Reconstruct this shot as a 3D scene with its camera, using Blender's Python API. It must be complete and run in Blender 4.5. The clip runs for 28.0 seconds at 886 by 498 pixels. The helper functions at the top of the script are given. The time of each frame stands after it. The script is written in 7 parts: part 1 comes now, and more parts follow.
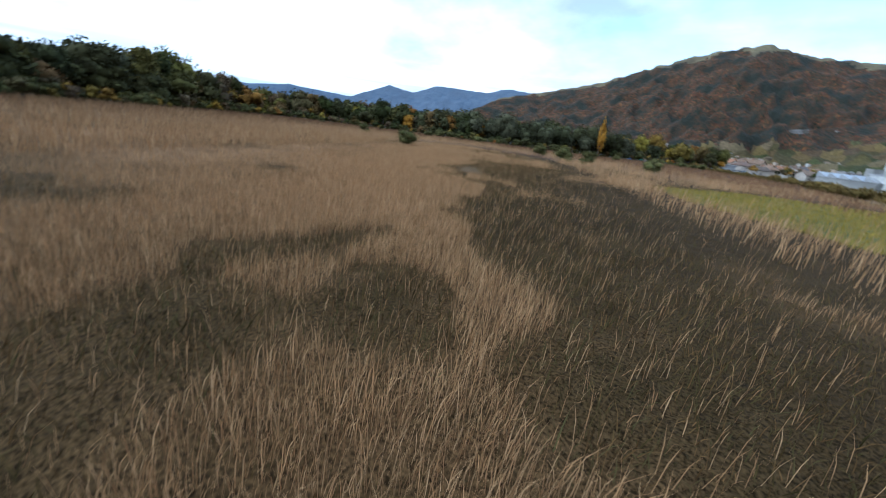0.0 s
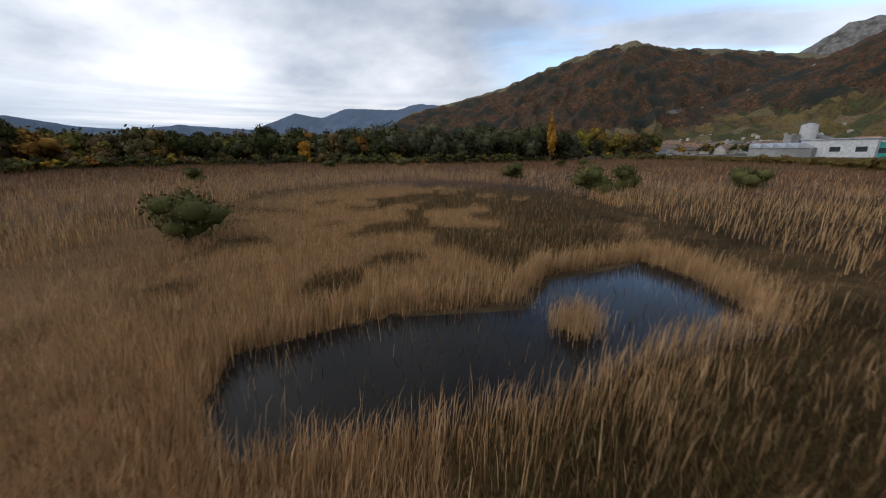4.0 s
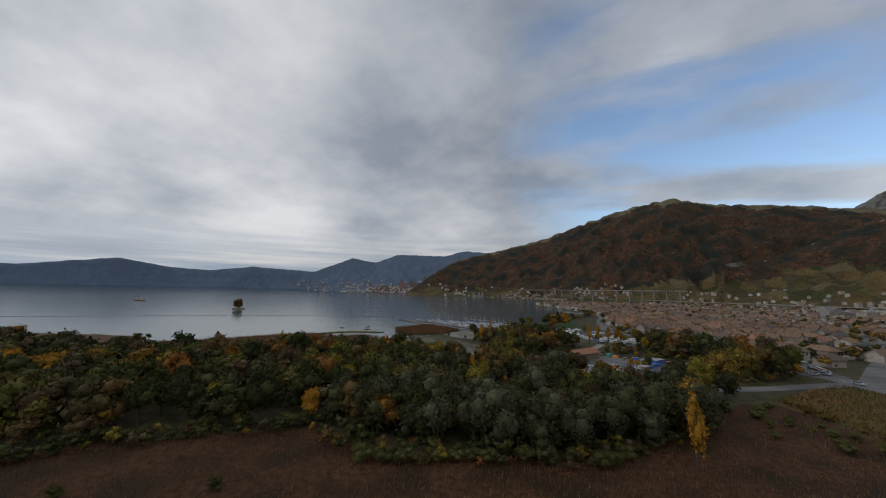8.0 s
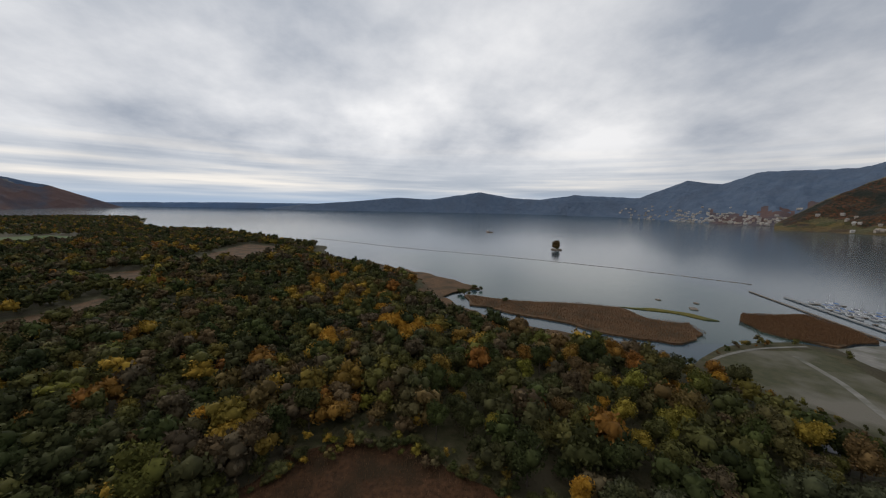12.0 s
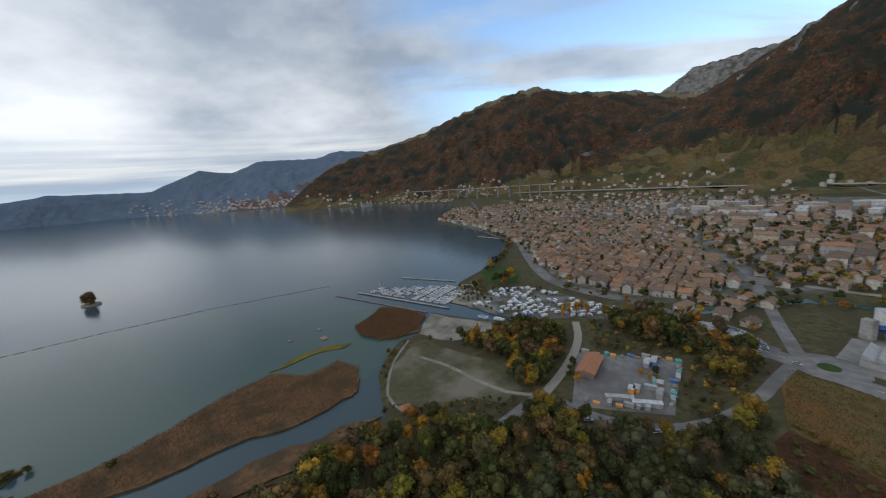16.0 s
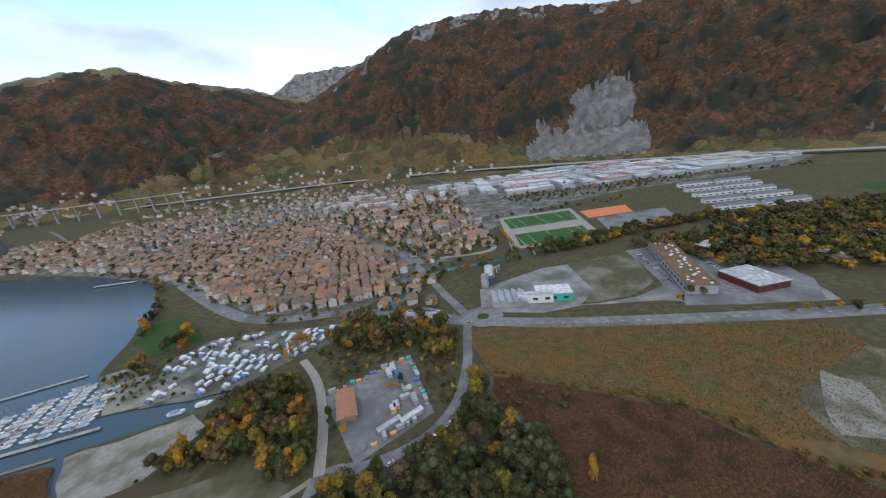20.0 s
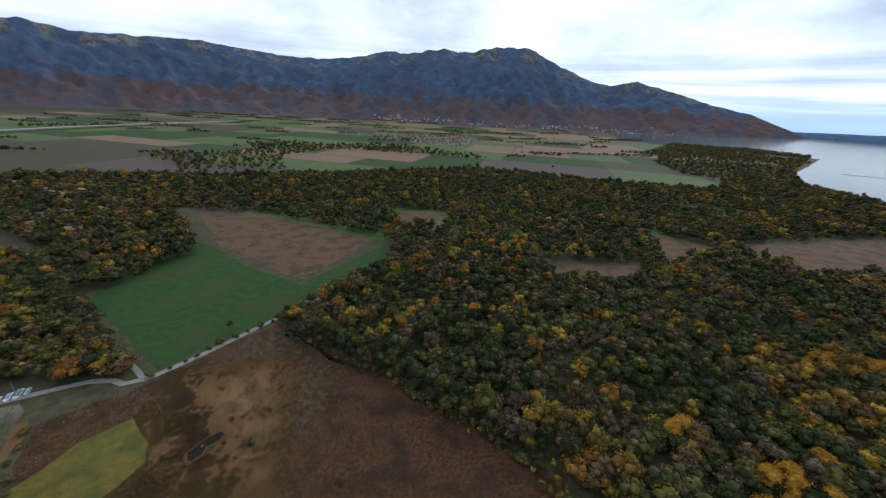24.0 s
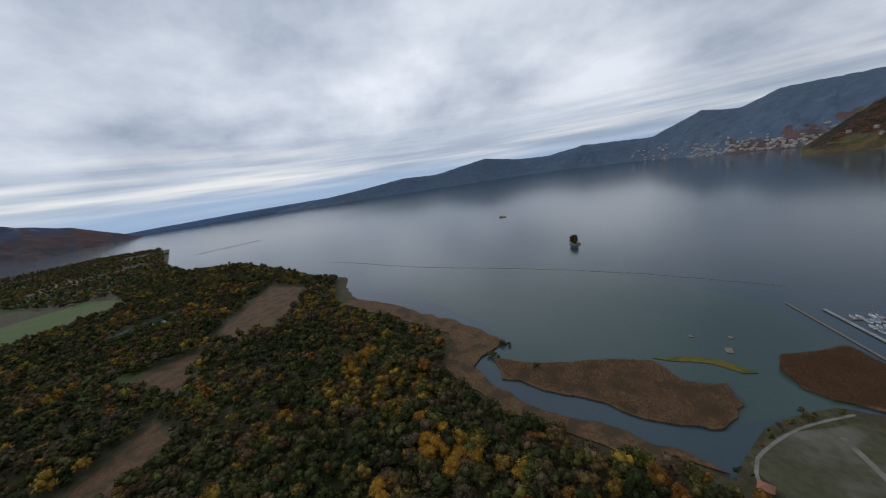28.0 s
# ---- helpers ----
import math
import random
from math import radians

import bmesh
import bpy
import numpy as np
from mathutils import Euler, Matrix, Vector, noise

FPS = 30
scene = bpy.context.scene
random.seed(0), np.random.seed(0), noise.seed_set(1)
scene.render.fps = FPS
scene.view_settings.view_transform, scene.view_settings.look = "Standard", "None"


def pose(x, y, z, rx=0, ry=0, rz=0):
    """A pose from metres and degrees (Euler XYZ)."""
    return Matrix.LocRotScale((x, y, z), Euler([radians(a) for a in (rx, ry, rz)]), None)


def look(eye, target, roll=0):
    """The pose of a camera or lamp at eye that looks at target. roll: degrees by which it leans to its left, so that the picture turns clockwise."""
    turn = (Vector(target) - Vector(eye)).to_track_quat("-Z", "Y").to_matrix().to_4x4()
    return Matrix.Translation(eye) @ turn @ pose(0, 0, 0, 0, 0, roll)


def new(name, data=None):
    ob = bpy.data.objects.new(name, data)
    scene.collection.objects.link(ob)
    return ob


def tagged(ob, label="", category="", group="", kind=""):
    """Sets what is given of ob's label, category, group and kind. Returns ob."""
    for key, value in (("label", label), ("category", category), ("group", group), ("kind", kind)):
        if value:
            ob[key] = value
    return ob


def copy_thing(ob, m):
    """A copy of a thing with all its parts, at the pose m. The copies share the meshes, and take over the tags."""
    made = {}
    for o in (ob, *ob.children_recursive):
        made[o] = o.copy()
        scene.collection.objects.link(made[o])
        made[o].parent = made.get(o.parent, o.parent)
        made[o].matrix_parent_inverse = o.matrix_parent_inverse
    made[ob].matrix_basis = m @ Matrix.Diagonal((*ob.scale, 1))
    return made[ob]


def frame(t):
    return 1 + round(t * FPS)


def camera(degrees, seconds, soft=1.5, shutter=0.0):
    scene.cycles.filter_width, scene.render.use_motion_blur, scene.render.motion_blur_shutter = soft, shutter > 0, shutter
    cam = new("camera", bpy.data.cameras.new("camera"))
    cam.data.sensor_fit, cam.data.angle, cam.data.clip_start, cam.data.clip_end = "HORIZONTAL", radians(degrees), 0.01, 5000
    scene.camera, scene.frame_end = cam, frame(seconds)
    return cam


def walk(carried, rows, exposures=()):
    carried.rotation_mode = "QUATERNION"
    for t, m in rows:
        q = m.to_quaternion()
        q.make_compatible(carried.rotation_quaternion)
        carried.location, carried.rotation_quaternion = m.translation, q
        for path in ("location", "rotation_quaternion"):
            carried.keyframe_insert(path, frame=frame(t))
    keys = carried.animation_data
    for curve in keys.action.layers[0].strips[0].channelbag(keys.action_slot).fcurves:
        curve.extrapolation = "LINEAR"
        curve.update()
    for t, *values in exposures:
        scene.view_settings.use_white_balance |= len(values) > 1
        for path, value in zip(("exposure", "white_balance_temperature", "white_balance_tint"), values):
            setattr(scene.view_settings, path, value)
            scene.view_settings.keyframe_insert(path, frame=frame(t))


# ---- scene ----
cam = camera(102.88, 28.0, soft=1.15, shutter=0.12)


def aim(x, y, z, bearing, down, roll=0.0):
    """A camera pose from its place, its bearing clockwise from +y, how far it looks down, and its roll, in degrees."""
    a, d = radians(bearing), radians(down)
    return look((x, y, z), (x + math.sin(a) * math.cos(d) * 50, y + math.cos(a) * math.cos(d) * 50, z - math.sin(d) * 50), roll)


PATH = [(0.0, aim(20.69, -194.69, 3.79, -31.07, 18.54, 7.31)),
        (0.5, aim(18.59, -192.17, 3.42, -17.69, 20.06, -11.47)),
        (1.0, aim(15.64, -189.47, 2.97, -16.14, 20.54, -12.29)),
        (1.5, aim(12.32, -186.04, 2.65, -15.58, 20.68, -12.00)),
        (2.0, aim(9.27, -181.36, 2.61, -16.97, 19.36, -9.22)),
        (2.5, aim(6.42, -175.50, 2.83, -18.24, 18.96, -6.82)),
        (3.0, aim(3.64, -168.81, 3.29, -18.43, 18.35, -5.35)),
        (3.5, aim(0.91, -161.77, 4.03, -20.93, 16.18, -1.99)),
        (4.0, aim(-1.87, -154.87, 5.00, -20.78, 15.59, -0.46)),
        (4.5, aim(-4.76, -148.27, 6.10, -21.95, 12.20, 3.72)),
        (6.5, aim(-19.79, -118.73, 25.32, -25.33, -3.72, 2.28)),
        (7.0, aim(-21.55, -115.95, 29.54, -26.79, -6.45, 1.12)),
        (7.5, aim(-23.31, -113.28, 34.07, -27.25, -7.27, 1.04)),
        (8.0, aim(-24.85, -110.57, 39.19, -27.87, -6.72, 0.89)),
        (8.5, aim(-26.37, -107.41, 44.82, -31.89, -3.95, -1.20)),
        (9.0, aim(-28.65, -103.15, 50.04, -42.07, 0.34, -5.16)),
        (9.5, aim(-31.21, -97.99, 53.93, -55.22, 2.48, -6.73)),
        (10.0, aim(-32.45, -93.17, 56.63, -63.35, 2.80, -5.06)),
        (10.5, aim(-31.50, -90.00, 58.50, -68.77, 5.48, -3.79)),
        (11.0, aim(-34.50, -86.50, 60.50, -72.27, 6.89, -2.40)),
        (11.5, aim(-38.50, -84.00, 65.00, -74.50, 7.15, 1.86)),
        (13.5, aim(-57.00, -83.00, 105.00, -84.05, 3.99, -6.27)),
        (14.0, aim(-67.32, -85.41, 109.30, -72.00, 5.05, 0.02)),
        (14.5, aim(-77.83, -88.77, 112.34, -57.41, 3.98, 3.78)),
        (15.0, aim(-87.53, -91.83, 116.76, -39.16, 4.97, 2.09)),
        (15.5, aim(-97.00, -93.95, 122.22, -23.72, 8.62, -3.96)),
        (16.0, aim(-106.50, -94.23, 127.12, -8.82, 11.45, -5.42)),
        (16.5, aim(-115.60, -91.67, 130.40, 5.11, 14.41, -5.15)),
        (17.0, aim(-123.07, -87.34, 132.83, 17.33, 16.70, -4.47)),
        (17.5, aim(-127.73, -83.18, 135.48, 24.50, 17.32, -3.96)),
        (18.0, aim(-129.62, -79.21, 138.37, 26.48, 17.44, -3.87)),
        (18.5, aim(-129.76, -74.52, 141.31, 26.89, 17.38, -3.82)),
        (19.0, aim(-129.09, -68.52, 143.96, 28.68, 17.22, -4.62)),
        (19.5, aim(-127.85, -60.65, 145.64, 32.75, 16.93, -5.73)),
        (20.0, aim(-125.99, -51.07, 146.65, 44.59, 17.72, -6.73)),
        (20.5, aim(-123.67, -40.69, 147.82, 58.39, 18.96, -8.16)),
        (22.5, aim(-106.08, -0.05, 148.27, 135.01, 21.66, -2.48)),
        (23.0, aim(-95.54, -2.40, 144.00, 154.76, 21.12, -3.30)),
        (23.5, aim(-82.35, -4.87, 143.96, 175.59, 22.26, -1.34)),
        (24.0, aim(-68.40, -7.93, 147.04, 196.61, 21.81, 3.09)),
        (24.5, aim(-58.38, -13.34, 149.68, 210.51, 20.81, 2.44)),
        (25.0, aim(-53.43, -22.85, 150.41, 225.96, 19.73, 3.38)),
        (25.5, aim(-51.18, -35.36, 149.89, 241.38, 18.15, 3.22)),
        (26.0, aim(-50.58, -47.28, 149.63, 250.74, 15.08, 2.28)),
        (26.5, aim(-51.71, -56.33, 150.73, 259.16, 12.10, 1.23)),
        (27.0, aim(-53.58, -63.09, 153.31, 262.98, 11.09, 0.09)),
        (27.5, aim(-54.83, -69.26, 157.56, 269.00, 9.91, -3.86)),
        (28.0, aim(-55.26, -75.83, 163.44, 280.59, 11.29, -8.85))]
walk(cam, PATH, exposures=((0.0, 0.85, 5000, 4), (0.6, 0.25, 5100, 5), (1.5, 0.15, 5400, 8), (3.0, 0.1, 5800, 10), (4.5, -0.1, 6200, 11), (6.5, -0.75, 6200, 10), (8.0, -0.7, 6300, 10), (9.0, -0.5, 6500, 11),
                           (10.0, -0.4, 6500, 11), (14.0, -0.5, 6300, 10), (15.0, -0.55, 6200, 9), (16.0, -0.2, 6100, 8), (17.0, 0.42, 5950, 9), (18.0, 0.58, 5850, 10), (20.0, 0.5, 5750, 10),
                           (22.5, 0.45, 5400, 8), (24.0, 0.2, 5600, 8), (25.0, -0.1, 5800, 9), (28.0, -0.52, 5900, 10)))

# ---- light ----
world = bpy.data.worlds.new("sky")
scene.world = world
world.use_nodes = True
wn, wl = world.node_tree.nodes, world.node_tree.links
wn.clear()


def wnode(kind, **kw):
    n = wn.new(kind)
    for key, val in kw.items():
        n.inputs[key].default_value = val
    return n


SUN_AZ, SUN_EL = 235.0, 30.0
sky = wn.new("ShaderNodeTexSky")
sky.sky_type, sky.sun_disc = "NISHITA", False
sky.sun_elevation, sky.sun_rotation = radians(SUN_EL), radians(SUN_AZ)
tc = wn.new("ShaderNodeTexCoord")
sep = wn.new("ShaderNodeSeparateXYZ")
wl.new(tc.outputs["Generated"], sep.inputs[0])


def wmath(op, a, b=0.0, c=0.0):
    n = wn.new("ShaderNodeMath")
    n.operation = op
    for i, q in enumerate((a, b, c)):
        if isinstance(q, (int, float)):
            n.inputs[i].default_value = q
        else:
            wl.new(q, n.inputs[i])
    return n.outputs[0]


up = wmath("MAXIMUM", sep.outputs[2], 0.0)
den = wmath("ADD", up, 0.30)
comb = wn.new("ShaderNodeCombineXYZ")
wl.new(wmath("DIVIDE", sep.outputs[0], den), comb.inputs[0])
wl.new(wmath("DIVIDE", sep.outputs[1], den), comb.inputs[1])
cloud = wn.new("ShaderNodeTexNoise")
cloud.inputs["Scale"].default_value, cloud.inputs["Detail"].default_value, cloud.inputs["Roughness"].default_value = 1.35, 7.0, 0.55
wl.new(comb.outputs[0], cloud.inputs["Vector"])
cloud2 = wn.new("ShaderNodeTexNoise")
cloud2.inputs["Scale"].default_value, cloud2.inputs["Detail"].default_value = 0.28, 4.0
wl.new(comb.outputs[0], cloud2.inputs["Vector"])
ramp = wn.new("ShaderNodeValToRGB")
ramp.color_ramp.elements[0].position, ramp.color_ramp.elements[0].color = 0.40, (0.40, 0.45, 0.53, 1)
ramp.color_ramp.elements[1].position, ramp.color_ramp.elements[1].color = 0.60, (1.06, 1.06, 1.06, 1)
wl.new(wmath("ADD", wmath("MULTIPLY", cloud.outputs[0], 0.5), wmath("MULTIPLY", cloud2.outputs[0], 0.5)), ramp.inputs[0])
# a gap of blue sky over the mountain side
gapdir = Vector((math.sin(radians(17)), math.cos(radians(17)), 0.42)).normalized()
dot = wmath("ADD", wmath("ADD", wmath("MULTIPLY", sep.outputs[0], gapdir.x), wmath("MULTIPLY", sep.outputs[1], gapdir.y)),
            wmath("MULTIPLY", sep.outputs[2], gapdir.z))
gap = wn.new("ShaderNodeMapRange")
gap.inputs["From Min"].default_value, gap.inputs["From Max"].default_value = 0.83, 0.93
wl.new(dot, gap.inputs["Value"])
thin = wn.new("ShaderNodeMapRange")
thin.inputs["From Min"].default_value, thin.inputs["From Max"].default_value = 0.60, 0.44
torn = wn.new("ShaderNodeTexNoise")
torn.inputs["Scale"].default_value, torn.inputs["Detail"].default_value, torn.inputs["Distortion"].default_value = 2.3, 6.0, 0.4
tmap = wn.new("ShaderNodeMapping")
tmap.inputs["Rotation"].default_value, tmap.inputs["Scale"].default_value = (0, 0, radians(58)), (0.35, 1.35, 1)
wl.new(comb.outputs[0], tmap.inputs["Vector"])
wl.new(tmap.outputs[0], torn.inputs["Vector"])
wl.new(torn.outputs[0], thin.inputs["Value"])
gapf = wmath("MULTIPLY", gap.outputs[0], wmath("ADD", wmath("MULTIPLY", thin.outputs[0], 0.88), 0.12))
blue = wn.new("ShaderNodeMix")
blue.data_type = "RGBA"
skygain = wn.new("ShaderNodeVectorMath")
skygain.operation = "SCALE"
skygain.inputs["Scale"].default_value = 0.27
wl.new(sky.outputs[0], skygain.inputs[0])
wl.new(gapf, blue.inputs["Factor"])
wl.new(ramp.outputs[0], blue.inputs[6])
wl.new(skygain.outputs[0], blue.inputs[7])
# long flat streaks low over the water: warm light between grey bars, blue distance right on the horizon
flat = wn.new("ShaderNodeCombineXYZ")
wl.new(wmath("MULTIPLY", sep.outputs[0], 1.3), flat.inputs[0])
wl.new(wmath("MULTIPLY", sep.outputs[1], 1.3), flat.inputs[1])
wl.new(wmath("MULTIPLY", sep.outputs[2], 26.0), flat.inputs[2])
streak = wn.new("ShaderNodeTexNoise")
streak.inputs["Scale"].default_value, streak.inputs["Detail"].default_value = 1.6, 5.0
wl.new(flat.outputs[0], streak.inputs["Vector"])
bars = wn.new("ShaderNodeValToRGB")
for el, (q, c) in zip((bars.color_ramp.elements[0], bars.color_ramp.elements.new(0.5), bars.color_ramp.elements[-1]), ((0.38, (0.46, 0.52, 0.60, 1)), (0.5, (0.64, 0.68, 0.73, 1)), (0.68, (1.05, 1.00, 0.92, 1)))):
    el.position, el.color = q, c
wl.new(streak.outputs[0], bars.inputs[0])
low = wn.new("ShaderNodeMapRange")
low.inputs["From Min"].default_value, low.inputs["From Max"].default_value = 0.17, 0.06
wl.new(sep.outputs[2], low.inputs["Value"])
lowmix = wn.new("ShaderNodeMix")
lowmix.data_type = "RGBA"
wl.new(wmath("MULTIPLY", low.outputs[0], wmath("SUBTRACT", 1.0, gapf)), lowmix.inputs["Factor"])
wl.new(blue.outputs[2], lowmix.inputs[6])
wl.new(bars.outputs[0], lowmix.inputs[7])
rim = wn.new("ShaderNodeMapRange")
rim.inputs["From Min"].default_value, rim.inputs["From Max"].default_value = 0.055, 0.015
wl.new(sep.outputs[2], rim.inputs["Value"])
rimmix = wn.new("ShaderNodeMix")
rimmix.data_type = "RGBA"
rimmix.inputs[7].default_value = (0.40, 0.53, 0.70, 1)
wl.new(wmath("MULTIPLY", rim.outputs[0], 0.85), rimmix.inputs["Factor"])
wl.new(lowmix.outputs[2], rimmix.inputs[6])
# the cloud is brightest where the hidden sun stands
glow = wmath("ADD", 0.93, wmath("MULTIPLY", 0.20, wmath("MAXIMUM", 0.0, wmath("ADD", wmath("MULTIPLY", sep.outputs[0], math.sin(radians(255))), wmath("MULTIPLY", sep.outputs[1], math.cos(radians(255)))))))
lit = wn.new("ShaderNodeVectorMath")
lit.operation = "SCALE"
wl.new(rimmix.outputs[2], lit.inputs[0])
wl.new(glow, lit.inputs["Scale"])
bg = wn.new("ShaderNodeBackground")
bg.inputs["Strength"].default_value = 1.05
wl.new(lit.outputs[0], bg.inputs["Color"])
wout = wn.new("ShaderNodeOutputWorld")
wl.new(bg.outputs[0], wout.inputs[0])

sun_data = bpy.data.lights.new("sun", "SUN")
sun_data.energy, sun_data.angle, sun_data.color = 0.7, radians(12), (1.0, 0.95, 0.89)
sun = new("sun", sun_data)
sa, se = radians(SUN_AZ), radians(SUN_EL)
sun.matrix_basis = look((math.sin(sa) * math.cos(se) * 900, math.cos(sa) * math.cos(se) * 900, math.sin(se) * 900), (0, 0, 0))


# ---- materials ----
def mat(name, c1, c2, scale=1.0, c3=None, scale3=0.1, rough=0.85, bump=0.0, bscale=None, metal=0.0, vary=0.0, ramp=None, source="noise", spec=0.12, detail=4.0, patch=None, grain=(0.72, 1.2)):
    """Two or three colours mixed by noise at two scales (metres), with relief. ramp: colours picked per island ('island'), object ('object') or 'tint' attribute."""
    m = bpy.data.materials.new(name)
    m.use_nodes = True
    nt = m.node_tree
    N, K = nt.nodes, nt.links
    b = N["Principled BSDF"]
    b.inputs["Roughness"].default_value, b.inputs["Metallic"].default_value = rough, metal
    b.inputs["Specular IOR Level"].default_value = spec
    pos = N.new("ShaderNodeTexCoord")

    def noise_tex(s, det=detail):
        n = N.new("ShaderNodeTexNoise")
        n.inputs["Scale"].default_value, n.inputs["Detail"].default_value = 1.0 / s, det
        K.new(pos.outputs["Object"], n.inputs["Vector"])
        return n

    def mixed(f, a, c, lo=0.35, hi=0.65):
        r = N.new("ShaderNodeMapRange")
        r.inputs["From Min"].default_value, r.inputs["From Max"].default_value = lo, hi
        K.new(f, r.inputs["Value"])
        x = N.new("ShaderNodeMix")
        x.data_type = "RGBA"
        K.new(r.outputs[0], x.inputs["Factor"])
        for sock, val in ((x.inputs[6], a), (x.inputs[7], c)):
            if isinstance(val, tuple):
                sock.default_value = (*val, 1)
            else:
                K.new(val, sock)
        return x.outputs[2]

    n1 = noise_tex(scale)
    if ramp:
        rp = N.new("ShaderNodeValToRGB")
        rp.color_ramp.interpolation = "LINEAR"
        els = rp.color_ramp.elements
        while len(els) < len(ramp):
            els.new(0.5)
        for i, c in enumerate(ramp):
            els[i].position, els[i].color = i / (len(ramp) - 1), (*c, 1)
        if source == "tint":
            a = N.new("ShaderNodeAttribute")
            a.attribute_name = "tint"
            fac = a.outputs["Fac"]
        elif source == "object":
            fac = N.new("ShaderNodeObjectInfo").outputs["Random"]
        elif source == "cells":
            vo = N.new("ShaderNodeTexVoronoi")
            vo.inputs["Scale"].default_value = 1.0 / scale3
            K.new(pos.outputs["Object"], vo.inputs["Vector"])
            sx = N.new("ShaderNodeSeparateColor")
            K.new(vo.outputs["Color"], sx.inputs[0])
            fac = sx.outputs[0]
        else:
            fac = N.new("ShaderNodeNewGeometry").outputs["Random Per Island"]
        K.new(fac, rp.inputs[0])
        d = N.new("ShaderNodeMix")
        d.data_type, d.blend_type = "RGBA", "MULTIPLY"
        d.inputs["Factor"].default_value = 1.0
        K.new(rp.outputs[0], d.inputs[6])
        K.new(mixed(n1.outputs[0], (grain[0],) * 3, (grain[1],) * 3), d.inputs[7])
        col = d.outputs[2]
        if source == "tint" or (source == "object" and "leaves" in name):
            # single leaf clumps differ a little from their crown
            mr0 = N.new("ShaderNodeMapRange")
            mr0.inputs["To Min"].default_value, mr0.inputs["To Max"].default_value = 0.62, 1.34
            K.new(N.new("ShaderNodeNewGeometry").outputs["Random Per Island"], mr0.inputs["Value"])
            h0 = N.new("ShaderNodeHueSaturation")
            K.new(mr0.outputs[0], h0.inputs["Value"])
            K.new(col, h0.inputs["Color"])
            col = h0.outputs[0]
    else:
        col = mixed(n1.outputs[0], c1, c2)
    if c3:
        n3 = noise_tex(patch or scale3, 3.0)
        col = mixed(n3.outputs[0], col, c3, 0.46, 0.62)
    if vary:
        oi = N.new("ShaderNodeObjectInfo")
        mr = N.new("ShaderNodeMapRange")
        mr.inputs["To Min"].default_value, mr.inputs["To Max"].default_value = 1 - vary, 1 + vary
        K.new(oi.outputs["Random"], mr.inputs["Value"])
        hs = N.new("ShaderNodeHueSaturation")
        K.new(mr.outputs[0], hs.inputs["Value"])
        K.new(col, hs.inputs["Color"])
        col = hs.outputs[0]
    K.new(col, b.inputs["Base Color"])
    if bump:
        nb = noise_tex(bscale or scale, 6.0)
        bu = N.new("ShaderNodeBump")
        bu.inputs["Strength"].default_value, bu.inputs["Distance"].default_value = min(1.0, bump), (bscale or scale) * 0.5
        K.new(nb.outputs[0], bu.inputs["Height"])
        K.new(bu.outputs[0], b.inputs["Normal"])
    return m


LEAVES = [(0.028, 0.034, 0.012), (0.042, 0.049, 0.016), (0.052, 0.063, 0.018), (0.060, 0.056, 0.023), (0.042, 0.046, 0.017), (0.092, 0.085, 0.024), (0.090, 0.067, 0.040), (0.125, 0.078, 0.031),
          (0.088, 0.092, 0.022), (0.19, 0.122, 0.025), (0.21, 0.088, 0.021), (0.148, 0.145, 0.025), (0.30, 0.18, 0.027)]
WILLOW = [(0.048, 0.052, 0.024), (0.084, 0.084, 0.048), (0.040, 0.045, 0.019), (0.064, 0.063, 0.028)]
ROOFS = [(0.160, 0.112, 0.080), (0.225, 0.150, 0.103), (0.120, 0.096, 0.080), (0.255, 0.165, 0.108), (0.180, 0.135, 0.102), (0.30, 0.155, 0.090), (0.110, 0.100, 0.094)]
WALLS = [(0.38, 0.345, 0.295), (0.46, 0.45, 0.425), (0.32, 0.26, 0.21), (0.52, 0.50, 0.465), (0.40, 0.325, 0.25), (0.29, 0.28, 0.27), (0.44, 0.395, 0.335)]
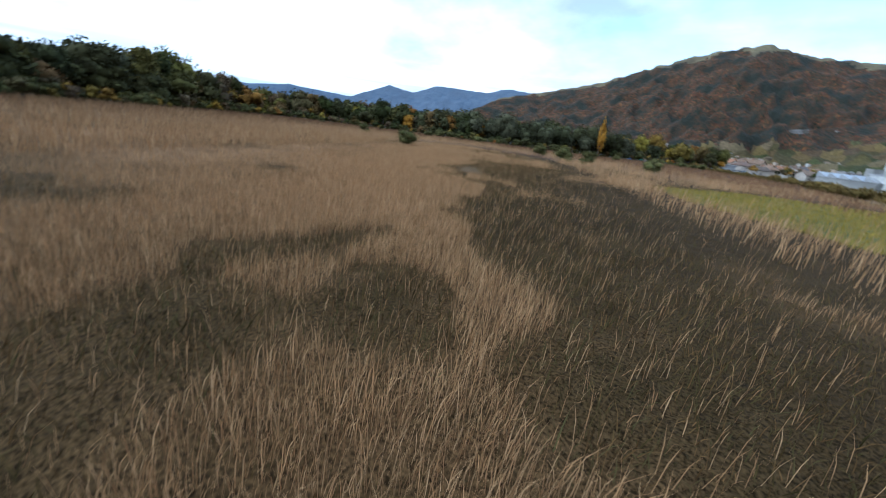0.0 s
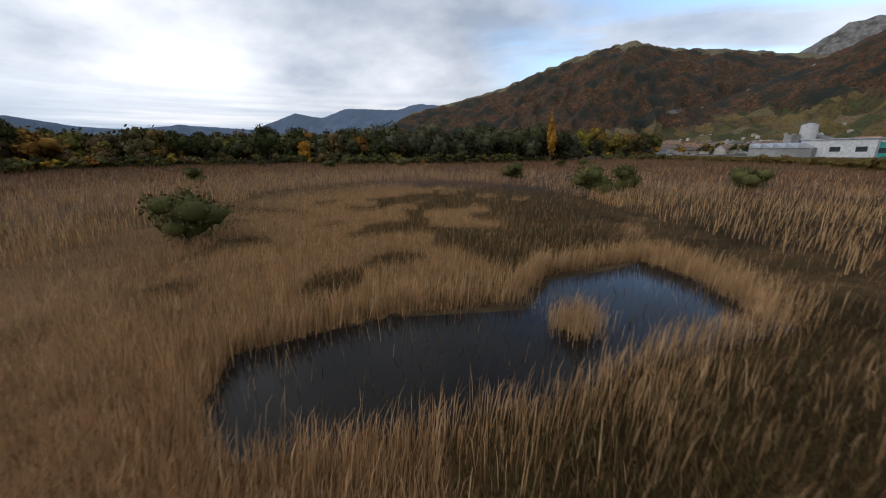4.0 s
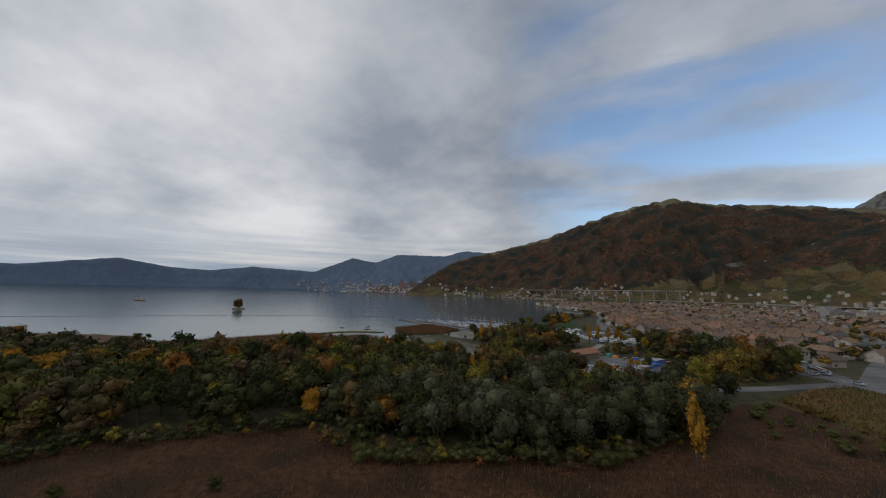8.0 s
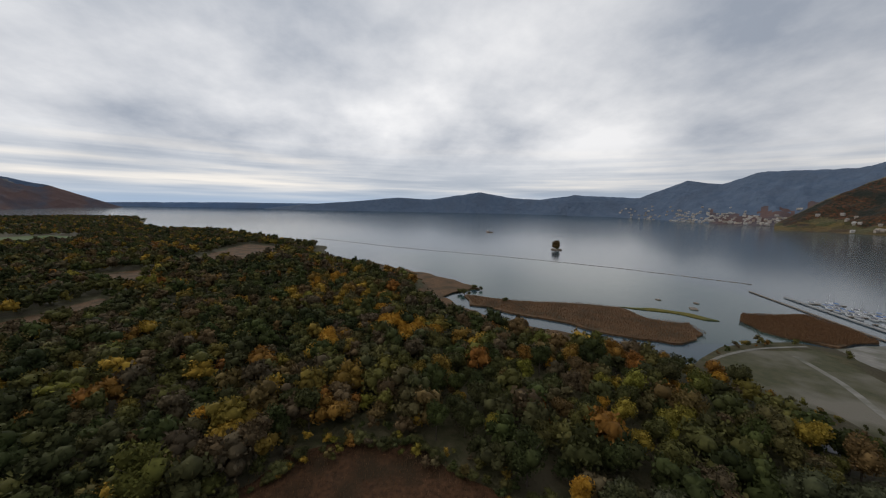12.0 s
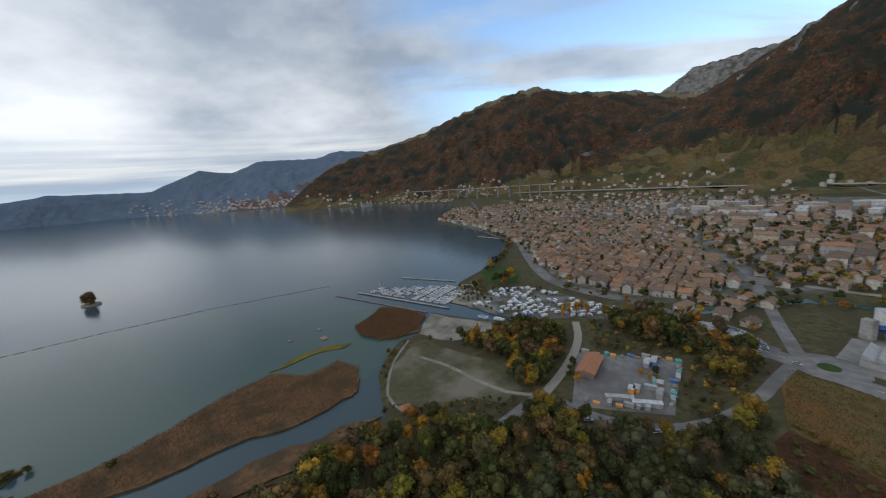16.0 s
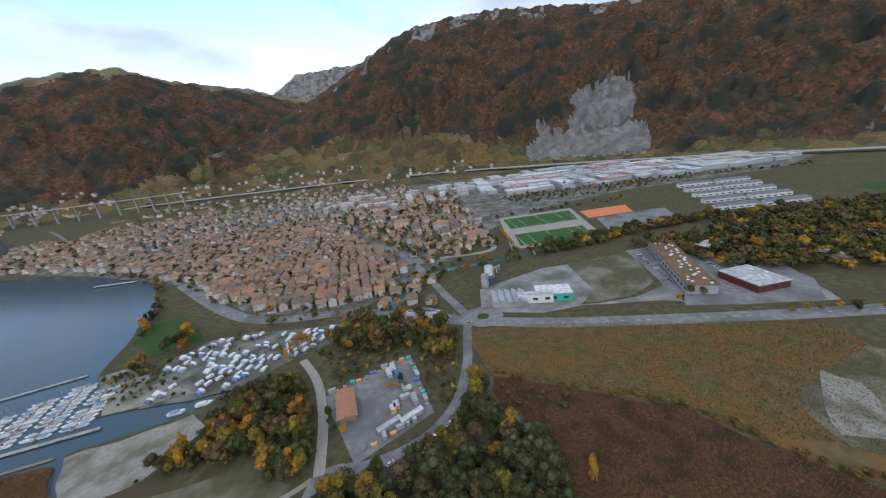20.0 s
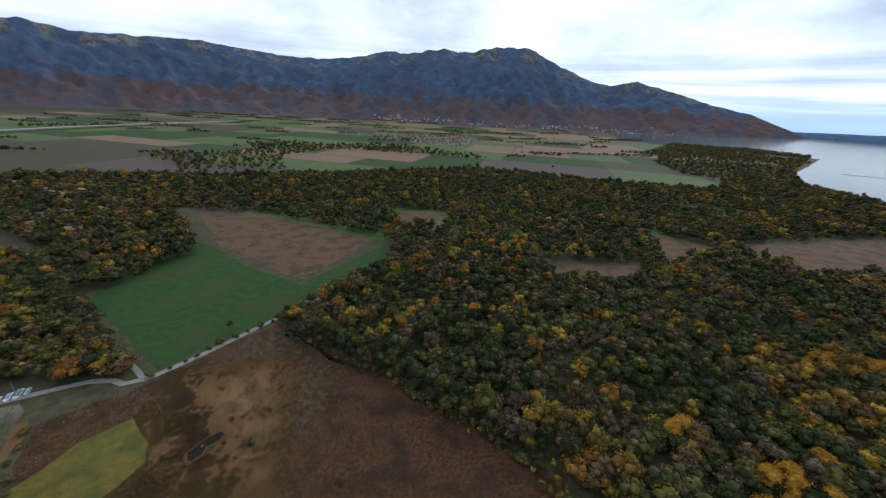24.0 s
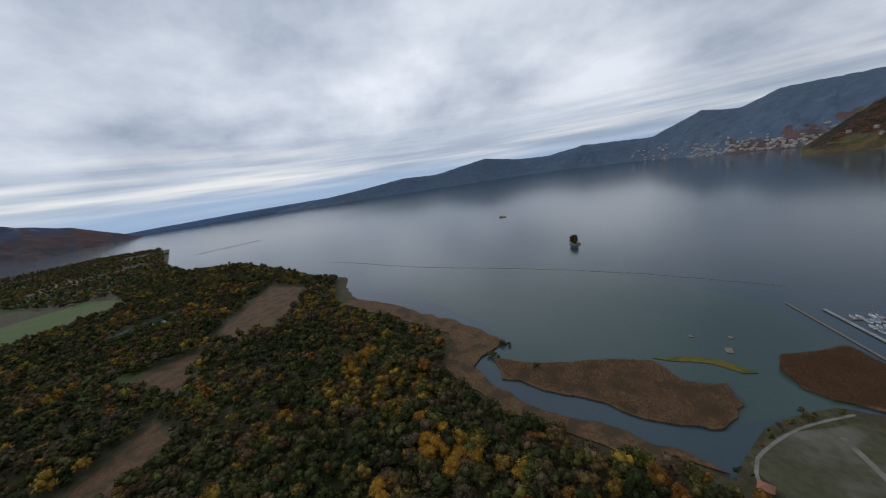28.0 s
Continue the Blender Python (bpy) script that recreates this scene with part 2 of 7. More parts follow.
M = {
    "wall_far": mat("far_house_render", None, None, 3.0, ramp=WALLS, source="island"),
    "roof_far": mat("far_roof_tiles", None, None, 1.0, ramp=ROOFS, source="island"),
    "streets": mat("streets_and_gardens", (0.060, 0.064, 0.040), (0.11, 0.105, 0.095), 14.0, c3=(0.16, 0.155, 0.148), scale3=22.0),
    "tussock": mat("brown_tussocks", None, None, 0.5, ramp=[(0.15, 0.082, 0.042), (0.20, 0.112, 0.058), (0.115, 0.064, 0.034), (0.235, 0.135, 0.070)], source="island", rough=0.9, spec=0.05),
    "hedge": mat("yellowing_hedge_leaves", (0.085, 0.070, 0.022), (0.16, 0.105, 0.032), 0.9, rough=0.85, vary=0.3, spec=0.07),
    "tuft": mat("dry_meadow_tufts", None, None, 0.8, ramp=[(0.070, 0.064, 0.022), (0.13, 0.10, 0.038), (0.16, 0.082, 0.026), (0.055, 0.058, 0.022), (0.19, 0.14, 0.06)], source="island", rough=0.9, spec=0.05),
    "dry": mat("dry_shrub_twigs", None, None, 0.4, ramp=[(0.20, 0.14, 0.085), (0.34, 0.26, 0.17), (0.12, 0.085, 0.05)], source="island", rough=0.9, spec=0.05),
    "islandleaf": mat("brown_island_leaves", (0.085, 0.055, 0.026), (0.13, 0.078, 0.032), 1.6, rough=0.85, spec=0.07),
    "leaf": mat("tree_leaves", None, None, 2.0, ramp=LEAVES, source="object", rough=0.8, spec=0.07),
    "leaf_stuff": mat("forest_leaves", None, None, 2.5, ramp=LEAVES, source="tint", rough=0.8, spec=0.07),
    "willow": mat("willow_leaves", None, None, 1.5, ramp=WILLOW, source="object", rough=0.8, spec=0.07),
    "gold": mat("golden_leaves", (0.30, 0.15, 0.02), (0.40, 0.22, 0.03), 1.5, rough=0.8, vary=0.2, spec=0.07),
    "conifer": mat("conifer_needles", (0.012, 0.020, 0.010), (0.022, 0.032, 0.016), 1.0, rough=0.85, spec=0.07),
    "bush": mat("bush_leaves", (0.060, 0.065, 0.022), (0.10, 0.09, 0.032), 0.8, rough=0.85, vary=0.25, spec=0.07),
    "bark": mat("bark", (0.06, 0.045, 0.035), (0.10, 0.08, 0.065), 0.4, rough=0.9, bump=0.5),
    "soil": mat("ground_grass", (0.044, 0.046, 0.019), (0.090, 0.077, 0.042), 5.0, c3=(0.060, 0.050, 0.030), scale3=26.0, bump=0.8, bscale=1.2, detail=7.0),
    "marsh": mat("reed_bed", (0.040, 0.020, 0.0095), (0.090, 0.044, 0.021), 1.6, c3=(0.034, 0.021, 0.010), scale3=13.0, bump=0.9, bscale=1.0),
    "fen": mat("sedge_fen", (0.019, 0.015, 0.009), (0.054, 0.037, 0.018), 0.45, c3=(0.085, 0.056, 0.027), scale3=4.0, bump=1.0, bscale=0.35),
    "reedbed": mat("reed_island_cover", (0.085, 0.050, 0.026), (0.150, 0.088, 0.045), 2.2, c3=(0.066, 0.046, 0.025), scale3=16.0, bump=1.0, bscale=1.2),
    "limegrass": mat("yellow_green_grass", None, None, 0.6, ramp=[(0.21, 0.16, 0.025), (0.29, 0.21, 0.035), (0.13, 0.12, 0.024), (0.33, 0.23, 0.05)], source="island", rough=0.9, spec=0.05),
    "solar": mat("solar_roof", (0.045, 0.048, 0.058), (0.075, 0.078, 0.088), 2.0, rough=0.35, spec=0.4),
    "yardpale": mat("pale_concrete_yards", (0.165, 0.160, 0.152), (0.235, 0.230, 0.220), 9.0, c3=(0.10, 0.105, 0.085), scale3=38.0),
    "hallroof": mat("hall_roof", None, None, 4.0, ramp=[(0.30, 0.30, 0.31), (0.46, 0.46, 0.47), (0.20, 0.20, 0.21), (0.36, 0.33, 0.31), (0.28, 0.12, 0.09), (0.52, 0.53, 0.54), (0.16, 0.20, 0.26)], source="object"),
    "cover": mat("fen_cover", None, None, 0.055, grain=(0.30, 1.75), detail=7.0, spec=0.04, ramp=[(0.024, 0.015, 0.006), (0.042, 0.027, 0.011), (0.076, 0.045, 0.019), (0.128, 0.074, 0.034), (0.18, 0.105, 0.050)], source="tint", bump=1.0, bscale=0.25),
    "meadow": mat("dry_meadow", (0.078, 0.064, 0.025), (0.118, 0.090, 0.038), 6.0, c3=(0.135, 0.072, 0.026), scale3=26.0, bump=0.7, bscale=1.2),
    "lime": mat("yellow_green_sedge", (0.105, 0.094, 0.020), (0.155, 0.122, 0.025), 4.0, c3=(0.07, 0.075, 0.02), scale3=12.0, bump=0.6, bscale=1.0),
    "green": mat("green_pasture", (0.024, 0.052, 0.012), (0.034, 0.066, 0.016), 6.0, c3=(0.040, 0.058, 0.017), scale3=40.0, bump=0.3),
    "crop": mat("crop_field", (0.066, 0.100, 0.028), (0.085, 0.118, 0.036), 12.0, c3=(0.10, 0.105, 0.042), scale3=70.0),
    "plough": mat("ploughed_field", (0.165, 0.102, 0.062), (0.21, 0.132, 0.080), 10.0, c3=(0.18, 0.132, 0.078), scale3=60.0),
    "darkplough": mat("dark_ploughed_field", (0.075, 0.058, 0.045), (0.10, 0.078, 0.06), 10.0),
    "gravel": mat("gravel", (0.19, 0.18, 0.155), (0.25, 0.235, 0.205), 3.0, c3=(0.12, 0.115, 0.085), scale3=18.0, bump=0.3, bscale=0.5),
    "sandlot": mat("worn_grass_lot", (0.060, 0.060, 0.032), (0.085, 0.080, 0.045), 5.0, c3=(0.155, 0.14, 0.11), scale3=30.0, bump=0.4, bscale=1.0),
    "asphalt": mat("asphalt", (0.135, 0.132, 0.132), (0.19, 0.186, 0.182), 5.0, c3=(0.11, 0.107, 0.107), scale3=30.0, rough=0.9),
    "track": mat("gravel_track", (0.22, 0.205, 0.175), (0.28, 0.26, 0.225), 1.5, rough=0.95),
    "paint": mat("road_paint", (0.65, 0.65, 0.62), (0.75, 0.75, 0.72), 1.0),
    "pitch": mat("pitch_turf", (0.030, 0.075, 0.018), (0.040, 0.092, 0.024), 8.0, bump=0.1),
    "clay": mat("clay_court", (0.42, 0.15, 0.07), (0.50, 0.19, 0.09), 4.0),
    "concrete": mat("concrete", (0.25, 0.245, 0.235), (0.33, 0.325, 0.31), 2.0, c3=(0.20, 0.197, 0.188), scale3=9.0, bump=0.1),
    "white": mat("white_paint", (0.46, 0.46, 0.455), (0.60, 0.60, 0.59), 1.2, rough=0.5, vary=0.1),
    "wall": mat("house_render", None, None, 3.0, ramp=WALLS, source="object"),
    "roof": mat("roof_tiles", None, None, 1.0, ramp=ROOFS, source="object", bump=0.5, bscale=0.4),
    "flatroof": mat("flat_roof", None, None, 4.0, ramp=[(0.30, 0.30, 0.31), (0.42, 0.42, 0.43), (0.24, 0.24, 0.25), (0.52, 0.53, 0.55), (0.36, 0.33, 0.31)], source="object"),
    "glass": mat("window_glass", (0.03, 0.035, 0.04), (0.05, 0.055, 0.06), 2.0, rough=0.12, spec=0.6),
    "teal": mat("teal_cladding", (0.05, 0.30, 0.26), (0.07, 0.36, 0.31), 3.0, rough=0.5),
    "rust": mat("mossy_brown_roof", (0.125, 0.080, 0.045), (0.165, 0.105, 0.06), 3.0, c3=(0.10, 0.075, 0.045), scale3=12.0),
    "darkred": mat("dark_red_cladding", (0.085, 0.025, 0.022), (0.11, 0.035, 0.03), 3.0, rough=0.6),
    "steel": mat("grey_steel", (0.33, 0.34, 0.35), (0.42, 0.43, 0.44), 2.0, rough=0.45, metal=0.4),
    "bluepaint": mat("blue_paint", (0.04, 0.11, 0.32), (0.06, 0.15, 0.40), 2.0, rough=0.5),
    "boatwood": mat("varnished_wood", (0.22, 0.12, 0.06), (0.30, 0.17, 0.08), 0.6, rough=0.5),
    "canopy": mat("boat_cover", None, None, 0.6, ramp=[(0.05, 0.12, 0.30), (0.42, 0.43, 0.44), (0.08, 0.18, 0.38), (0.55, 0.55, 0.55), (0.22, 0.23, 0.26), (0.10, 0.10, 0.12)], source="object", rough=0.7),
    "carpaint": mat("car_paint", None, None, 1.0, ramp=[(0.05, 0.05, 0.055), (0.50, 0.51, 0.52), (0.10, 0.11, 0.12), (0.72, 0.72, 0.72), (0.06, 0.09, 0.2), (0.25, 0.25, 0.26), (0.35, 0.05, 0.04)], source="object", rough=0.3, spec=0.6),
    "tyre": mat("tyre_rubber", (0.02, 0.02, 0.02), (0.03, 0.03, 0.03), 0.2),
    "timber": mat("weathered_timber", (0.16, 0.13, 0.10), (0.24, 0.20, 0.16), 0.5, rough=0.9, bump=0.3),
    "redtile": mat("red_brown_sheet_roof", (0.26, 0.125, 0.075), (0.32, 0.16, 0.095), 1.5),
    "orange": mat("orange_container", (0.55, 0.25, 0.06), (0.62, 0.30, 0.08), 1.0),
    "yellow": mat("yellow_facade", (0.65, 0.48, 0.06), (0.72, 0.55, 0.08), 3.0),
    "reed": mat("reed_stems", None, None, 0.5, ramp=[(0.31, 0.175, 0.080), (0.44, 0.27, 0.13), (0.24, 0.135, 0.062), (0.54, 0.36, 0.19), (0.36, 0.20, 0.090)], source="island", rough=0.9, spec=0.04),
    "sedge": mat("sedge_blades", None, None, 0.5, ramp=[(0.040, 0.028, 0.010), (0.080, 0.070, 0.026), (0.034, 0.022, 0.009), (0.14, 0.082, 0.032), (0.050, 0.043, 0.014)], source="island", rough=0.9, spec=0.04),
    "vine": mat("vineyard_parcels", None, None, 9.0, ramp=[(0.050, 0.046, 0.022), (0.115, 0.078, 0.032), (0.036, 0.042, 0.018), (0.125, 0.092, 0.034), (0.070, 0.048, 0.028), (0.048, 0.056, 0.020), (0.14, 0.105, 0.06)], source="cells", scale3=60.0, bump=0.3, bscale=6.0),
    "backwood": mat("far_wooded_slope", None, None, 30.0, ramp=[(0.020, 0.026, 0.018), (0.034, 0.034, 0.020), (0.075, 0.040, 0.022), (0.105, 0.044, 0.022), (0.028, 0.032, 0.022), (0.085, 0.036, 0.020), (0.052, 0.038, 0.024), (0.14, 0.065, 0.024)], source="cells", scale3=9.5, c3=(0.022, 0.025, 0.019), patch=120.0, bump=1.0, bscale=20.0),
    "rock": mat("limestone_rock", (0.12, 0.115, 0.11), (0.21, 0.20, 0.19), 20.0, c3=(0.075, 0.070, 0.06), scale3=60.0, bump=1.0, bscale=14.0),
    "quarry": mat("quarry_rock", (0.090, 0.088, 0.084), (0.130, 0.126, 0.120), 12.0, c3=(0.165, 0.155, 0.145), scale3=45.0, bump=0.8, bscale=10.0),
    "alp": mat("alpine_pasture", (0.12, 0.105, 0.06), (0.16, 0.135, 0.08), 30.0, c3=(0.085, 0.07, 0.045), scale3=120.0, bump=0.6, bscale=25.0),
    # aerial haze is painted into these far slopes as bluish base colours
    "haze_blue": mat("haze_tinted_hills", (0.115, 0.175, 0.275), (0.135, 0.195, 0.295), 90.0, c3=(0.125, 0.17, 0.25), scale3=300.0, bump=0.8, bscale=70.0),
    "haze_blue2": mat("haze_tinted_shore_hills", (0.085, 0.120, 0.178), (0.105, 0.140, 0.195), 60.0, c3=(0.092, 0.122, 0.172), scale3=200.0, bump=0.9, bscale=60.0),
    "haze_mtn": mat("haze_tinted_mountain_side", (0.060, 0.088, 0.138), (0.082, 0.112, 0.162), 80.0, c3=(0.074, 0.088, 0.125), scale3=260.0, bump=1.0, bscale=90.0),
    # rusty autumn woods with haze blue mixed into their colour
    "haze_mtn_low": mat("haze_tinted_autumn_wood", (0.100, 0.076, 0.078), (0.082, 0.080, 0.096), 60.0, c3=(0.122, 0.078, 0.070), scale3=220.0, bump=0.9, bscale=60.0),
    "snow": mat("snowy_peak", (0.62, 0.68, 0.78), (0.30, 0.36, 0.48), 60.0, bump=0.6, bscale=60.0),
}


def water(name, c, rough, bscale, bstr, ior=1.33):
    m = bpy.data.materials.new(name)
    m.use_nodes = True
    N, K = m.node_tree.nodes, m.node_tree.links
    b = N["Principled BSDF"]
    b.inputs["Roughness"].default_value, b.inputs["IOR"].default_value = rough, ior
    pos = N.new("ShaderNodeTexCoord")
    n = N.new("ShaderNodeTexNoise")
    n.inputs["Scale"].default_value, n.inputs["Detail"].default_value = 1.0 / 160, 3.0
    K.new(pos.outputs["Object"], n.inputs["Vector"])
    x = N.new("ShaderNodeMix")
    x.data_type = "RGBA"
    x.inputs[6].default_value, x.inputs[7].default_value = (*c[0], 1), (*c[1], 1)
    K.new(n.outputs[0], x.inputs["Factor"])
    K.new(x.outputs[2], b.inputs["Base Color"])
    w = N.new("ShaderNodeTexNoise")
    w.inputs["Scale"].default_value, w.inputs["Detail"].default_value = 1.0 / bscale, 5.0
    K.new(pos.outputs["Object"], w.inputs["Vector"])
    bu = N.new("ShaderNodeBump")
    bu.inputs["Strength"].default_value, bu.inputs["Distance"].default_value = bstr, bscale * 0.2
    K.new(w.outputs[0], bu.inputs["Height"])
    K.new(bu.outputs[0], b.inputs["Normal"])
    return m


M["lake"] = water("lake_water", ((0.026, 0.048, 0.064), (0.038, 0.064, 0.076)), 0.14, 3.0, 0.05)
M["shoal"] = water("shallow_lake_water", ((0.028, 0.056, 0.052), (0.044, 0.074, 0.064)), 0.14, 3.0, 0.05)
M["pool"] = water("marsh_water", ((0.006, 0.005, 0.004), (0.010, 0.008, 0.006)), 0.03, 1.0, 0.02, 1.2)
M["canal"] = water("canal_water", ((0.03, 0.06, 0.055), (0.04, 0.075, 0.065)), 0.08, 1.5, 0.06)


# ---- building helpers ----
from mathutils.bvhtree import BVHTree
from mathutils.geometry import tessellate_polygon

rng = random.Random(7)
nrg = np.random.RandomState(11)


def make_mesh(name, verts, faces, mats, smooth=False, index=None):
    me = bpy.data.meshes.new(name)
    me.from_pydata([tuple(v) for v in verts], [], [tuple(f) for f in faces])
    for m in (mats if isinstance(mats, (list, tuple)) else [mats]):
        me.materials.append(m)
    if index is not None:
        me.polygons.foreach_set("material_index", np.asarray(index, dtype=np.int32))
    if smooth:
        me.polygons.foreach_set("use_smooth", np.ones(len(me.polygons), dtype=bool))
    me.update()
    return me


def quick_mesh(name, V, F, mat_, tint=None):
    """A large mesh from arrays: V (n,3), F (m,k) all of one size."""
    me = bpy.data.meshes.new(name)
    V, F = np.asarray(V, dtype=np.float32), np.asarray(F, dtype=np.int32)
    k = F.shape[1]
    me.vertices.add(len(V))
    me.vertices.foreach_set("co", V.ravel())
    me.loops.add(F.size)
    me.loops.foreach_set("vertex_index", F.ravel())
    me.polygons.add(len(F))
    me.polygons.foreach_set("loop_start", np.arange(0, F.size, k, dtype=np.int32))
    me.materials.append(mat_)
    if tint is not None:
        a = me.attributes.new("tint", "FLOAT", "POINT")
        a.data.foreach_set("value", np.asarray(tint, dtype=np.float32))
    me.update()
    me.validate()
    return me


def part(name, me, parent, label=""):
    ob = new(name, me)
    ob.parent = parent
    if label:
        ob["label"] = label
    return ob


def empty(name, m, label, category, group=""):
    ob = new(name)
    ob.matrix_basis = m
    return tagged(ob, label, category, group)


def boxes(name, specs, mats, bevel=0.0):
    """One mesh of boxes (cx, cy, cz, sx, sy, sz[, turn])."""
    V, F = [], []
    for s in specs:
        cx, cy, cz, sx, sy, sz = s[:6]
        a = radians(s[6]) if len(s) > 6 else 0
        ca, sa_ = math.cos(a), math.sin(a)
        b = len(V)
        for dz in (-0.5, 0.5):
            for dx, dy in ((-0.5, -0.5), (0.5, -0.5), (0.5, 0.5), (-0.5, 0.5)):
                x, y = dx * sx, dy * sy
                V.append((cx + x * ca - y * sa_, cy + x * sa_ + y * ca, cz + dz * sz))
        F += [(b, b + 3, b + 2, b + 1), (b + 4, b + 5, b + 6, b + 7)] + [(b + i, b + (i + 1) % 4, b + 4 + (i + 1) % 4, b + 4 + i) for i in range(4)]
    me = make_mesh(name, V, F, mats)
    if bevel:
        bm = bmesh.new()
        bm.from_mesh(me)
        bmesh.ops.bevel(bm, geom=bm.edges[:], offset=bevel, segments=1, affect="EDGES")
        bm.to_mesh(me)
        bm.free()
    return me


def inside(poly, x, y):
    hit, j = False, len(poly) - 1
    for i in range(len(poly)):
        (xi, yi), (xj, yj) = poly[i], poly[j]
        if (yi > y) != (yj > y) and x < (xj - xi) * (y - yi) / (yj - yi) + xi:
            hit = not hit
        j = i
    return hit


def inside_np(poly, q):
    x, y = q[:, 0], q[:, 1]
    hit = np.zeros(len(q), dtype=bool)
    for (xi, yi), (xj, yj) in zip(poly, [poly[-1]] + list(poly[:-1])):
        if yi != yj:
            hit ^= ((yi > y) != (yj > y)) & (x < (xj - xi) * (y - yi) / (yj - yi) + xi)
    return hit


def wiggle(poly, step=9.0, amp=2.0, closed=True, limit=700.0):
    """Subdivides a polygon's sides and makes them uneven."""
    out = []
    n = len(poly)
    for i in range(n if closed else n - 1):
        a, b = Vector((*poly[i], 0)), Vector((*poly[(i + 1) % n], 0))
        L = (b - a).length
        k = max(1, int(L / step)) if L < limit else 1
        for j in range(k):
            p = a.lerp(b, j / k)
            if amp and L < limit:
                s = 0.06
                p += Vector((noise.noise((p.x * s, p.y * s, 3.1)), noise.noise((p.x * s, p.y * s, 9.7)), 0)) * amp * 1.6
            out.append((p.x, p.y))
    if not closed:
        out.append(tuple(poly[-1]))
    return out


def sheet(name, poly, z, mat_, label, category="ground", skirt=0.0, step=9.0, amp=2.0):
    """A flat piece of ground with an uneven outline and, with skirt, an edge that goes down."""
    pts = wiggle(poly, step, amp)
    tris = tessellate_polygon([[Vector((x, y, 0)) for x, y in pts]])
    V = [(x, y, z) for x, y in pts]
    F = []
    for t in tris:
        a, b, c = [Vector(V[i]) for i in t]
        F.append(tuple(t) if (b - a).cross(c - a).z > 0 else (t[0], t[2], t[1]))
    n = len(V)
    if skirt:
        V += [(x, y, z - skirt) for x, y in pts]
        F += [(i, (i + 1) % n, n + (i + 1) % n, n + i) for i in range(n)]
    ob = new(name, make_mesh(name, V, F, mat_))
    return tagged(ob, label, category, kind="structure")


def ribbon(name, pts, width, z, mat_, label, category="road", thick=0.12):
    """A road along a line, smoothed, with a low edge."""
    P = [Vector((*p, 0)) for p in pts]
    C_ = []
    for i in range(len(P) - 1):
        p0, p1, p2, p3 = P[max(0, i - 1)], P[i], P[i + 1], P[min(len(P) - 1, i + 2)]
        k = max(2, int((p2 - p1).length / 8))
        for j in range(k):
            t = j / k
            C_.append(0.5 * ((2 * p1) + (p2 - p0) * t + (2 * p0 - 5 * p1 + 4 * p2 - p3) * t * t + (3 * p1 - p0 - 3 * p2 + p3) * t ** 3))
    C_.append(P[-1])
    V, F = [], []
    for i, c in enumerate(C_):
        d = (C_[min(i + 1, len(C_) - 1)] - C_[max(i - 1, 0)]).normalized()
        s = Vector((-d.y, d.x, 0)) * width / 2
        V += [(*(c + s).xy, z), (*(c - s).xy, z), (*(c + s * 1.02).xy, z - thick), (*(c - s * 1.02).xy, z - thick)]
    for i in range(len(C_) - 1):
        a, b = 4 * i, 4 * i + 4
        F += [(a, a + 1, b + 1, b), (a, b, b + 2, a + 2), (a + 1, a + 3, b + 3, b + 1)]
    ob = new(name, make_mesh(name, V, F, mat_))
    tagged(ob, label, category, kind="structure")
    return ob, C_


# ---- water and land ----
def lake_sheet():
    """The lake in rings; its far side is lifted by the little that brings its edge up to the far shore's true sight line."""
    V, F = [], []
    rings = [0, 400, 1000, 1800, 2600, 3000, 3400, 3800, 4200, 4600, 5000]
    na = 90
    for r in rings:
        for i in range(na):
            a = 360.0 * i / na
            w = max(0.0, 1 - max(0.0, abs(a - 272) - 36) / 16)
            V.append((CX + math.sin(radians(a)) * r, CY + math.cos(radians(a)) * r, -0.45 + max(0.0, (r - 2600) / 2400) ** 1.5 * 62 * w))
    for j in range(len(rings) - 1):
        for i in range(na):
            k, l = j * na + i, j * na + (i + 1) % na
            F.append((k, k + na, l + na, l))
    tagged(new("water", make_mesh("water", V, F, M["lake"], smooth=True)), "calm grey-blue lake reaching to the far shore", "lake", kind="structure")


CX, CY = -70.0, 0.0
lake_sheet()
SHORE = [(-4700, 1600), (-4300, 1800), (-2877, 2705), (-1860, 2780), (-955, 2060), (-564, 1820), (-314, 1613), (-251, 1269), (-268, 1042), (-278, 932), (-240, 848), (-197, 803),
         (-135, 683), (-83, 566), (-103, 432), (-136, 352), (-154, 315), (-157, 247), (-109, 216), (-75, 202), (-77, 194), (-113, 200), (-171, 222),
         (-178, 176), (-189, 163), (-192, 143), (-190, 118), (-181, 88), (-175, 71), (-202, 56), (-230, 37), (-263, 4), (-330, -15),
         (-345, -1), (-356, 30), (-396, 17), (-436, -9)]
SHORE2 = [(-504, -50), (-554, -82), (-596, -120), (-690, -142), (-766, -145), (-815, -197), (-989, -306), (-1197, -460), (-1256, -650), (-1570, -860),
          (-2687, -1392), (-4720, -3036), (-4900, -4900), (4950, -4900), (4950, 4900), (-4900, 4900), (-4900, 1600)]
LAND = SHORE + SHORE2
sheet("ground", LAND, 0.0, M["soil"], "flat grassy valley floor between the lake and the mountains", "ground", skirt=1.6, step=14, amp=3.0)
SHOAL = [(-332, -9), (-356, 34), (-458, 12), (-611, -42), (-677, 69), (-563, 174), (-439, 244), (-307, 282), (-177, 222), (-192, 120)]
sheet("shallow_water", SHOAL, -0.41, M["shoal"], "pale green shallow water off the reed shore", "water", step=40, amp=12)
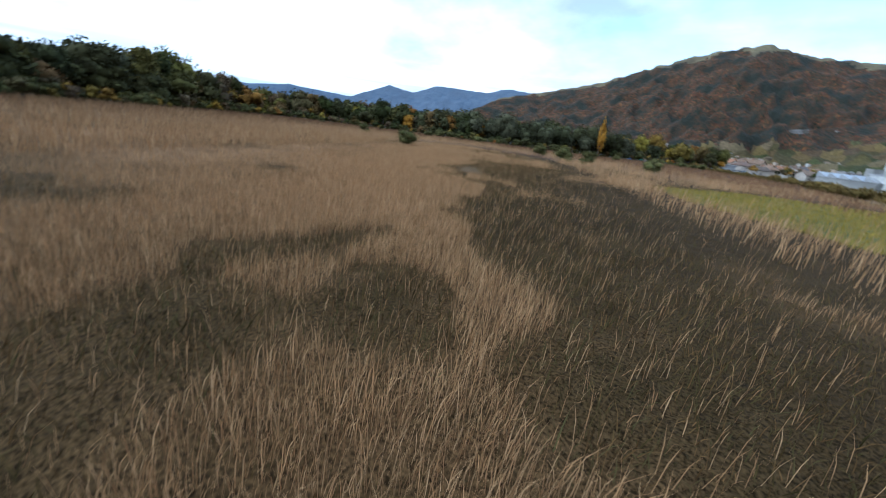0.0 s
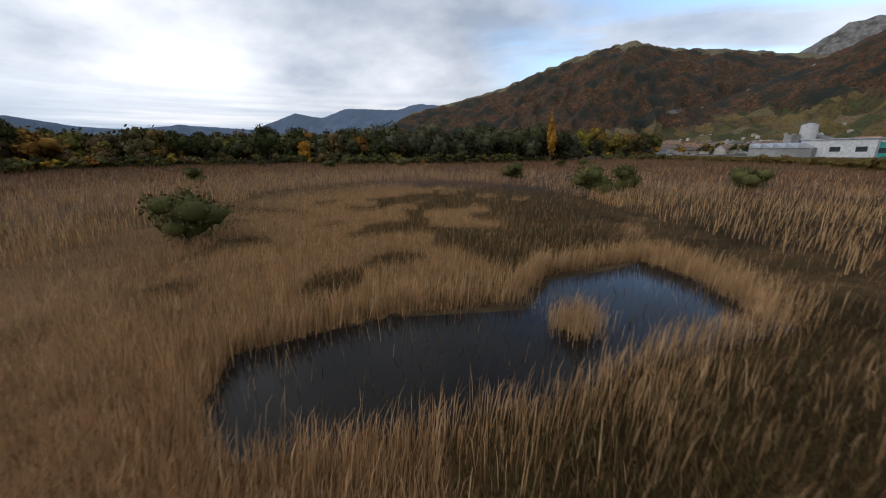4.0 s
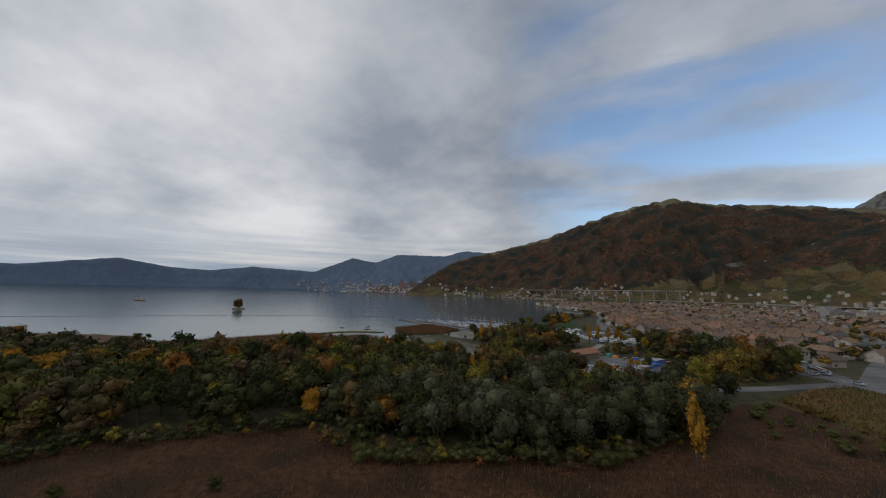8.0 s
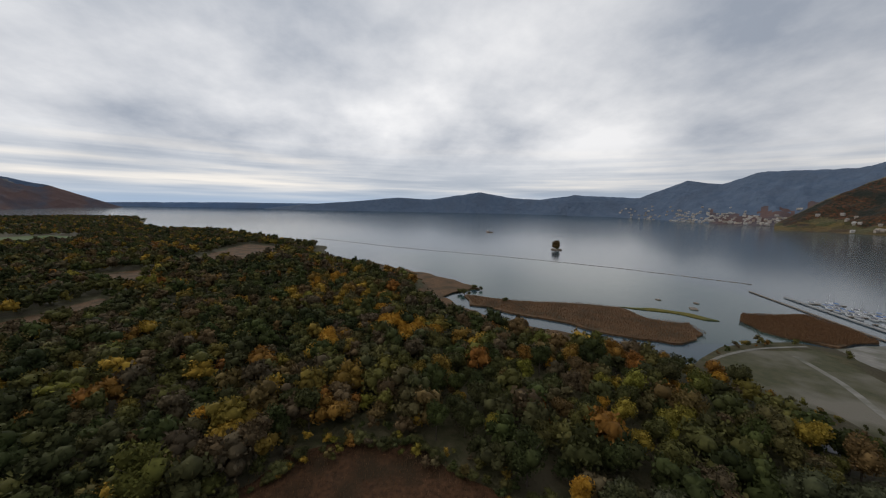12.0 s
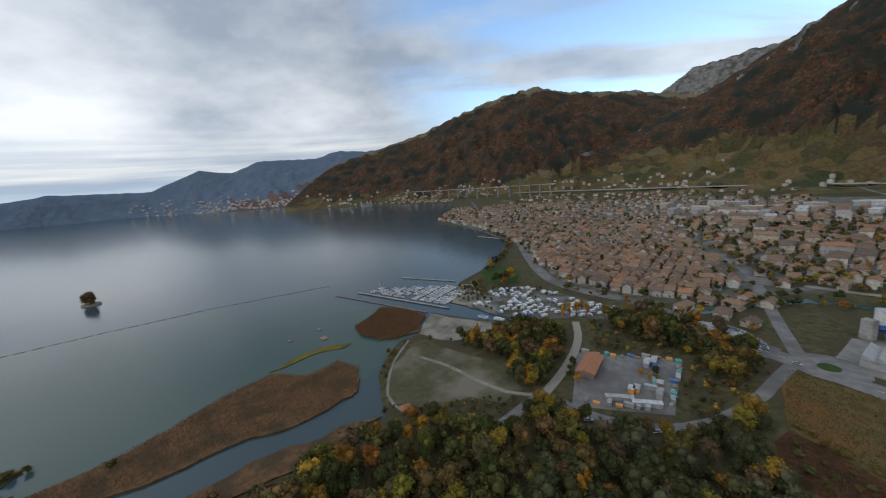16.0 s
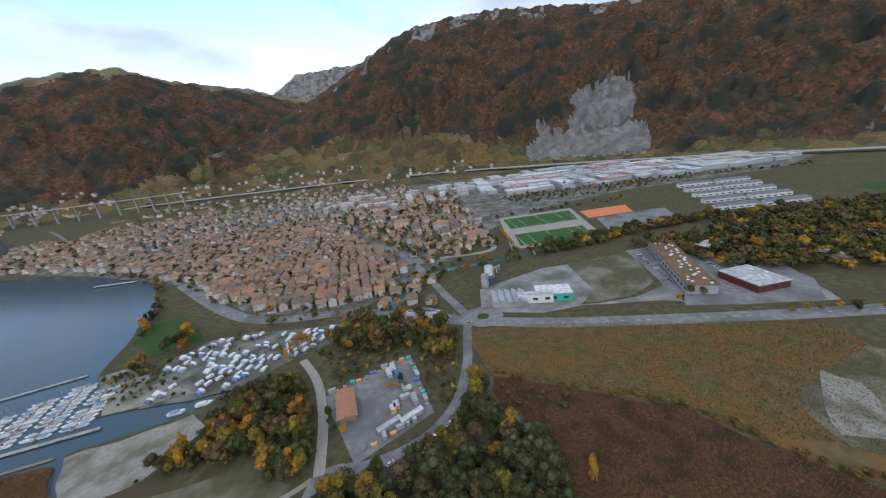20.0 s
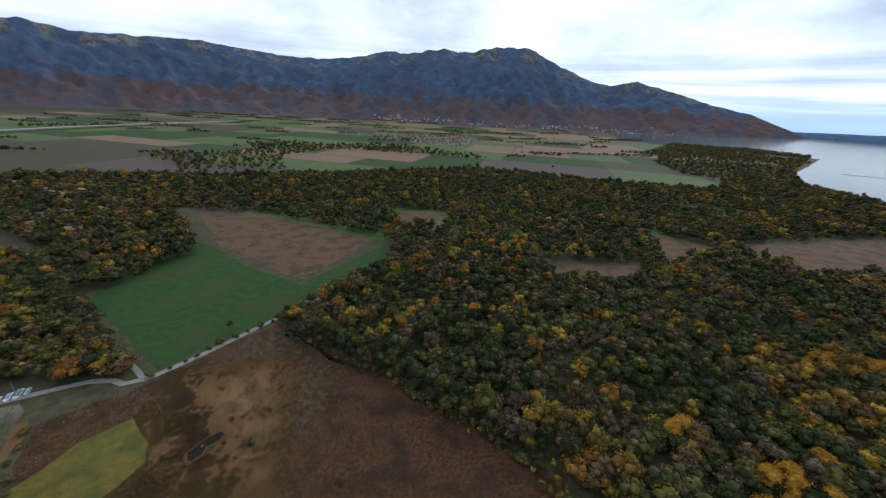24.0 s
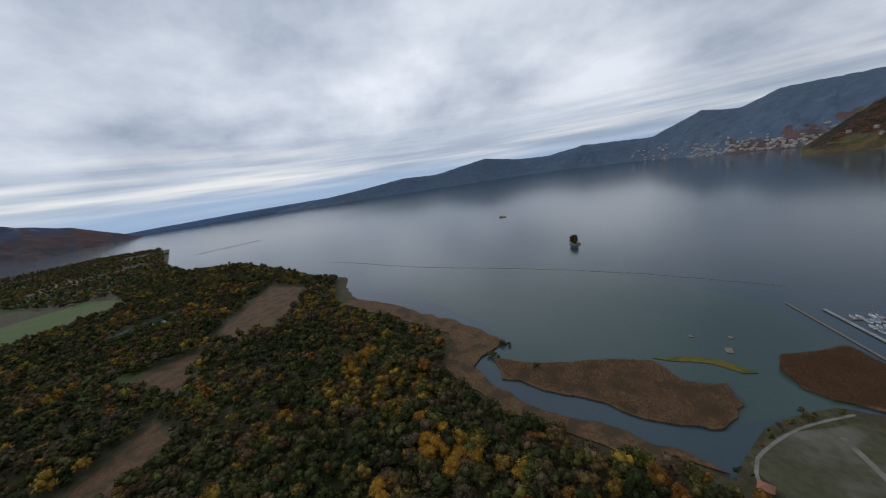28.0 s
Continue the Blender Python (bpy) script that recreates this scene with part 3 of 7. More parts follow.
REED_L = [(-333, 8), (-315, 26), (-299, 59), (-289, 92), (-273, 114), (-244, 113), (-229, 133), (-209, 126), (-199, 98), (-208, 77), (-226, 64), (-249, 50), (-278, 23), (-301, 4)]
REED_R = [(-240, 195), (-233, 216), (-228, 241), (-203, 233), (-177, 216), (-179, 183), (-193, 169), (-209, 168), (-226, 174)]
sheet("reed_island_west", REED_L, 0.6, M["reedbed"], "brown reed island in the shallows", "reed island", skirt=1.4, step=6, amp=4)
sheet("reed_island_east", REED_R, 0.6, M["reedbed"], "brown reed island beside the breakwater", "reed island", skirt=1.4, step=6, amp=4)
sheet("sedge_bar", [(-276, 119), (-266, 142), (-253, 157), (-231, 163), (-234, 155), (-253, 145), (-269, 126)], 0.1, M["lime"], "narrow yellow-green sedge bar in shallow water", "ground", skirt=0.8, step=6, amp=2)
sheet("shore_reeds", [(-179, 74), (-202, 56), (-230, 37), (-263, 4), (-330, -15), (-345, -1), (-356, 30), (-396, 17), (-436, -9), (-504, -50), (-554, -82), (-596, -120), (-604, -148), (-536, -109), (-464, -59),
                     (-401, -18), (-367, -26), (-332, -39), (-267, -13), (-230, 18), (-198, 38)], 0.9, M["reedbed"], "belt of brown reeds along the lake shore", "reeds", skirt=0.9, step=8, amp=4)

MARSH = [(40, -194), (-18, -242), (-65, -194), (-89, -173), (-106, -149), (-129, -125), (-149, -103), (-151, -74), (-124, -49), (-104, -33), (-83, -39), (-60, -27), (-33, -15),
         (-11, 16), (3, 46), (20, 67), (35, 30), (47, -3), (56, -27), (51, -59), (53, -94), (60, -130), (76, -175)]
sheet("marsh", MARSH, 0.06, M["marsh"], "red-brown reed marsh", "marsh", step=10, amp=3)
sheet("fen", [(33, -189), (-17, -236), (-63, -191), (-52, -151), (-18, -126), (13, -117), (32, -128), (23, -159)], 0.10, M["fen"], "patchy dark sedge and pale reed fen", "marsh", step=7, amp=4)
YELLOW = [(66, -140), (52, -160), (34, -170), (22, -155), (18, -142), (30, -126), (50, -118)]
sheet("yellow_meadow", YELLOW, 0.14, M["lime"], "yellow-green wet meadow in the marsh", "meadow", step=7, amp=3)
sheet("dry_field", [(20, 70), (56, 117), (99, 60), (135, 7), (167, -41), (191, -82), (172, -102), (157, -159), (80, -178), (64, -129), (53, -79), (53, -53), (58, -27), (49, -3), (36, 30)], 0.05, M["meadow"],
      "fallow meadow with dry orange grass beside the main road", "meadow", step=10, amp=2)
sheet("gravel_field", [(172, -102), (157, -159), (92, -191), (69, -139), (71, -84), (90, -68), (127, -78)], 0.11, M["sandlot"], "bare gravelly waste ground", "ground", step=8, amp=4)
sheet("bare_patch", [(129, -78), (126, -93), (88, -103), (77, -82)], 0.17, M["gravel"], "pale bare gravel patch", "ground", step=6, amp=2)
sheet("pasture", [(121, -301), (113, -364), (102, -435), (70, -408), (25, -350), (-29, -299), (-113, -384), (-114, -351), (-14, -247), (40, -206)], 0.08, M["green"], "bright green pasture beside the gravel track", "pasture", step=12, amp=2)
sheet("reed_field", [(122, -536), (20, -503), (-98, -404), (-41, -321), (-22, -314), (58, -405)], 0.08, M["reedbed"], "brown reed field beyond the pasture", "marsh", step=12, amp=4)
for i, pl in enumerate(([(-468, -371), (-521, -306), (-416, -289)], [(-542, -313), (-731, -304), (-824, -303), (-756, -229), (-649, -225), (-540, -237)], [(-134, -519), (-210, -491), (-183, -429), (-138, -450)],
                        [(-276, -308), (-368, -282), (-328, -255), (-266, -275)])):
    sheet("clearing", pl, 0.07, M["reedbed"], "brown reed clearing inside the wood", "clearing", step=12, amp=6)
sheet("worn_lot", [(-178, 162), (-145, 148), (-104, 125), (-97, 96), (-109, 82), (-128, 90), (-156, 80), (-178, 88), (-185, 119)], 0.05, M["sandlot"], "worn grass lot with bare sandy patches", "ground", step=7, amp=2)
sheet("gravel_beach", [(-173, 219), (-115, 197), (-112, 176), (-124, 166), (-144, 162), (-162, 169), (-177, 177)], 0.10, M["gravel"], "grey gravel yard at the mouth of the canal", "ground", step=6, amp=2)
sheet("lake_park", [(-117, 392), (-85, 379), (-81, 342), (-86, 299), (-122, 310), (-127, 354)], 0.06, M["green"], "green lakeside park lawn", "lawn", step=8, amp=2)
sheet("pool", [(-8, -151.5), (-9.5, -149.5), (-7, -146), (-3.5, -144), (-3, -141), (1, -137.5), (2.5, -139.5), (3.5, -143), (0, -146), (-2, -148.5), (-4.5, -150.5), (-6.5, -152)], 0.16, M["pool"], "dark open water pool in the reeds", "pond", step=1.5, amp=0.7)
sheet("marsh_pond", [(-20, -151), (-29, -162), (-32, -159), (-23, -149)], 0.14, M["pool"], "small dark pond in the marsh", "pond", step=4, amp=2)
sheet("ditch_pond", [(-20, -228), (-39, -218), (-58, -189), (-65, -187), (-48, -208), (-29, -232)], 0.14, M["pool"], "long dark pond at the wood's edge", "pond", step=5, amp=2)
sheet("wood_pond", [(-667, -496), (-759, -454), (-712, -435), (-642, -480)], 0.12, M["canal"], "pale open pond between the woods", "pond", step=12, amp=3)

# fields of the plain beyond the wood
def plain_fields():
    u, v_ = Vector((0.86, -0.5)), Vector((-0.5, -0.86))
    kinds = ["crop", "plough", "green", "darkplough", "crop", "green", "plough", "crop"]
    names = {"crop": "green crop field on the valley plain", "plough": "brown ploughed field on the valley plain", "green": "bright green meadow on the valley plain", "darkplough": "dark ploughed field on the valley plain"}
    r = random.Random(5)
    o = Vector((414, -702))
    y = 0.0
    while y < 3300:
        dy = r.uniform(90, 190) * (1 + y / 2500)
        x = -1500.0
        while x < 1900:
            dx = r.uniform(140, 420)
            c = o + u * (x + dx / 2) + v_ * (y + dy / 2)
            if math.hypot(c.x + 70, c.y) < 4300 and not (c.x < -420 and c.y > -760) and not (c.x < -900 and c.y > -1000) and c.x > -2300 - 0.2 * c.y and not (c.x > 430 and c.y > -1400) and r.random() < 0.94:
                k = r.choice(kinds)
                q = [o + u * x + v_ * y, o + u * (x + dx - 5) + v_ * y, o + u * (x + dx - 5) + v_ * (y + dy - 5), o + u * x + v_ * (y + dy - 5)]
                sheet("field", [tuple(p) for p in q], 0.06, M[k], names[k], "field", step=500, amp=0)
            x += dx
        y += dy


plain_fields()
for pl in ([(270, -187), (393, -274), (439, -250), (342, -165)], [(561, -211), (790, -386), (896, -301), (716, -124)], [(926, -469), (1379, -941), (1618, -768), (1125, -292)], [(383, -298), (443, -409), (505, -367), (426, -292)]):
    sheet("field", pl, 0.06, M["green"], "green meadow beside the trading estate", "field", step=500, amp=0)


# ---- mountains: terrain in polar strips round the valley ----
CX, CY = -70.0, 0.0


SLOPES = []


def mountain(name, line, zcam, mats, pick, label, na=260, nr=46, power=1.5, rough_amp=0.10, back=0.12, seed=0.0, freq=1.0):
    """line: (bearing, elevation of the skyline, foot distance, crest distance). pick(s, n, z, bearing) gives the material slot."""
    L = np.array(line, float)
    az0, az1 = L[0, 0], L[-1, 0]
    V, F, idx = [], [], []
    steps = nr + 6
    for i in range(na + 1):
        a = az0 + (az1 - az0) * i / na
        el, rb, rc = [np.interp(a, L[:, 0], L[:, c]) for c in (1, 2, 3)]
        zc = max(zcam + rc * math.tan(radians(el)), 1.0)
        ca, sa_ = math.cos(radians(a)), math.sin(radians(a))
        for j in range(steps + 1):
            s = j / nr
            r = rb + (rc - rb) * s
            x, y = CX + sa_ * r, CY + ca * r
            if s <= 1:
                z = zc * s ** power
                w = math.sin(math.pi * min(s, 1.0)) ** 0.8
                q = (x * 0.0042 * freq, y * 0.0042 * freq, seed)
                rid = (1 - abs(noise.noise(q)) * 2.0) * 0.6 + noise.fractal((q[0] * 2.7, q[1] * 2.7, seed + 5), 1.0, 2.1, 4) * 0.55
                z += zc * rough_amp * w * (rid - 0.3)
                if s > 0.8:
                    z += zc * 0.022 * noise.fractal((a * 0.8, s * 3, seed), 0.9, 2.1, 5) * (s - 0.8) / 0.2
            else:
                z = zc * (1 - (s - 1) * 4 * back)
            V.append((x, y, max(z, -0.2) - (0.6 if j == 0 else 0)))
    for i in range(na):
        for j in range(steps):
            k = i * (steps + 1) + j
            F.append((k, k + steps + 1, k + steps + 2, k + 1))
            s = (j + 0.5) / nr
            a = az0 + (az1 - az0) * (i + 0.5) / na
            x, y, z = V[k]
            dz = (V[k + 1][2] - z) / max(0.1, math.hypot(V[k + 1][0] - x, V[k + 1][1] - y))
            idx.append(pick(s, noise.fractal((x * 0.006, y * 0.006, seed + 2), 1.0, 2.0, 4), z, a, dz))
    ob = new(name, make_mesh(name, V, F, mats, smooth=True, index=idx))
    SLOPES.append(BVHTree.FromPolygons(V, F))
    return tagged(ob, label, "mountain", kind="structure")


def slope_height(x, y):
    """The height of the mountain side over a place, or None."""
    best = None
    for tree in SLOPES:
        hit = tree.ray_cast(Vector((x, y, 3000)), Vector((0, 0, -1)))[0]
        if hit is not None and (best is None or hit.z > best):
            best = hit.z
    return best


def pick_near(s, n, z, a, dz):
    wob = noise.noise((z * 0.012, a * 0.15, 3.0))
    top = 315 + 55 * noise.noise((a * 0.35, 1.0, 0.0)) - 14 * abs(a - 71.5)
    if (67.0 + 2.2 * wob - z * 0.002 < a < 75.0 + 1.6 * wob and 12 < z < top) or (61.0 + 3.0 * wob < a < 77 + 1.5 * wob and 12 < z < 105 + 70 * noise.noise((a * 0.3, 5.0, 0.0))):
        return 3 if n > -0.25 else 2
    if 98.5 + 2 * n < a < 104 + 2.5 * n and 75 + 40 * n < z < 170 + 90 * n:
        return 3
    if z < float(np.interp(a, (12, 20, 30, 48, 58, 64, 80), (90, 150, 165, 130, 70, 30, 26))) + 45 * n:
        return 0
    if a < 82 and s > 0.94 and dz > 0.72 + 0.6 * n and n > -0.05:
        return 2
    if 43 < a < 54 and 0.92 < s < 0.985 and n > -0.1:
        return 2
    return 1


mountain("mountain_near", [(12.6, 1.0, 1750, 1950), (18.1, 2.5, 1650, 2250), (23.4, 5.1, 1500, 2500), (29.7, 8.1, 1400, 2700), (35.1, 11.1, 1350, 2800), (39.9, 13.7, 1320, 2800), (42.6, 14.8, 1300, 2750), (48.8, 15.8, 1280, 2700), (56.3, 15.8, 1280, 2650),
                          (62.8, 15.2, 1280, 2600), (70.4, 14.0, 1290, 2550), (80.9, 13.7, 1300, 2500), (87.5, 12.6, 1320, 2500), (96.3, 10.6, 1350, 2500), (99.8, 10.3, 1400, 2500), (104.1, 11.1, 1500, 2500), (105.3, 12.0, 1750, 2650),
                          (108.1, 11.6, 1850, 2750), (113.1, 10.3, 2050, 2850), (115.1, 10.4, 2150, 2900), (118.7, 9.2, 2300, 2950), (121.2, 6.9, 2450, 3050), (124.3, 4.8, 2600, 3100), (128.9, 2.4, 2800, 3150), (130.5, 1.0, 2900, 3150)], 140,
         [M["vine"], M["backwood"], M["rock"], M["quarry"]], pick_near, "steep mountain side with rust-coloured autumn woods and pale cliffs", na=460, nr=76, power=1.45, rough_amp=0.17, seed=1.0, freq=1.25)


def pick_left(s, n, z, a, dz):
    if z < float(np.interp(a, (326, 345, 360, 372, 389), (30, 40, 60, 130, 150))) + 50 * n:
        return 0
    if s > 0.965 + 0.06 * n:
        return 3
    return 1


mountain("mountain_left", [(326.1, -2.4, 2450, 2650), (330.4, 0.8, 2400, 2800), (334.5, 3.2, 2300, 3000), (341.2, 4.9, 2150, 3200), (348.8, 6.8, 1980, 3300), (353.0, 8.4, 1900, 3300), (358.9, 10.3, 1850, 3250), (364.1, 11.3, 1800, 3200), (366.8, 11.6, 1780, 3200),
                          (370.7, 10.3, 1780, 3300), (376.4, 9.5, 1800, 3500), (382.8, 8.1, 1850, 3600), (388.7, 6.7, 1900, 3600)], 140,
         [M["vine"], M["backwood"], M["rock"], M["alp"]], pick_left, "round wooded mountain with autumn-brown slopes above the shore", na=260, nr=60, power=1.35, rough_amp=0.17, seed=4.0)


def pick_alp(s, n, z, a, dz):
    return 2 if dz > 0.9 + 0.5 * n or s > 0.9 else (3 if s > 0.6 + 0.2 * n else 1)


# the crest's lower slopes use the bluish colour with haze painted in
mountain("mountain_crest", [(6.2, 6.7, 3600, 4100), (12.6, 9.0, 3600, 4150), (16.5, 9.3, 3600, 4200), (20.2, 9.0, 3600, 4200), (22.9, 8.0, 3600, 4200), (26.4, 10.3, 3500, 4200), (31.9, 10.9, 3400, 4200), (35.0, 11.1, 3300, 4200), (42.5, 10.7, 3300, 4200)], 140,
         [M["vine"], M["haze_mtn"], M["rock"], M["alp"]], pick_alp, "bare rocky crest far behind the near slopes", na=120, nr=24, power=1.1, seed=8.0)
# hills across the lake: their blue is haze put into the base colour
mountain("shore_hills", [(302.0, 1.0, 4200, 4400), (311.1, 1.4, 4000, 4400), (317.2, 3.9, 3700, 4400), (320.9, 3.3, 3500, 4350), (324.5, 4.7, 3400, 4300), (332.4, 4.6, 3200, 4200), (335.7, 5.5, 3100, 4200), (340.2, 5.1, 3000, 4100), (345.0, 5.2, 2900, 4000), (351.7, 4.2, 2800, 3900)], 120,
         [M["haze_blue2"], M["haze_mtn_low"]], lambda s, n, z, a, dz: 1 if a > 320 and z < 60 + (a - 320) * 6 + 70 * n else 0, "hills over the far lakeside town, tinted blue for haze", na=150, nr=24, power=1.6, rough_amp=0.14, seed=12.0)
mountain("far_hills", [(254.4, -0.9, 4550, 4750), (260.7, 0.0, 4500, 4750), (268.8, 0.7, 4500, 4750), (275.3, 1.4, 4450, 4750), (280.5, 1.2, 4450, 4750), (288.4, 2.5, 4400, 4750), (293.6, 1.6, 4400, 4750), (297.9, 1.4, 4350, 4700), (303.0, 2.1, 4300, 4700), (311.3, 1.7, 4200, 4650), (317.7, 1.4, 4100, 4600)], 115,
         [M["haze_blue2"]], lambda *q: 0, "low hills beyond the lake, tinted blue for haze", na=150, nr=12, power=1.3, rough_amp=0.10, seed=15.0)
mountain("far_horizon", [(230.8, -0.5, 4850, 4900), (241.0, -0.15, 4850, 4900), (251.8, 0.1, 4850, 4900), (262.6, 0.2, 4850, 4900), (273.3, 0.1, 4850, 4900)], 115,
         [M["haze_blue"]], lambda *q: 0, "very distant ridge tinted haze blue on the horizon of the lake", na=60, nr=6, power=1.0, rough_amp=0.03, seed=18.0)


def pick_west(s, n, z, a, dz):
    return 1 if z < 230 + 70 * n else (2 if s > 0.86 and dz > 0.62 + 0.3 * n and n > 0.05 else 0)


# the range and its lower woods carry painted haze in their colours
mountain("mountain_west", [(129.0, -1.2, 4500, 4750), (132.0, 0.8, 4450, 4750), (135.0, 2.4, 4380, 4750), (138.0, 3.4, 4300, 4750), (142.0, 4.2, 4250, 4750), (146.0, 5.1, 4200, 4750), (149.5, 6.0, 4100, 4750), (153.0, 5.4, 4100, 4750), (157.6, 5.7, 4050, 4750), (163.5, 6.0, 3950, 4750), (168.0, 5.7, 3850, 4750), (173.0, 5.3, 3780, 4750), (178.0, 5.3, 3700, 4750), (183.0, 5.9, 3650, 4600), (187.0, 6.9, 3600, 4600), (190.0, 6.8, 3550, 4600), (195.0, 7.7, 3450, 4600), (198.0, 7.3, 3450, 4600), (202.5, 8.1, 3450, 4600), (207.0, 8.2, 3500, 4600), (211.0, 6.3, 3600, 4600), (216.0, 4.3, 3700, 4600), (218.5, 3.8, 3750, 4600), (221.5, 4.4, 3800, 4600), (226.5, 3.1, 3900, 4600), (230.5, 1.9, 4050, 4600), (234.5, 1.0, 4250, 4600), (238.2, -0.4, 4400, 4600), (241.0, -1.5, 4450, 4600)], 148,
         [M["haze_mtn"], M["haze_mtn_low"], M["rock"]], pick_west, "mountain range across the plain tinted haze blue, with rusty lower woods", na=330, nr=44, power=1.25, rough_amp=0.20, seed=21.0)
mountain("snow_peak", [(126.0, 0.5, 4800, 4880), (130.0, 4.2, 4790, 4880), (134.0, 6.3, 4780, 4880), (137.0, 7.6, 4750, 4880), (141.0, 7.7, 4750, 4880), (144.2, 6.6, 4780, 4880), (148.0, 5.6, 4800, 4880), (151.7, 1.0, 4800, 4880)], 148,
         # below the snow, and on the valley hills, haze is painted as blue
         [M["haze_blue"], M["snow"]], lambda s, n, z, a, dz: 1 if z > 690 + 90 * n else 0, "distant mountains tinted haze blue with a snow-capped summit", na=90, nr=14, power=1.0, rough_amp=0.06, seed=25.0)
mountain("valley_haze_hills", [(112.0, -1.0, 4650, 4840), (119.0, 2.6, 4650, 4840), (125.0, 4.3, 4650, 4840), (131.0, 5.7, 4650, 4840), (136.0, 6.4, 4650, 4840), (141.0, 6.6, 4650, 4840), (147.0, 5.6, 4650, 4840), (154.0, 0.0, 4650, 4840)], 148, [M["haze_blue"]], lambda *q: 0, "haze-tinted blue hills closing the valley", na=50, nr=10, power=1.0, rough_amp=0.06, seed=27.0)


# ---- trees ----
def icosa():
    p = (1 + 5 ** 0.5) / 2
    v = np.array([(-1, p, 0), (1, p, 0), (-1, -p, 0), (1, -p, 0), (0, -1, p), (0, 1, p), (0, -1, -p), (0, 1, -p), (p, 0, -1), (p, 0, 1), (-p, 0, -1), (-p, 0, 1)], float)
    f = [(0, 11, 5), (0, 5, 1), (0, 1, 7), (0, 7, 10), (0, 10, 11), (1, 5, 9), (5, 11, 4), (11, 10, 2), (10, 7, 6), (7, 1, 8), (3, 9, 4), (3, 4, 2), (3, 2, 6), (3, 6, 8), (3, 8, 9), (4, 9, 5), (2, 4, 11), (6, 2, 10), (8, 6, 7), (9, 8, 1)]
    return v / np.linalg.norm(v[0]), np.array(f)


ICO_V, ICO_F = icosa()


def crown(R, r, h, z0, clumps, leaf, cores=6, top=1.0, taper=0.0):
    """A crown: a few inner lumps and many small leaf clumps round them. Returns triangle vertices and faces."""
    V, F = [], []
    n = 0
    lobes = []
    for i in range(cores):
        a, q = i * 2.4 + R.uniform(-0.5, 0.5), R.uniform(0.15, 0.62)
        w = R.uniform(-0.55, 0.6) - 0.35 * (q - 0.3)
        k = (1 - taper * max(0, w)) * r
        c = np.array([np.cos(a) * q * k, np.sin(a) * q * k, z0 + h * (0.5 + 0.40 * w)])
        s = np.array([k, k, h * 0.42]) * R.uniform(0.44, 0.64)
        lobes.append((c, s))
        V.append(c + ICO_V * s * 0.78 * R.uniform(0.8, 1.12, (12, 1)))
        F.append(ICO_F + n)
        n += 12
    for i in range(clumps):
        c, s = lobes[R.randint(cores)]
        d = R.normal(size=3)
        d[2] = d[2] * 0.9 + 0.25
        d /= np.linalg.norm(d)
        p = c + d * s * R.uniform(0.74, 1.12)
        t = R.normal(size=3) + d * 0.35
        t /= np.linalg.norm(t) + 1e-6
        b = np.cross(t, R.normal(size=3))
        b /= np.linalg.norm(b) + 1e-6
        q = leaf * R.uniform(0.6, 1.35)
        V.append(np.array([p - t * q, p + b * q * 0.7, p + t * q, p - b * q * 0.7 + d * q * 0.3]))
        F.append(np.array([(0, 1, 2), (0, 2, 3)]) + n)
        n += 4
    return np.concatenate(V), np.concatenate(F)


def trunk_mesh(name, h, r, R, limbs=4, top=0.55):
    V, F = [], []

    def limb(p, q, r0, r1, n=6):
        d = (q - p).normalized()
        a = d.orthogonal().normalized()
        b = d.cross(a)
        k = len(V)
        for c, rr in ((p, r0), (q, r1)):
            for i in range(n):
                t = 2 * math.pi * i / n
                V.append(tuple(c + (a * math.cos(t) + b * math.sin(t)) * rr))
        for i in range(n):
            F.append((k + i, k + (i + 1) % n, k + n + (i + 1) % n, k + n + i))

    fork = Vector((R.uniform(-.2, .2), R.uniform(-.2, .2), h * 0.45))
    limb(Vector((0, 0, -0.3)), fork, r, r * 0.65)
    for i in range(limbs):
        a = 2 * math.pi * i / limbs + R.uniform(-0.4, 0.4)
        limb(fork, fork + Vector((math.cos(a) * h * 0.22, math.sin(a) * h * 0.22, h * R.uniform(0.25, 0.4))), r * 0.55, r * 0.15, 5)
    return make_mesh(name, V, F, M["bark"])


def tree_kind(name, seed, h, r, clumps, leaf, mat_, label, category, base=0.22, cores=8, taper=0.3, limbs=4):
    R = np.random.RandomState(seed)
    t = empty(name, Matrix.Translation((0, 0, -500)), label, category)
    part("trunk", trunk_mesh("trunk", h, max(0.12, h * 0.018), random.Random(seed), limbs), t)
    V, F = crown(R, r, h * (1 - base), h * base, clumps, leaf, cores, taper=taper)
    part("crown", quick_mesh("crown", V, F, mat_), t)
    return t


kinds_round = [tree_kind("tree", 20 + i, 13 + i % 3 * 2, 4.4 + 0.35 * (i % 4), 1300, 0.36, M["leaf"], "broadleaf tree in mixed autumn colours at the marsh edge", "tree") for i in range(6)]
kinds_willow = [tree_kind("willow", 40 + i, 12 + i * 1.5, 5.2 + 0.5 * i, 1700, 0.34, M["willow"], "grey-green willow at the edge of the marsh", "tree", base=0.08, cores=11) for i in range(3)]
kinds_gold = [tree_kind("poplar", 50 + i, 15 + 2 * i, 2.0, 800, 0.34, M["gold"], "slender golden poplar rising from the wood", "tree", base=0.06, cores=8, taper=0.5, limbs=3) for i in range(3)]
kinds_yellow = [tree_kind("golden_tree", 60 + i, 14, 5.0, 1300, 0.36, M["gold"], "broadleaf tree turned golden yellow", "tree") for i in range(2)]
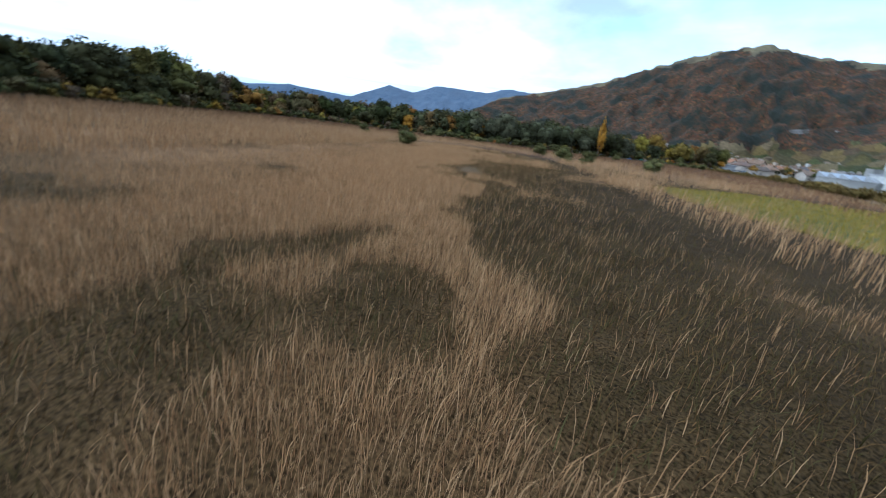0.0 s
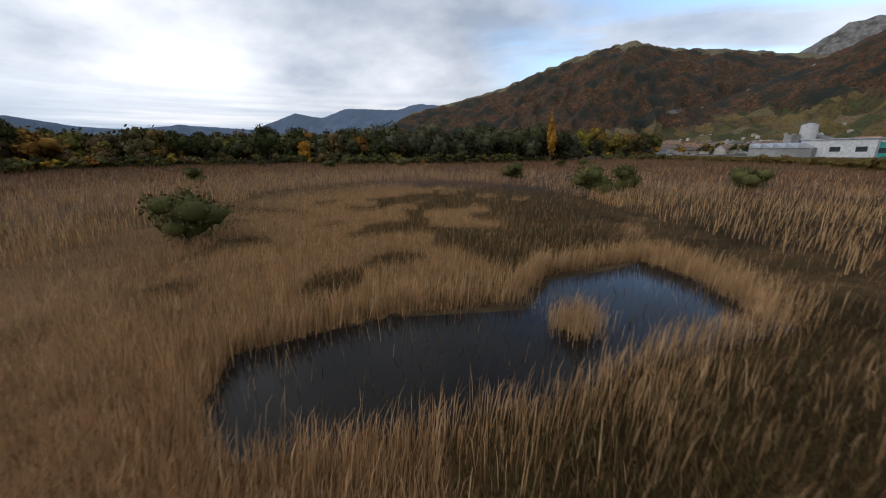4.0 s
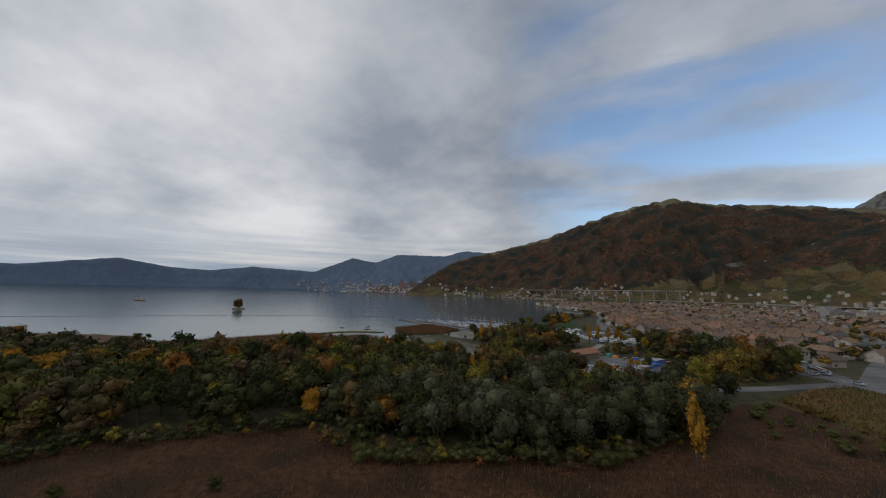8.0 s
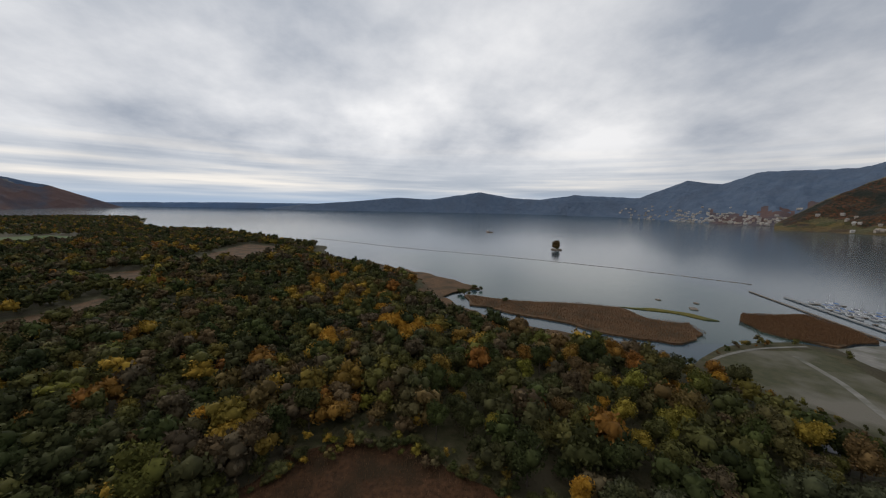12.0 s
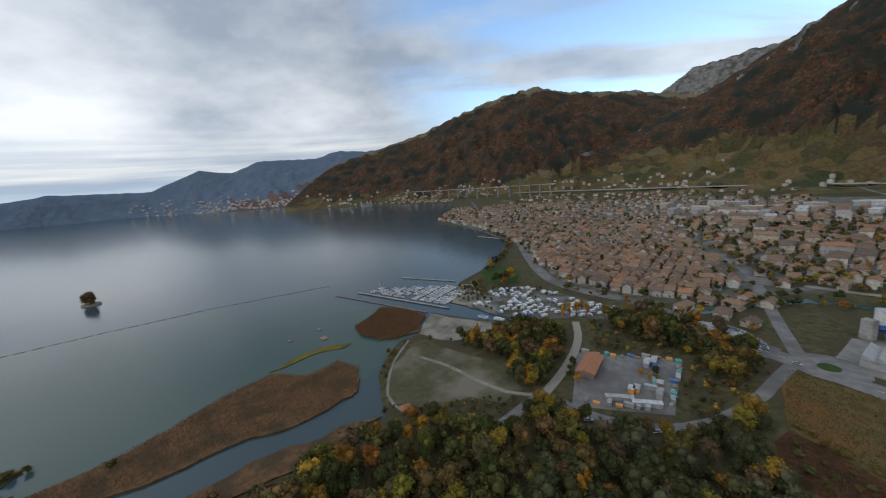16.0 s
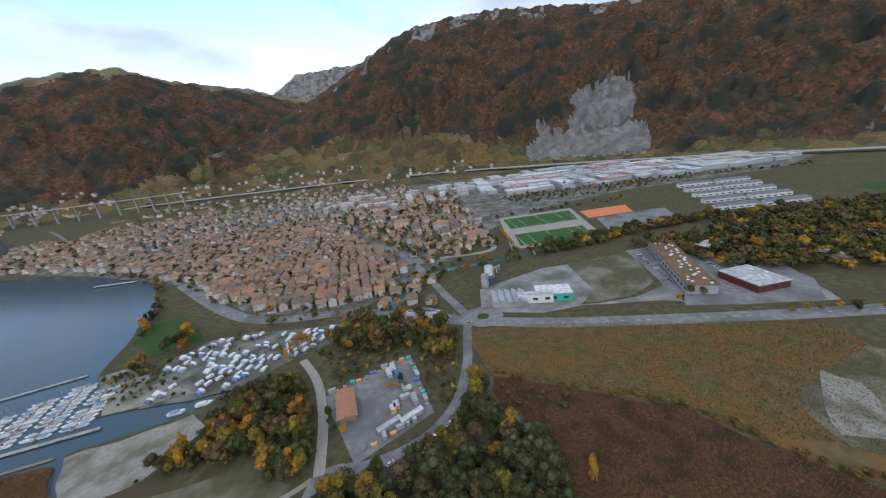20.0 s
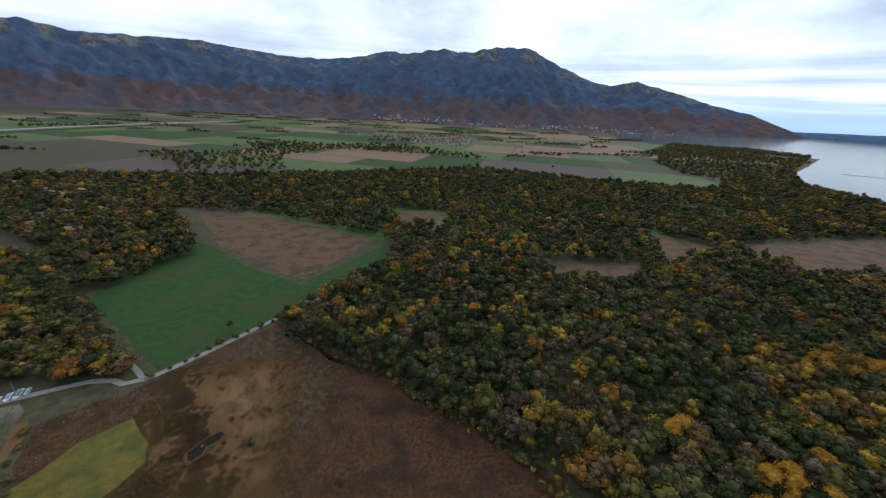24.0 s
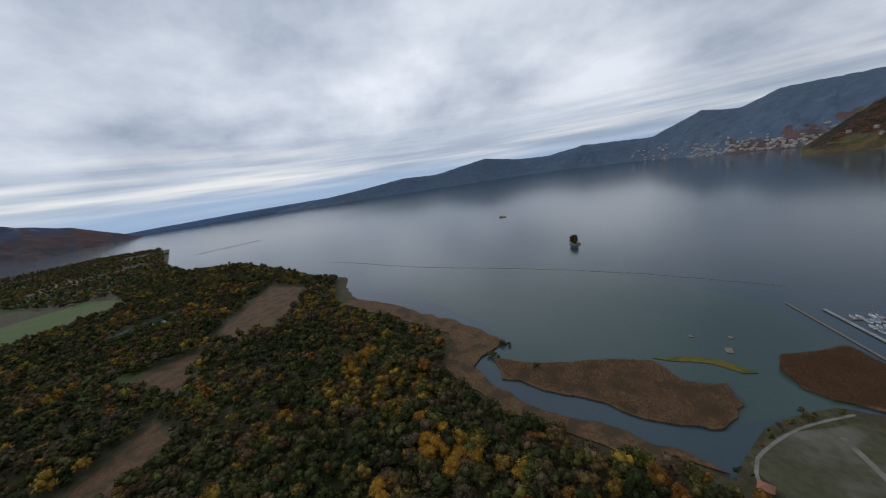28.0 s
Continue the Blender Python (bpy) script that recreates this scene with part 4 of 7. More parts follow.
kinds_conifer = [tree_kind("conifer", 70 + i, 14 + 2 * i, 3.0, 900, 0.32, M["conifer"], "dark green conifer in the town", "tree", base=0.08, cores=8, taper=0.85) for i in range(2)]
kinds_bush = [tree_kind("bush", 80 + i, 2.6 + 0.4 * i, 1.7 + 0.3 * i, 1300, 0.10, M["bush"], "rounded olive-green willow bush standing in the reeds", "bush", base=0.0, cores=9, taper=0.2, limbs=5) for i in range(3)]
kinds_hedge = [tree_kind("bush", 90 + i, 2.4 + 0.4 * i, 1.8 + 0.3 * i, 600, 0.16, M["hedge"], "yellowing bush in the hedge along the marsh", "bush", base=0.0, cores=8, taper=0.2, limbs=5) for i in range(2)]
PROTO = kinds_hedge + kinds_round + kinds_willow + kinds_gold + kinds_yellow + kinds_conifer + kinds_bush


def plant(proto, x, y, s=1.0, z=0.0, group="", sz=None, label=""):
    m = Matrix.Translation((x, y, z)) @ Matrix.Rotation(rng.uniform(0, 6.28), 4, "Z") @ Matrix.Diagonal((s, s, sz or s, 1))
    ob = copy_thing(proto, m)
    return tagged(ob, label=label, group=group)


FOREST = [(-18, -244), (-65, -194), (-89, -173), (-106, -149), (-129, -125), (-151, -103), (-155, -74), (-126, -47), (-106, -29), (-85, -35), (-61, -23), (-35, -10), (-14, 18), (1, 49), (9, 69),
          (-11, 61), (-42, 58), (-68, 69), (-89, 81), (-111, 60), (-129, 65), (-164, 66), (-194, 35), (-229, 10), (-267, -21), (-332, -44), (-367, -33), (-401, -25), (-463, -67), (-535, -118), (-603, -157),
          (-690, -161), (-764, -165), (-810, -218)]
FOREST2 = [(-984, -323), (-1182, -478), (-1233, -639), (-1402, -767), (-1133, -776), (-901, -612), (-722, -674), (-416, -883), (-221, -846), (-41, -815), (160, -794), (480, -795), (458, -703), (267, -607), (127, -546),
           (19, -512), (-101, -411), (-118, -389), (-118, -347)]
WOOD_A = FOREST + FOREST2
WOOD_B = [(459, -698), (253, -586), (179, -582), (105, -455), (77, -382), (114, -312), (135, -319), (200, -401), (356, -545)]
WOOD_C = [(228, -185), (150, -205), (93, -207), (50, -202), (85, -251), (134, -311), (213, -400), (264, -344), (269, -264)]
WOOD_D = [(265, -28), (315, -110), (467, -219), (577, -275), (646, -196), (513, -40), (431, 4), (367, 7), (333, 49), (298, 71)]
WOOD_E = [(234, 135), (288, 106), (338, 83), (422, 33), (463, 1), (474, 19), (411, 64), (328, 113), (247, 166)]
WOOD_F = [(-148, 158), (-112, 168), (-90, 182), (-58, 174), (-70, 125), (-86, 97), (-98, 98), (-106, 130), (-124, 148)]
WOOD_G = [(14, 133), (-12, 158), (-27, 192), (12, 204), (43, 159), (51, 125), (22, 94), (13, 104)]
HOLES = ([(-469, -377), (-530, -307), (-409, -281)], [(-542, -322), (-729, -313), (-836, -307), (-755, -219), (-650, -216), (-540, -227)], [(-140, -529), (-221, -494), (-185, -423), (-133, -445)],
         [(-278, -316), (-377, -283), (-329, -248), (-259, -273)], [(-674, -510), (-776, -454), (-712, -427), (-632, -481)], [(-916, -652), (-770, -679), (-689, -734), (-639, -976), (-1026, -1098)])


def free(x, y):
    return not any(inside(h, x, y) for h in HOLES)


def scatter(poly, step, jitter=0.42, seed=1):
    r = random.Random(seed)
    xs, ys = [p[0] for p in poly], [p[1] for p in poly]
    out = []
    y = min(ys)
    row = 0
    while y < max(ys):
        x = min(xs) + (row % 2) * step / 2
        while x < max(xs):
            q = (x + r.uniform(-jitter, jitter) * step, y + r.uniform(-jitter, jitter) * step)
            if inside(poly, *q) and free(*q):
                out.append(q)
            x += step
        y += step * 0.87
        row += 1
    return out


def tint_at(x, y, r):
    """Position on the leaf palette: patches of one colour with single trees that differ."""
    n = noise.noise((x * 0.014, y * 0.014, 5.0)) * 0.30 + 0.39
    return min(0.99, max(0.0, n + r.gauss(0, 0.19) + (r.uniform(0.25, 0.6) if r.random() < 0.13 else 0)))


near_spots, mid_spots, far_spots = [], [], []
for q in scatter(WOOD_A, 7.9, seed=3):
    d = math.hypot(q[0] + 60, q[1] + 40)
    if d < 330:
        (near_spots if d < 250 and (q[0] > -190 and q[1] > -60 and noise.noise((q[0] * 0.05, q[1] * 0.05, 1)) > -0.5) else mid_spots).append(q)
for q in scatter(WOOD_A, 10.4, seed=4):
    if math.hypot(q[0] + 60, q[1] + 40) >= 330:
        far_spots.append(q)
for pl, st in ((WOOD_B, 8.5), (WOOD_D, 9.0)):
    far_spots += scatter(pl, st, seed=6)
mid_spots += scatter(WOOD_C, 7.0, seed=7) + scatter(WOOD_E, 8.0, seed=8)
near_spots += scatter(WOOD_F, 6.5, seed=9) + scatter(WOOD_G, 7.5, seed=10)
rng.shuffle(near_spots)
mid_spots += near_spots[290:]
near_spots = near_spots[:290]
for x, y in near_spots:
    u = rng.random()
    wil = -95 < x < 15 and -20 < y < 90
    if wil and u < 0.42:
        plant(rng.choice(kinds_willow), x, y, rng.uniform(0.7, 1.15), group="trees of the lakeside wood")
    elif u < 0.06:
        plant(rng.choice(kinds_yellow), x, y, rng.uniform(0.5, 0.8), group="trees of the lakeside wood")
    else:
        plant(rng.choice(kinds_round), x, y, rng.uniform(0.6, 1.1), group="trees of the lakeside wood")


def forest_stuff(name, spots, clumps, leaf, cores, variants, smin, smax, label, hmax=13.0):
    """Many trees as one mesh: crowns of lumps and leaf clumps, set down, turned and tinted."""
    protos = [crown(np.random.RandomState(300 + i), 5.6, hmax * 0.80, hmax * 0.12, clumps, leaf, cores, taper=0.12) for i in range(variants)]
    r = random.Random(len(spots))
    AV, AF, AT = [], [], []
    n = 0
    for x, y in spots:
        V, F = protos[r.randrange(variants)]
        a, s = r.uniform(0, 6.28), r.uniform(smin, smax)
        c, d = math.cos(a) * s, math.sin(a) * s
        W = np.empty_like(V)
        W[:, 0], W[:, 1], W[:, 2] = V[:, 0] * c - V[:, 1] * d + x, V[:, 0] * d + V[:, 1] * c + y, V[:, 2] * s * r.uniform(0.85, 1.25)
        AV.append(W)
        AF.append(F + n)
        AT.append(np.full(len(V), tint_at(x, y, r)))
        n += len(V)
    ob = new(name, quick_mesh(name, np.concatenate(AV), np.concatenate(AF), M["leaf_stuff"], np.concatenate(AT)))
    return tagged(ob, label, "wood", kind="stuff")


forest_stuff("lakeside_wood", mid_spots, 300, 0.62, 8, 10, 0.5, 1.22, "mixed autumn wood of green, brown and golden crowns")
forest_stuff("distant_wood", far_spots, 72, 1.15, 6, 12, 0.6, 1.3, "mixed autumn wood stretching along the lake")

# golden crowns that stand out of the wood, poplars, the solitary trees
for x, y, s in ((-242, -62, 1.15), (-250, -69, 1.0), (-235, -69, 1.05), (-229, -53, 0.9), (-256, -56, 0.95), (-170, -218, 1.0), (-179, -214, 0.9), (-160, -223, 1.0), (-185, -224, 0.95), (-195, -223, 0.85), (-161, -133, 0.8)):
    plant(kinds_yellow[int(x) % 2], x, y, s, group="golden trees in the wood")
for gx, gy, gn, gs in ((-256, -348, 9, 16), (-381, -111, 9, 9), (-221, -96, 4, 5), (-235, -60, 5, 6), (-96, -215, 4, 6), (-217, -333, 6, 9), (-359, -113, 8, 8), (-270, -72, 5, 6), (-224, -51, 5, 5)):
    for _ in range(gn):
        plant(rng.choice(kinds_yellow), gx + rng.gauss(0, gs), gy + rng.gauss(0, gs), rng.uniform(0.75, 1.1), group="golden trees in the wood")
for x, y, s in ((-129, 153, 1.0), (-125, 162, 1.05), (-13, -9, 0.95), (-81, 22, 1.05), (-78, 26, 1.0), (-42, 206, 0.9), (-36, 212, 0.9), (-33, 203, 0.8), (1, 208, 0.9), (-55, 195, 0.8), (-49, 201, 0.85)):
    plant(kinds_gold[int(x) % 3], x, y, s, group="poplars")
for i in range(16):
    plant(kinds_gold[i % 3], 242 + 3.3 * i + rng.uniform(-1, 1), 193 + 3.6 * i, rng.uniform(0.5, 0.62), group="orange avenue trees beside the pitches", label="small orange avenue tree beside the football pitch")
for x, y, s in ((113, -281, 0.8), (104, -277, 0.6), (10, -241, 0.5), (13, 109, 0.8), (194, -6, 0.7), (200, -14, 0.6), (210, -18, 0.7), (179, -2, 0.6)):
    plant(rng.choice(kinds_round), x, y, s, group="single trees")
for x, y, s in ((-97, 308, 1.1), (-93, 315, 1.2), (-103, 304, 0.9), (-110, 302, 1.0), (-89, 328, 0.8), (-117, 385, 0.9), (-105, 399, 0.9), (-127, 297, 0.9), (-135, 296, 0.8), (-133, 287, 0.7), (-101, 294, 0.9)):
    plant(rng.choice(kinds_round + kinds_yellow), x, y, s, group="park trees")
for x, y, s in ((-108, 397, 1.0), (-113, 391, 0.9), (10, 144, 0.95), (16, 149, 1.0), (4, 148, 0.9), (179, -4, 0.5)):
    plant(kinds_conifer[int(abs(x)) % 2], x, y, s, group="conifers")
for x, y in scatter([(-92, -36), (-60, -27), (-33, -15), (-9, 14), (-2, 40), (-22, 30), (-40, 8), (-66, -6), (-106, -12), (-112, -26)], 8.0, 0.35, 41):
    plant(rng.choice(kinds_willow), x, y, rng.uniform(0.75, 1.15), group="willows at the front of the wood")

for x, y in wiggle([(-40, -216), (-70, -193), (-95, -170), (-112, -146), (-136, -121), (-156, -98)], 9, 3, closed=False):
    plant(rng.choice(kinds_round + kinds_willow), x - 3, y - 2, rng.uniform(0.95, 1.35), group="tall trees at the marsh edge")
# bushes standing in the reeds, and along hedges
for x, y, s, sz in ((-22, -142, 1.5, 1.15), (-61, -114, 1.7, 1.2), (-12, -96, 1.7, 1.15), (-0.5, -114, 1.8, 1.3), (3.2, -108.5, 1.7, 1.45), (16, -105, 1.6, 1.15), (-54, -53, 1.5, 1.1), (-71, -66, 1.7, 1.0), (-7, -46, 1.5, 1.0), (-1, -35, 1.4, 1.0), (-98, -66, 1.6, 1.1), (-120, -82, 1.6, 1.1)):
    plant(rng.choice(kinds_bush), x, y, s * 0.60, group="bushes in the reeds", sz=sz * 0.95, label="rounded olive-green bush standing in the brown reeds")
HEDGE = [(23, 70), (38, 31), (50, -3), (60, -29), (54, -59), (55, -94), (62, -130), (80, -176)]
hb = []
for i in range(len(HEDGE) - 1):
    a, b = Vector(HEDGE[i]), Vector(HEDGE[i + 1])
    for j in range(10):
        p = a.lerp(b, (j + rng.random()) / 10)
        hb.append((p.x + rng.uniform(-2.5, 2.5), p.y + rng.uniform(-2.5, 2.5)))
for x, y in hb:
    plant(rng.choice(kinds_hedge), x, y, rng.uniform(0.7, 1.3), group="hedge bushes")
for i in range(60):
    x, y = rng.uniform(5, 50), rng.uniform(20, 95)
    if inside(MARSH, x, y):
        plant(rng.choice(kinds_bush), x, y, rng.uniform(0.5, 1.1), group="marsh scrub", label="low brown-green scrub bush in the marsh")
edge = wiggle([(40, -200), (-14, -244), (-108, -339)], 7, 2, closed=False) + wiggle([(-66, -191), (-90, -169), (-107, -145), (-130, -121), (-147, -99), (-148, -72), (-121, -45), (-103, -27), (-82, -42), (-58, -30), (-31, -16), (-8, 16)], 4.2, 3, closed=False)
for x, y in edge:
    plant(rng.choice(kinds_bush), x, y, rng.uniform(0.6, 1.5), group="scrub along the wood's edge", label="scrubby bush along the edge of the wood")
for x, y in wiggle([(-342, 5), (-333, 11)], 4, 1, closed=False) + [(-355, 23), (-350, 28), (-305, 33)]:
    plant(rng.choice(kinds_bush), x, y, rng.uniform(1.2, 1.8), group="shore bushes", label="dark bush on the tip of the reed shore")


# ---- reeds ----
def reeds(name, n, spots, mat_, hmin, hmax, wmin, wmax, label, lean=0.25, plume=True, seed=1):
    R = np.random.RandomState(seed)
    P = spots(R, n)
    n = len(P)
    h = R.uniform(hmin, hmax, n) * (0.8 + 0.4 * R.rand(n))
    w = R.uniform(wmin, wmax, n)
    a = R.uniform(0, 2 * np.pi, n)
    ln = R.normal(0, lean, (n, 2)) * h[:, None] + np.array([0.10, 0.06]) * h[:, None]
    dx, dy = np.cos(a) * w / 2, np.sin(a) * w / 2
    V = np.zeros((n, 5, 3))
    V[:, 0] = np.stack([P[:, 0] - dx, P[:, 1] - dy, P[:, 2]], 1)
    V[:, 1] = np.stack([P[:, 0] + dx, P[:, 1] + dy, P[:, 2]], 1)
    m = 0.72
    k = 1.15 if plume else 0.8
    V[:, 2] = np.stack([P[:, 0] + dx * k + ln[:, 0] * 0.45, P[:, 1] + dy * k + ln[:, 1] * 0.45, P[:, 2] + h * m], 1)
    V[:, 3] = np.stack([P[:, 0] - dx * k + ln[:, 0] * 0.45, P[:, 1] - dy * k + ln[:, 1] * 0.45, P[:, 2] + h * m], 1)
    V[:, 4] = np.stack([P[:, 0] + ln[:, 0], P[:, 1] + ln[:, 1], P[:, 2] + h], 1)
    b = (np.arange(n) * 5)[:, None]
    F = np.concatenate([b + np.array([[0, 1, 2]]), b + np.array([[0, 2, 3]]), b + np.array([[3, 2, 4]])])
    ob = new(name, quick_mesh(name, V.reshape(-1, 3), F, mat_))
    return tagged(ob, label, "reeds", kind="stuff")


POOL = [(-8, -151.5), (-9.5, -149.5), (-7, -146), (-3.5, -144), (-3, -141), (1, -137.5), (2.5, -139.5), (3.5, -143), (0, -146), (-2, -148.5), (-4.5, -150.5), (-6.5, -152)]
LINE = [(22, -196), (12, -187), (4, -170), (-2, -155), (-5, -149), (-12, -134), (-20, -118)]


def along(spread, keep, clear=0.0):
    def f(R, n):
        t = R.uniform(0, len(LINE) - 1.001, n)
        i = t.astype(int)
        A = np.array(LINE)
        q = A[i] + (A[i + 1] - A[i]) * (t - i)[:, None]
        q = q + R.normal(0, 1, (n, 2)) * spread
        out = []
        q = q[inside_np(MARSH, q) & (~inside_np(POOL, q) | (R.rand(len(q)) < 0.04)) & (~inside_np(YELLOW, q) | (R.rand(len(q)) < 0.05)) & (gap_to_line(q) >= clear)]
        for x, y in q:
            if keep(fen_value(x, y), R.rand(), x, y):
                out.append((x, y, 0.12))
        return np.array(out)
    return f


def gap_to_line(q):
    """Distance of points to the early line of flight."""
    best = np.full(len(q), 1e9)
    for (ax, ay), (bx, by) in zip(LINE[:-1], LINE[1:]):
        dx, dy = bx - ax, by - ay
        t = np.clip(((q[:, 0] - ax) * dx + (q[:, 1] - ay) * dy) / (dx * dx + dy * dy), 0, 1)
        best = np.minimum(best, np.hypot(q[:, 0] - ax - dx * t, q[:, 1] - ay - dy * t))
    return best


def fen_value(x, y):
    """What grows where in the fen: high is pale reed, low is dark sedge."""
    return noise.noise((x * 0.09, y * 0.09, 2.0)) + 0.6 * noise.noise((x * 0.35, y * 0.35, 4.0)) - 0.055 * min(6.0, max(-6.0, x - 14.0 + 0.447 * (y + 187.0)))


def fen_cover():
    """Hummocky ground along the early flight, its cover following the growth."""
    x0, y0, nx, ny, st = -40.0, -205.0, 150, 190, 0.5
    V, T = [], []
    for j in range(ny + 1):
        for i in range(nx + 1):
            x, y = x0 + i * st, y0 + j * st
            g = fen_value(x, y)
            edge = min(1.0, min(i, nx - i) / 20, min(j, ny - j) / 20)
            wet = min(1.0, max(0.0, 2.2 - min(math.hypot(x - a, y - b) for a, b in POOL) / 2.5)) if -16 < x < 10 and -158 < y < -131 else 0.0
            z = 0.115 + edge * (0.10 + 0.11 * noise.noise((x * 0.9, y * 0.9, 7.0)) + 0.07 * noise.noise((x * 2.3, y * 2.3, 1.0))) * (1 - min(1.0, wet))
            V.append((x, y, max(z, 0.112) if edge > 0 else 0.02))
            soft_edge = min(1.0, min(i, nx - i, j, ny - j) / 46 + 0.35 * noise.noise((x * 0.12, y * 0.12, 9.0)))
            T.append(0.28 + max(0.0, soft_edge) * -0.28 + max(0.0, soft_edge) * min(1.0, max(0.0, 0.48 + g * 0.85 + 0.3 * noise.noise((x * 1.7, y * 1.7, 3.0)))))
    F = [(j * (nx + 1) + i, j * (nx + 1) + i + 1, (j + 1) * (nx + 1) + i + 1, (j + 1) * (nx + 1) + i) for j in range(ny) for i in range(nx)]
    keep = [f for f in F if not inside(POOL, V[f[0]][0] + 0.25, V[f[0]][1] + 0.25) and not inside(YELLOW, V[f[0]][0], V[f[0]][1])]
    me = quick_mesh("fen_cover", V, keep, M["cover"], T)
    me.polygons.foreach_set("use_smooth", np.ones(len(me.polygons), dtype=bool))
    tagged(new("fen_cover", me), "hummocky dark sedge and matted straw of the fen", "marsh", kind="structure")


fen_cover()
reeds("reed_stand", 430000, along(7.5, lambda v_, r, x, y: v_ > 0.03 or r < 0.09), M["reed"], 0.32, 0.74, 0.004, 0.009, "dense stand of dry straw-coloured reeds", 0.20, True, 2)
reeds("reed_field_far", 190000, along(40, lambda v_, r, x, y: v_ > -0.1 or r < 0.35, 17), M["reed"], 0.75, 1.25, 0.013, 0.030, "wide field of dry reeds", 0.16, True, 3)
reeds("sedge_tufts", 230000, along(7.5, lambda v_, r, x, y: v_ < 0.02 or r < 0.2), M["sedge"], 0.16, 0.46, 0.008, 0.020, "dark matted sedge between the reeds", 0.5, False, 4)
reeds("dry_shrub", 2600, lambda R, n: np.concatenate([np.array([4.7, -165.2]) + R.normal(0, 0.42, (n, 2)), np.full((n, 1), 0.12)], 1), M["dry"], 0.3, 0.8, 0.004, 0.010, "pale dry shrub with bleached seed heads in dark sedge", 0.35, True, 9)


def fringe(R, n):
    """Reeds crowding round the open pool, and a clump standing in it."""
    A = np.array(POOL, float)
    B = np.roll(A, -1, 0)
    i = R.randint(0, len(A), n)
    q = A[i] + (B[i] - A[i]) * R.rand(n, 1)
    c = A.mean(0)
    out = (q - c) / np.linalg.norm(q - c, axis=1)[:, None]
    q = q + out * np.abs(R.normal(0, 0.9, (n, 1))) + R.normal(0, 0.15, (n, 2))
    far_side = q[:, 1] - c[1] > 0.55 * (q[:, 0] - c[0]) - 0.6
    q = q[far_side | (R.rand(n) < 0.35)]
    clump = np.array([-1.6, -145.2]) + R.normal(0, 0.35, (n // 30, 2))
    q = np.concatenate([q, clump])
    return np.concatenate([q, np.full((len(q), 1), 0.08)], 1)


def meadow_spots(R, n):
    q = np.stack([R.uniform(16, 68, n), R.uniform(-172, -116, n)], 1)
    q = q[inside_np(YELLOW, q)]
    return np.concatenate([q, np.full((len(q), 1), 0.13)], 1)


reeds("meadow_grass", 60000, meadow_spots, M["limegrass"], 0.15, 0.4, 0.015, 0.04, "yellow-green grass of the wet meadow", 0.35, False, 13)
reeds("pool_reeds", 17000, fringe, M["reed"], 0.55, 1.05, 0.006, 0.013, "tall dry reeds standing round the dark pool", 0.13, True, 12)


def over(polys, z):
    def f(R, n):
        out = []
        tot = sum(1 for _ in polys)
        for pl in polys:
            A = np.array(pl)
            lo, hi = A.min(0), A.max(0)
            q = R.uniform(0, 1, (n // tot, 2)) * (hi - lo) + lo
            out += [(x, y, z) for x, y in q[inside_np(pl, q) & (gap_to_line(q) > 45)]]
        return np.array(out)
    return f


reeds("island_reeds", 70000, over([REED_L, REED_R], 0.5), M["tussock"], 1.0, 1.8, 0.05, 0.12, "brown reeds covering the reed islands", 0.15, True, 5)
reeds("marsh_tussocks", 80000, over([MARSH], 0.05), M["tussock"], 0.7, 1.2, 0.04, 0.09, "brown reed tussocks over the marsh", 0.2, True, 6)
DRY = [(20, 70), (56, 117), (99, 60), (135, 7), (167, -41), (191, -82), (172, -102), (127, -78), (90, -68), (71, -84), (53, -53), (58, -27), (49, -3), (36, 30)]
reeds("meadow_tufts", 70000, over([DRY], 0.05), M["tuft"], 0.3, 0.9, 0.15, 0.45, "dry grass tufts over the fallow meadow", 0.3, False, 7)
reeds("waste_ground_weeds", 26000, over([[(172, -102), (157, -159), (92, -191), (69, -139), (71, -84), (90, -68), (127, -78)]], 0.1), M["tuft"], 0.2, 0.6, 0.15, 0.4, "scattered weeds on the gravelly waste ground", 0.3, False, 8)


# ---- roads, yards, pitches ----
MAIN = [(-64, 500), (-47, 311), (18, 227), (44, 166), (66, 122), (98, 66), (134, 15), (195, -66), (269, -158), (352, -274)]
MAIN2 = [(430, -368), (527, -491), (650, -640), (800, -810)]
_, main_line = ribbon("road", MAIN + MAIN2, 14.0, 0.20, M["asphalt"], "grey asphalt main road with white markings")
ribbon("road", [(-122, 59), (-108, 69), (-86, 91), (-70, 78), (-42, 66), (-12, 69), (20, 87), (43, 106), (59, 119)], 6.5, 0.22, M["asphalt"], "grey lane curving past the works yard")
ribbon("road", [(-86, 91), (-69, 118), (-55, 148), (-49, 169), (-46, 191)], 5.5, 0.24, M["track"], "pale lane to the camping ground")
ribbon("road", [(71, 129), (95, 181), (120, 232), (147, 293), (161, 356), (160, 488), (216, 619)], 8.0, 0.24, M["asphalt"], "grey road into the town")
ribbon("road", [(-65, 509), (-105, 708), (-155, 800), (-206, 944), (-175, 1227), (-209, 1580)], 8.0, 0.2, M["asphalt"], "lakeside road through the town")
ribbon("road", [(167, 254), (219, 213), (262, 247), (316, 322), (366, 370)], 7.0, 0.18, M["track"], "pale street beside the football pitches")
ribbon("road", [(330, -120), (420, -205), (560, -345), (742, -495), (1012, -779)], 7.0, 0.2, M["asphalt"], "grey service road beside the trading estate")
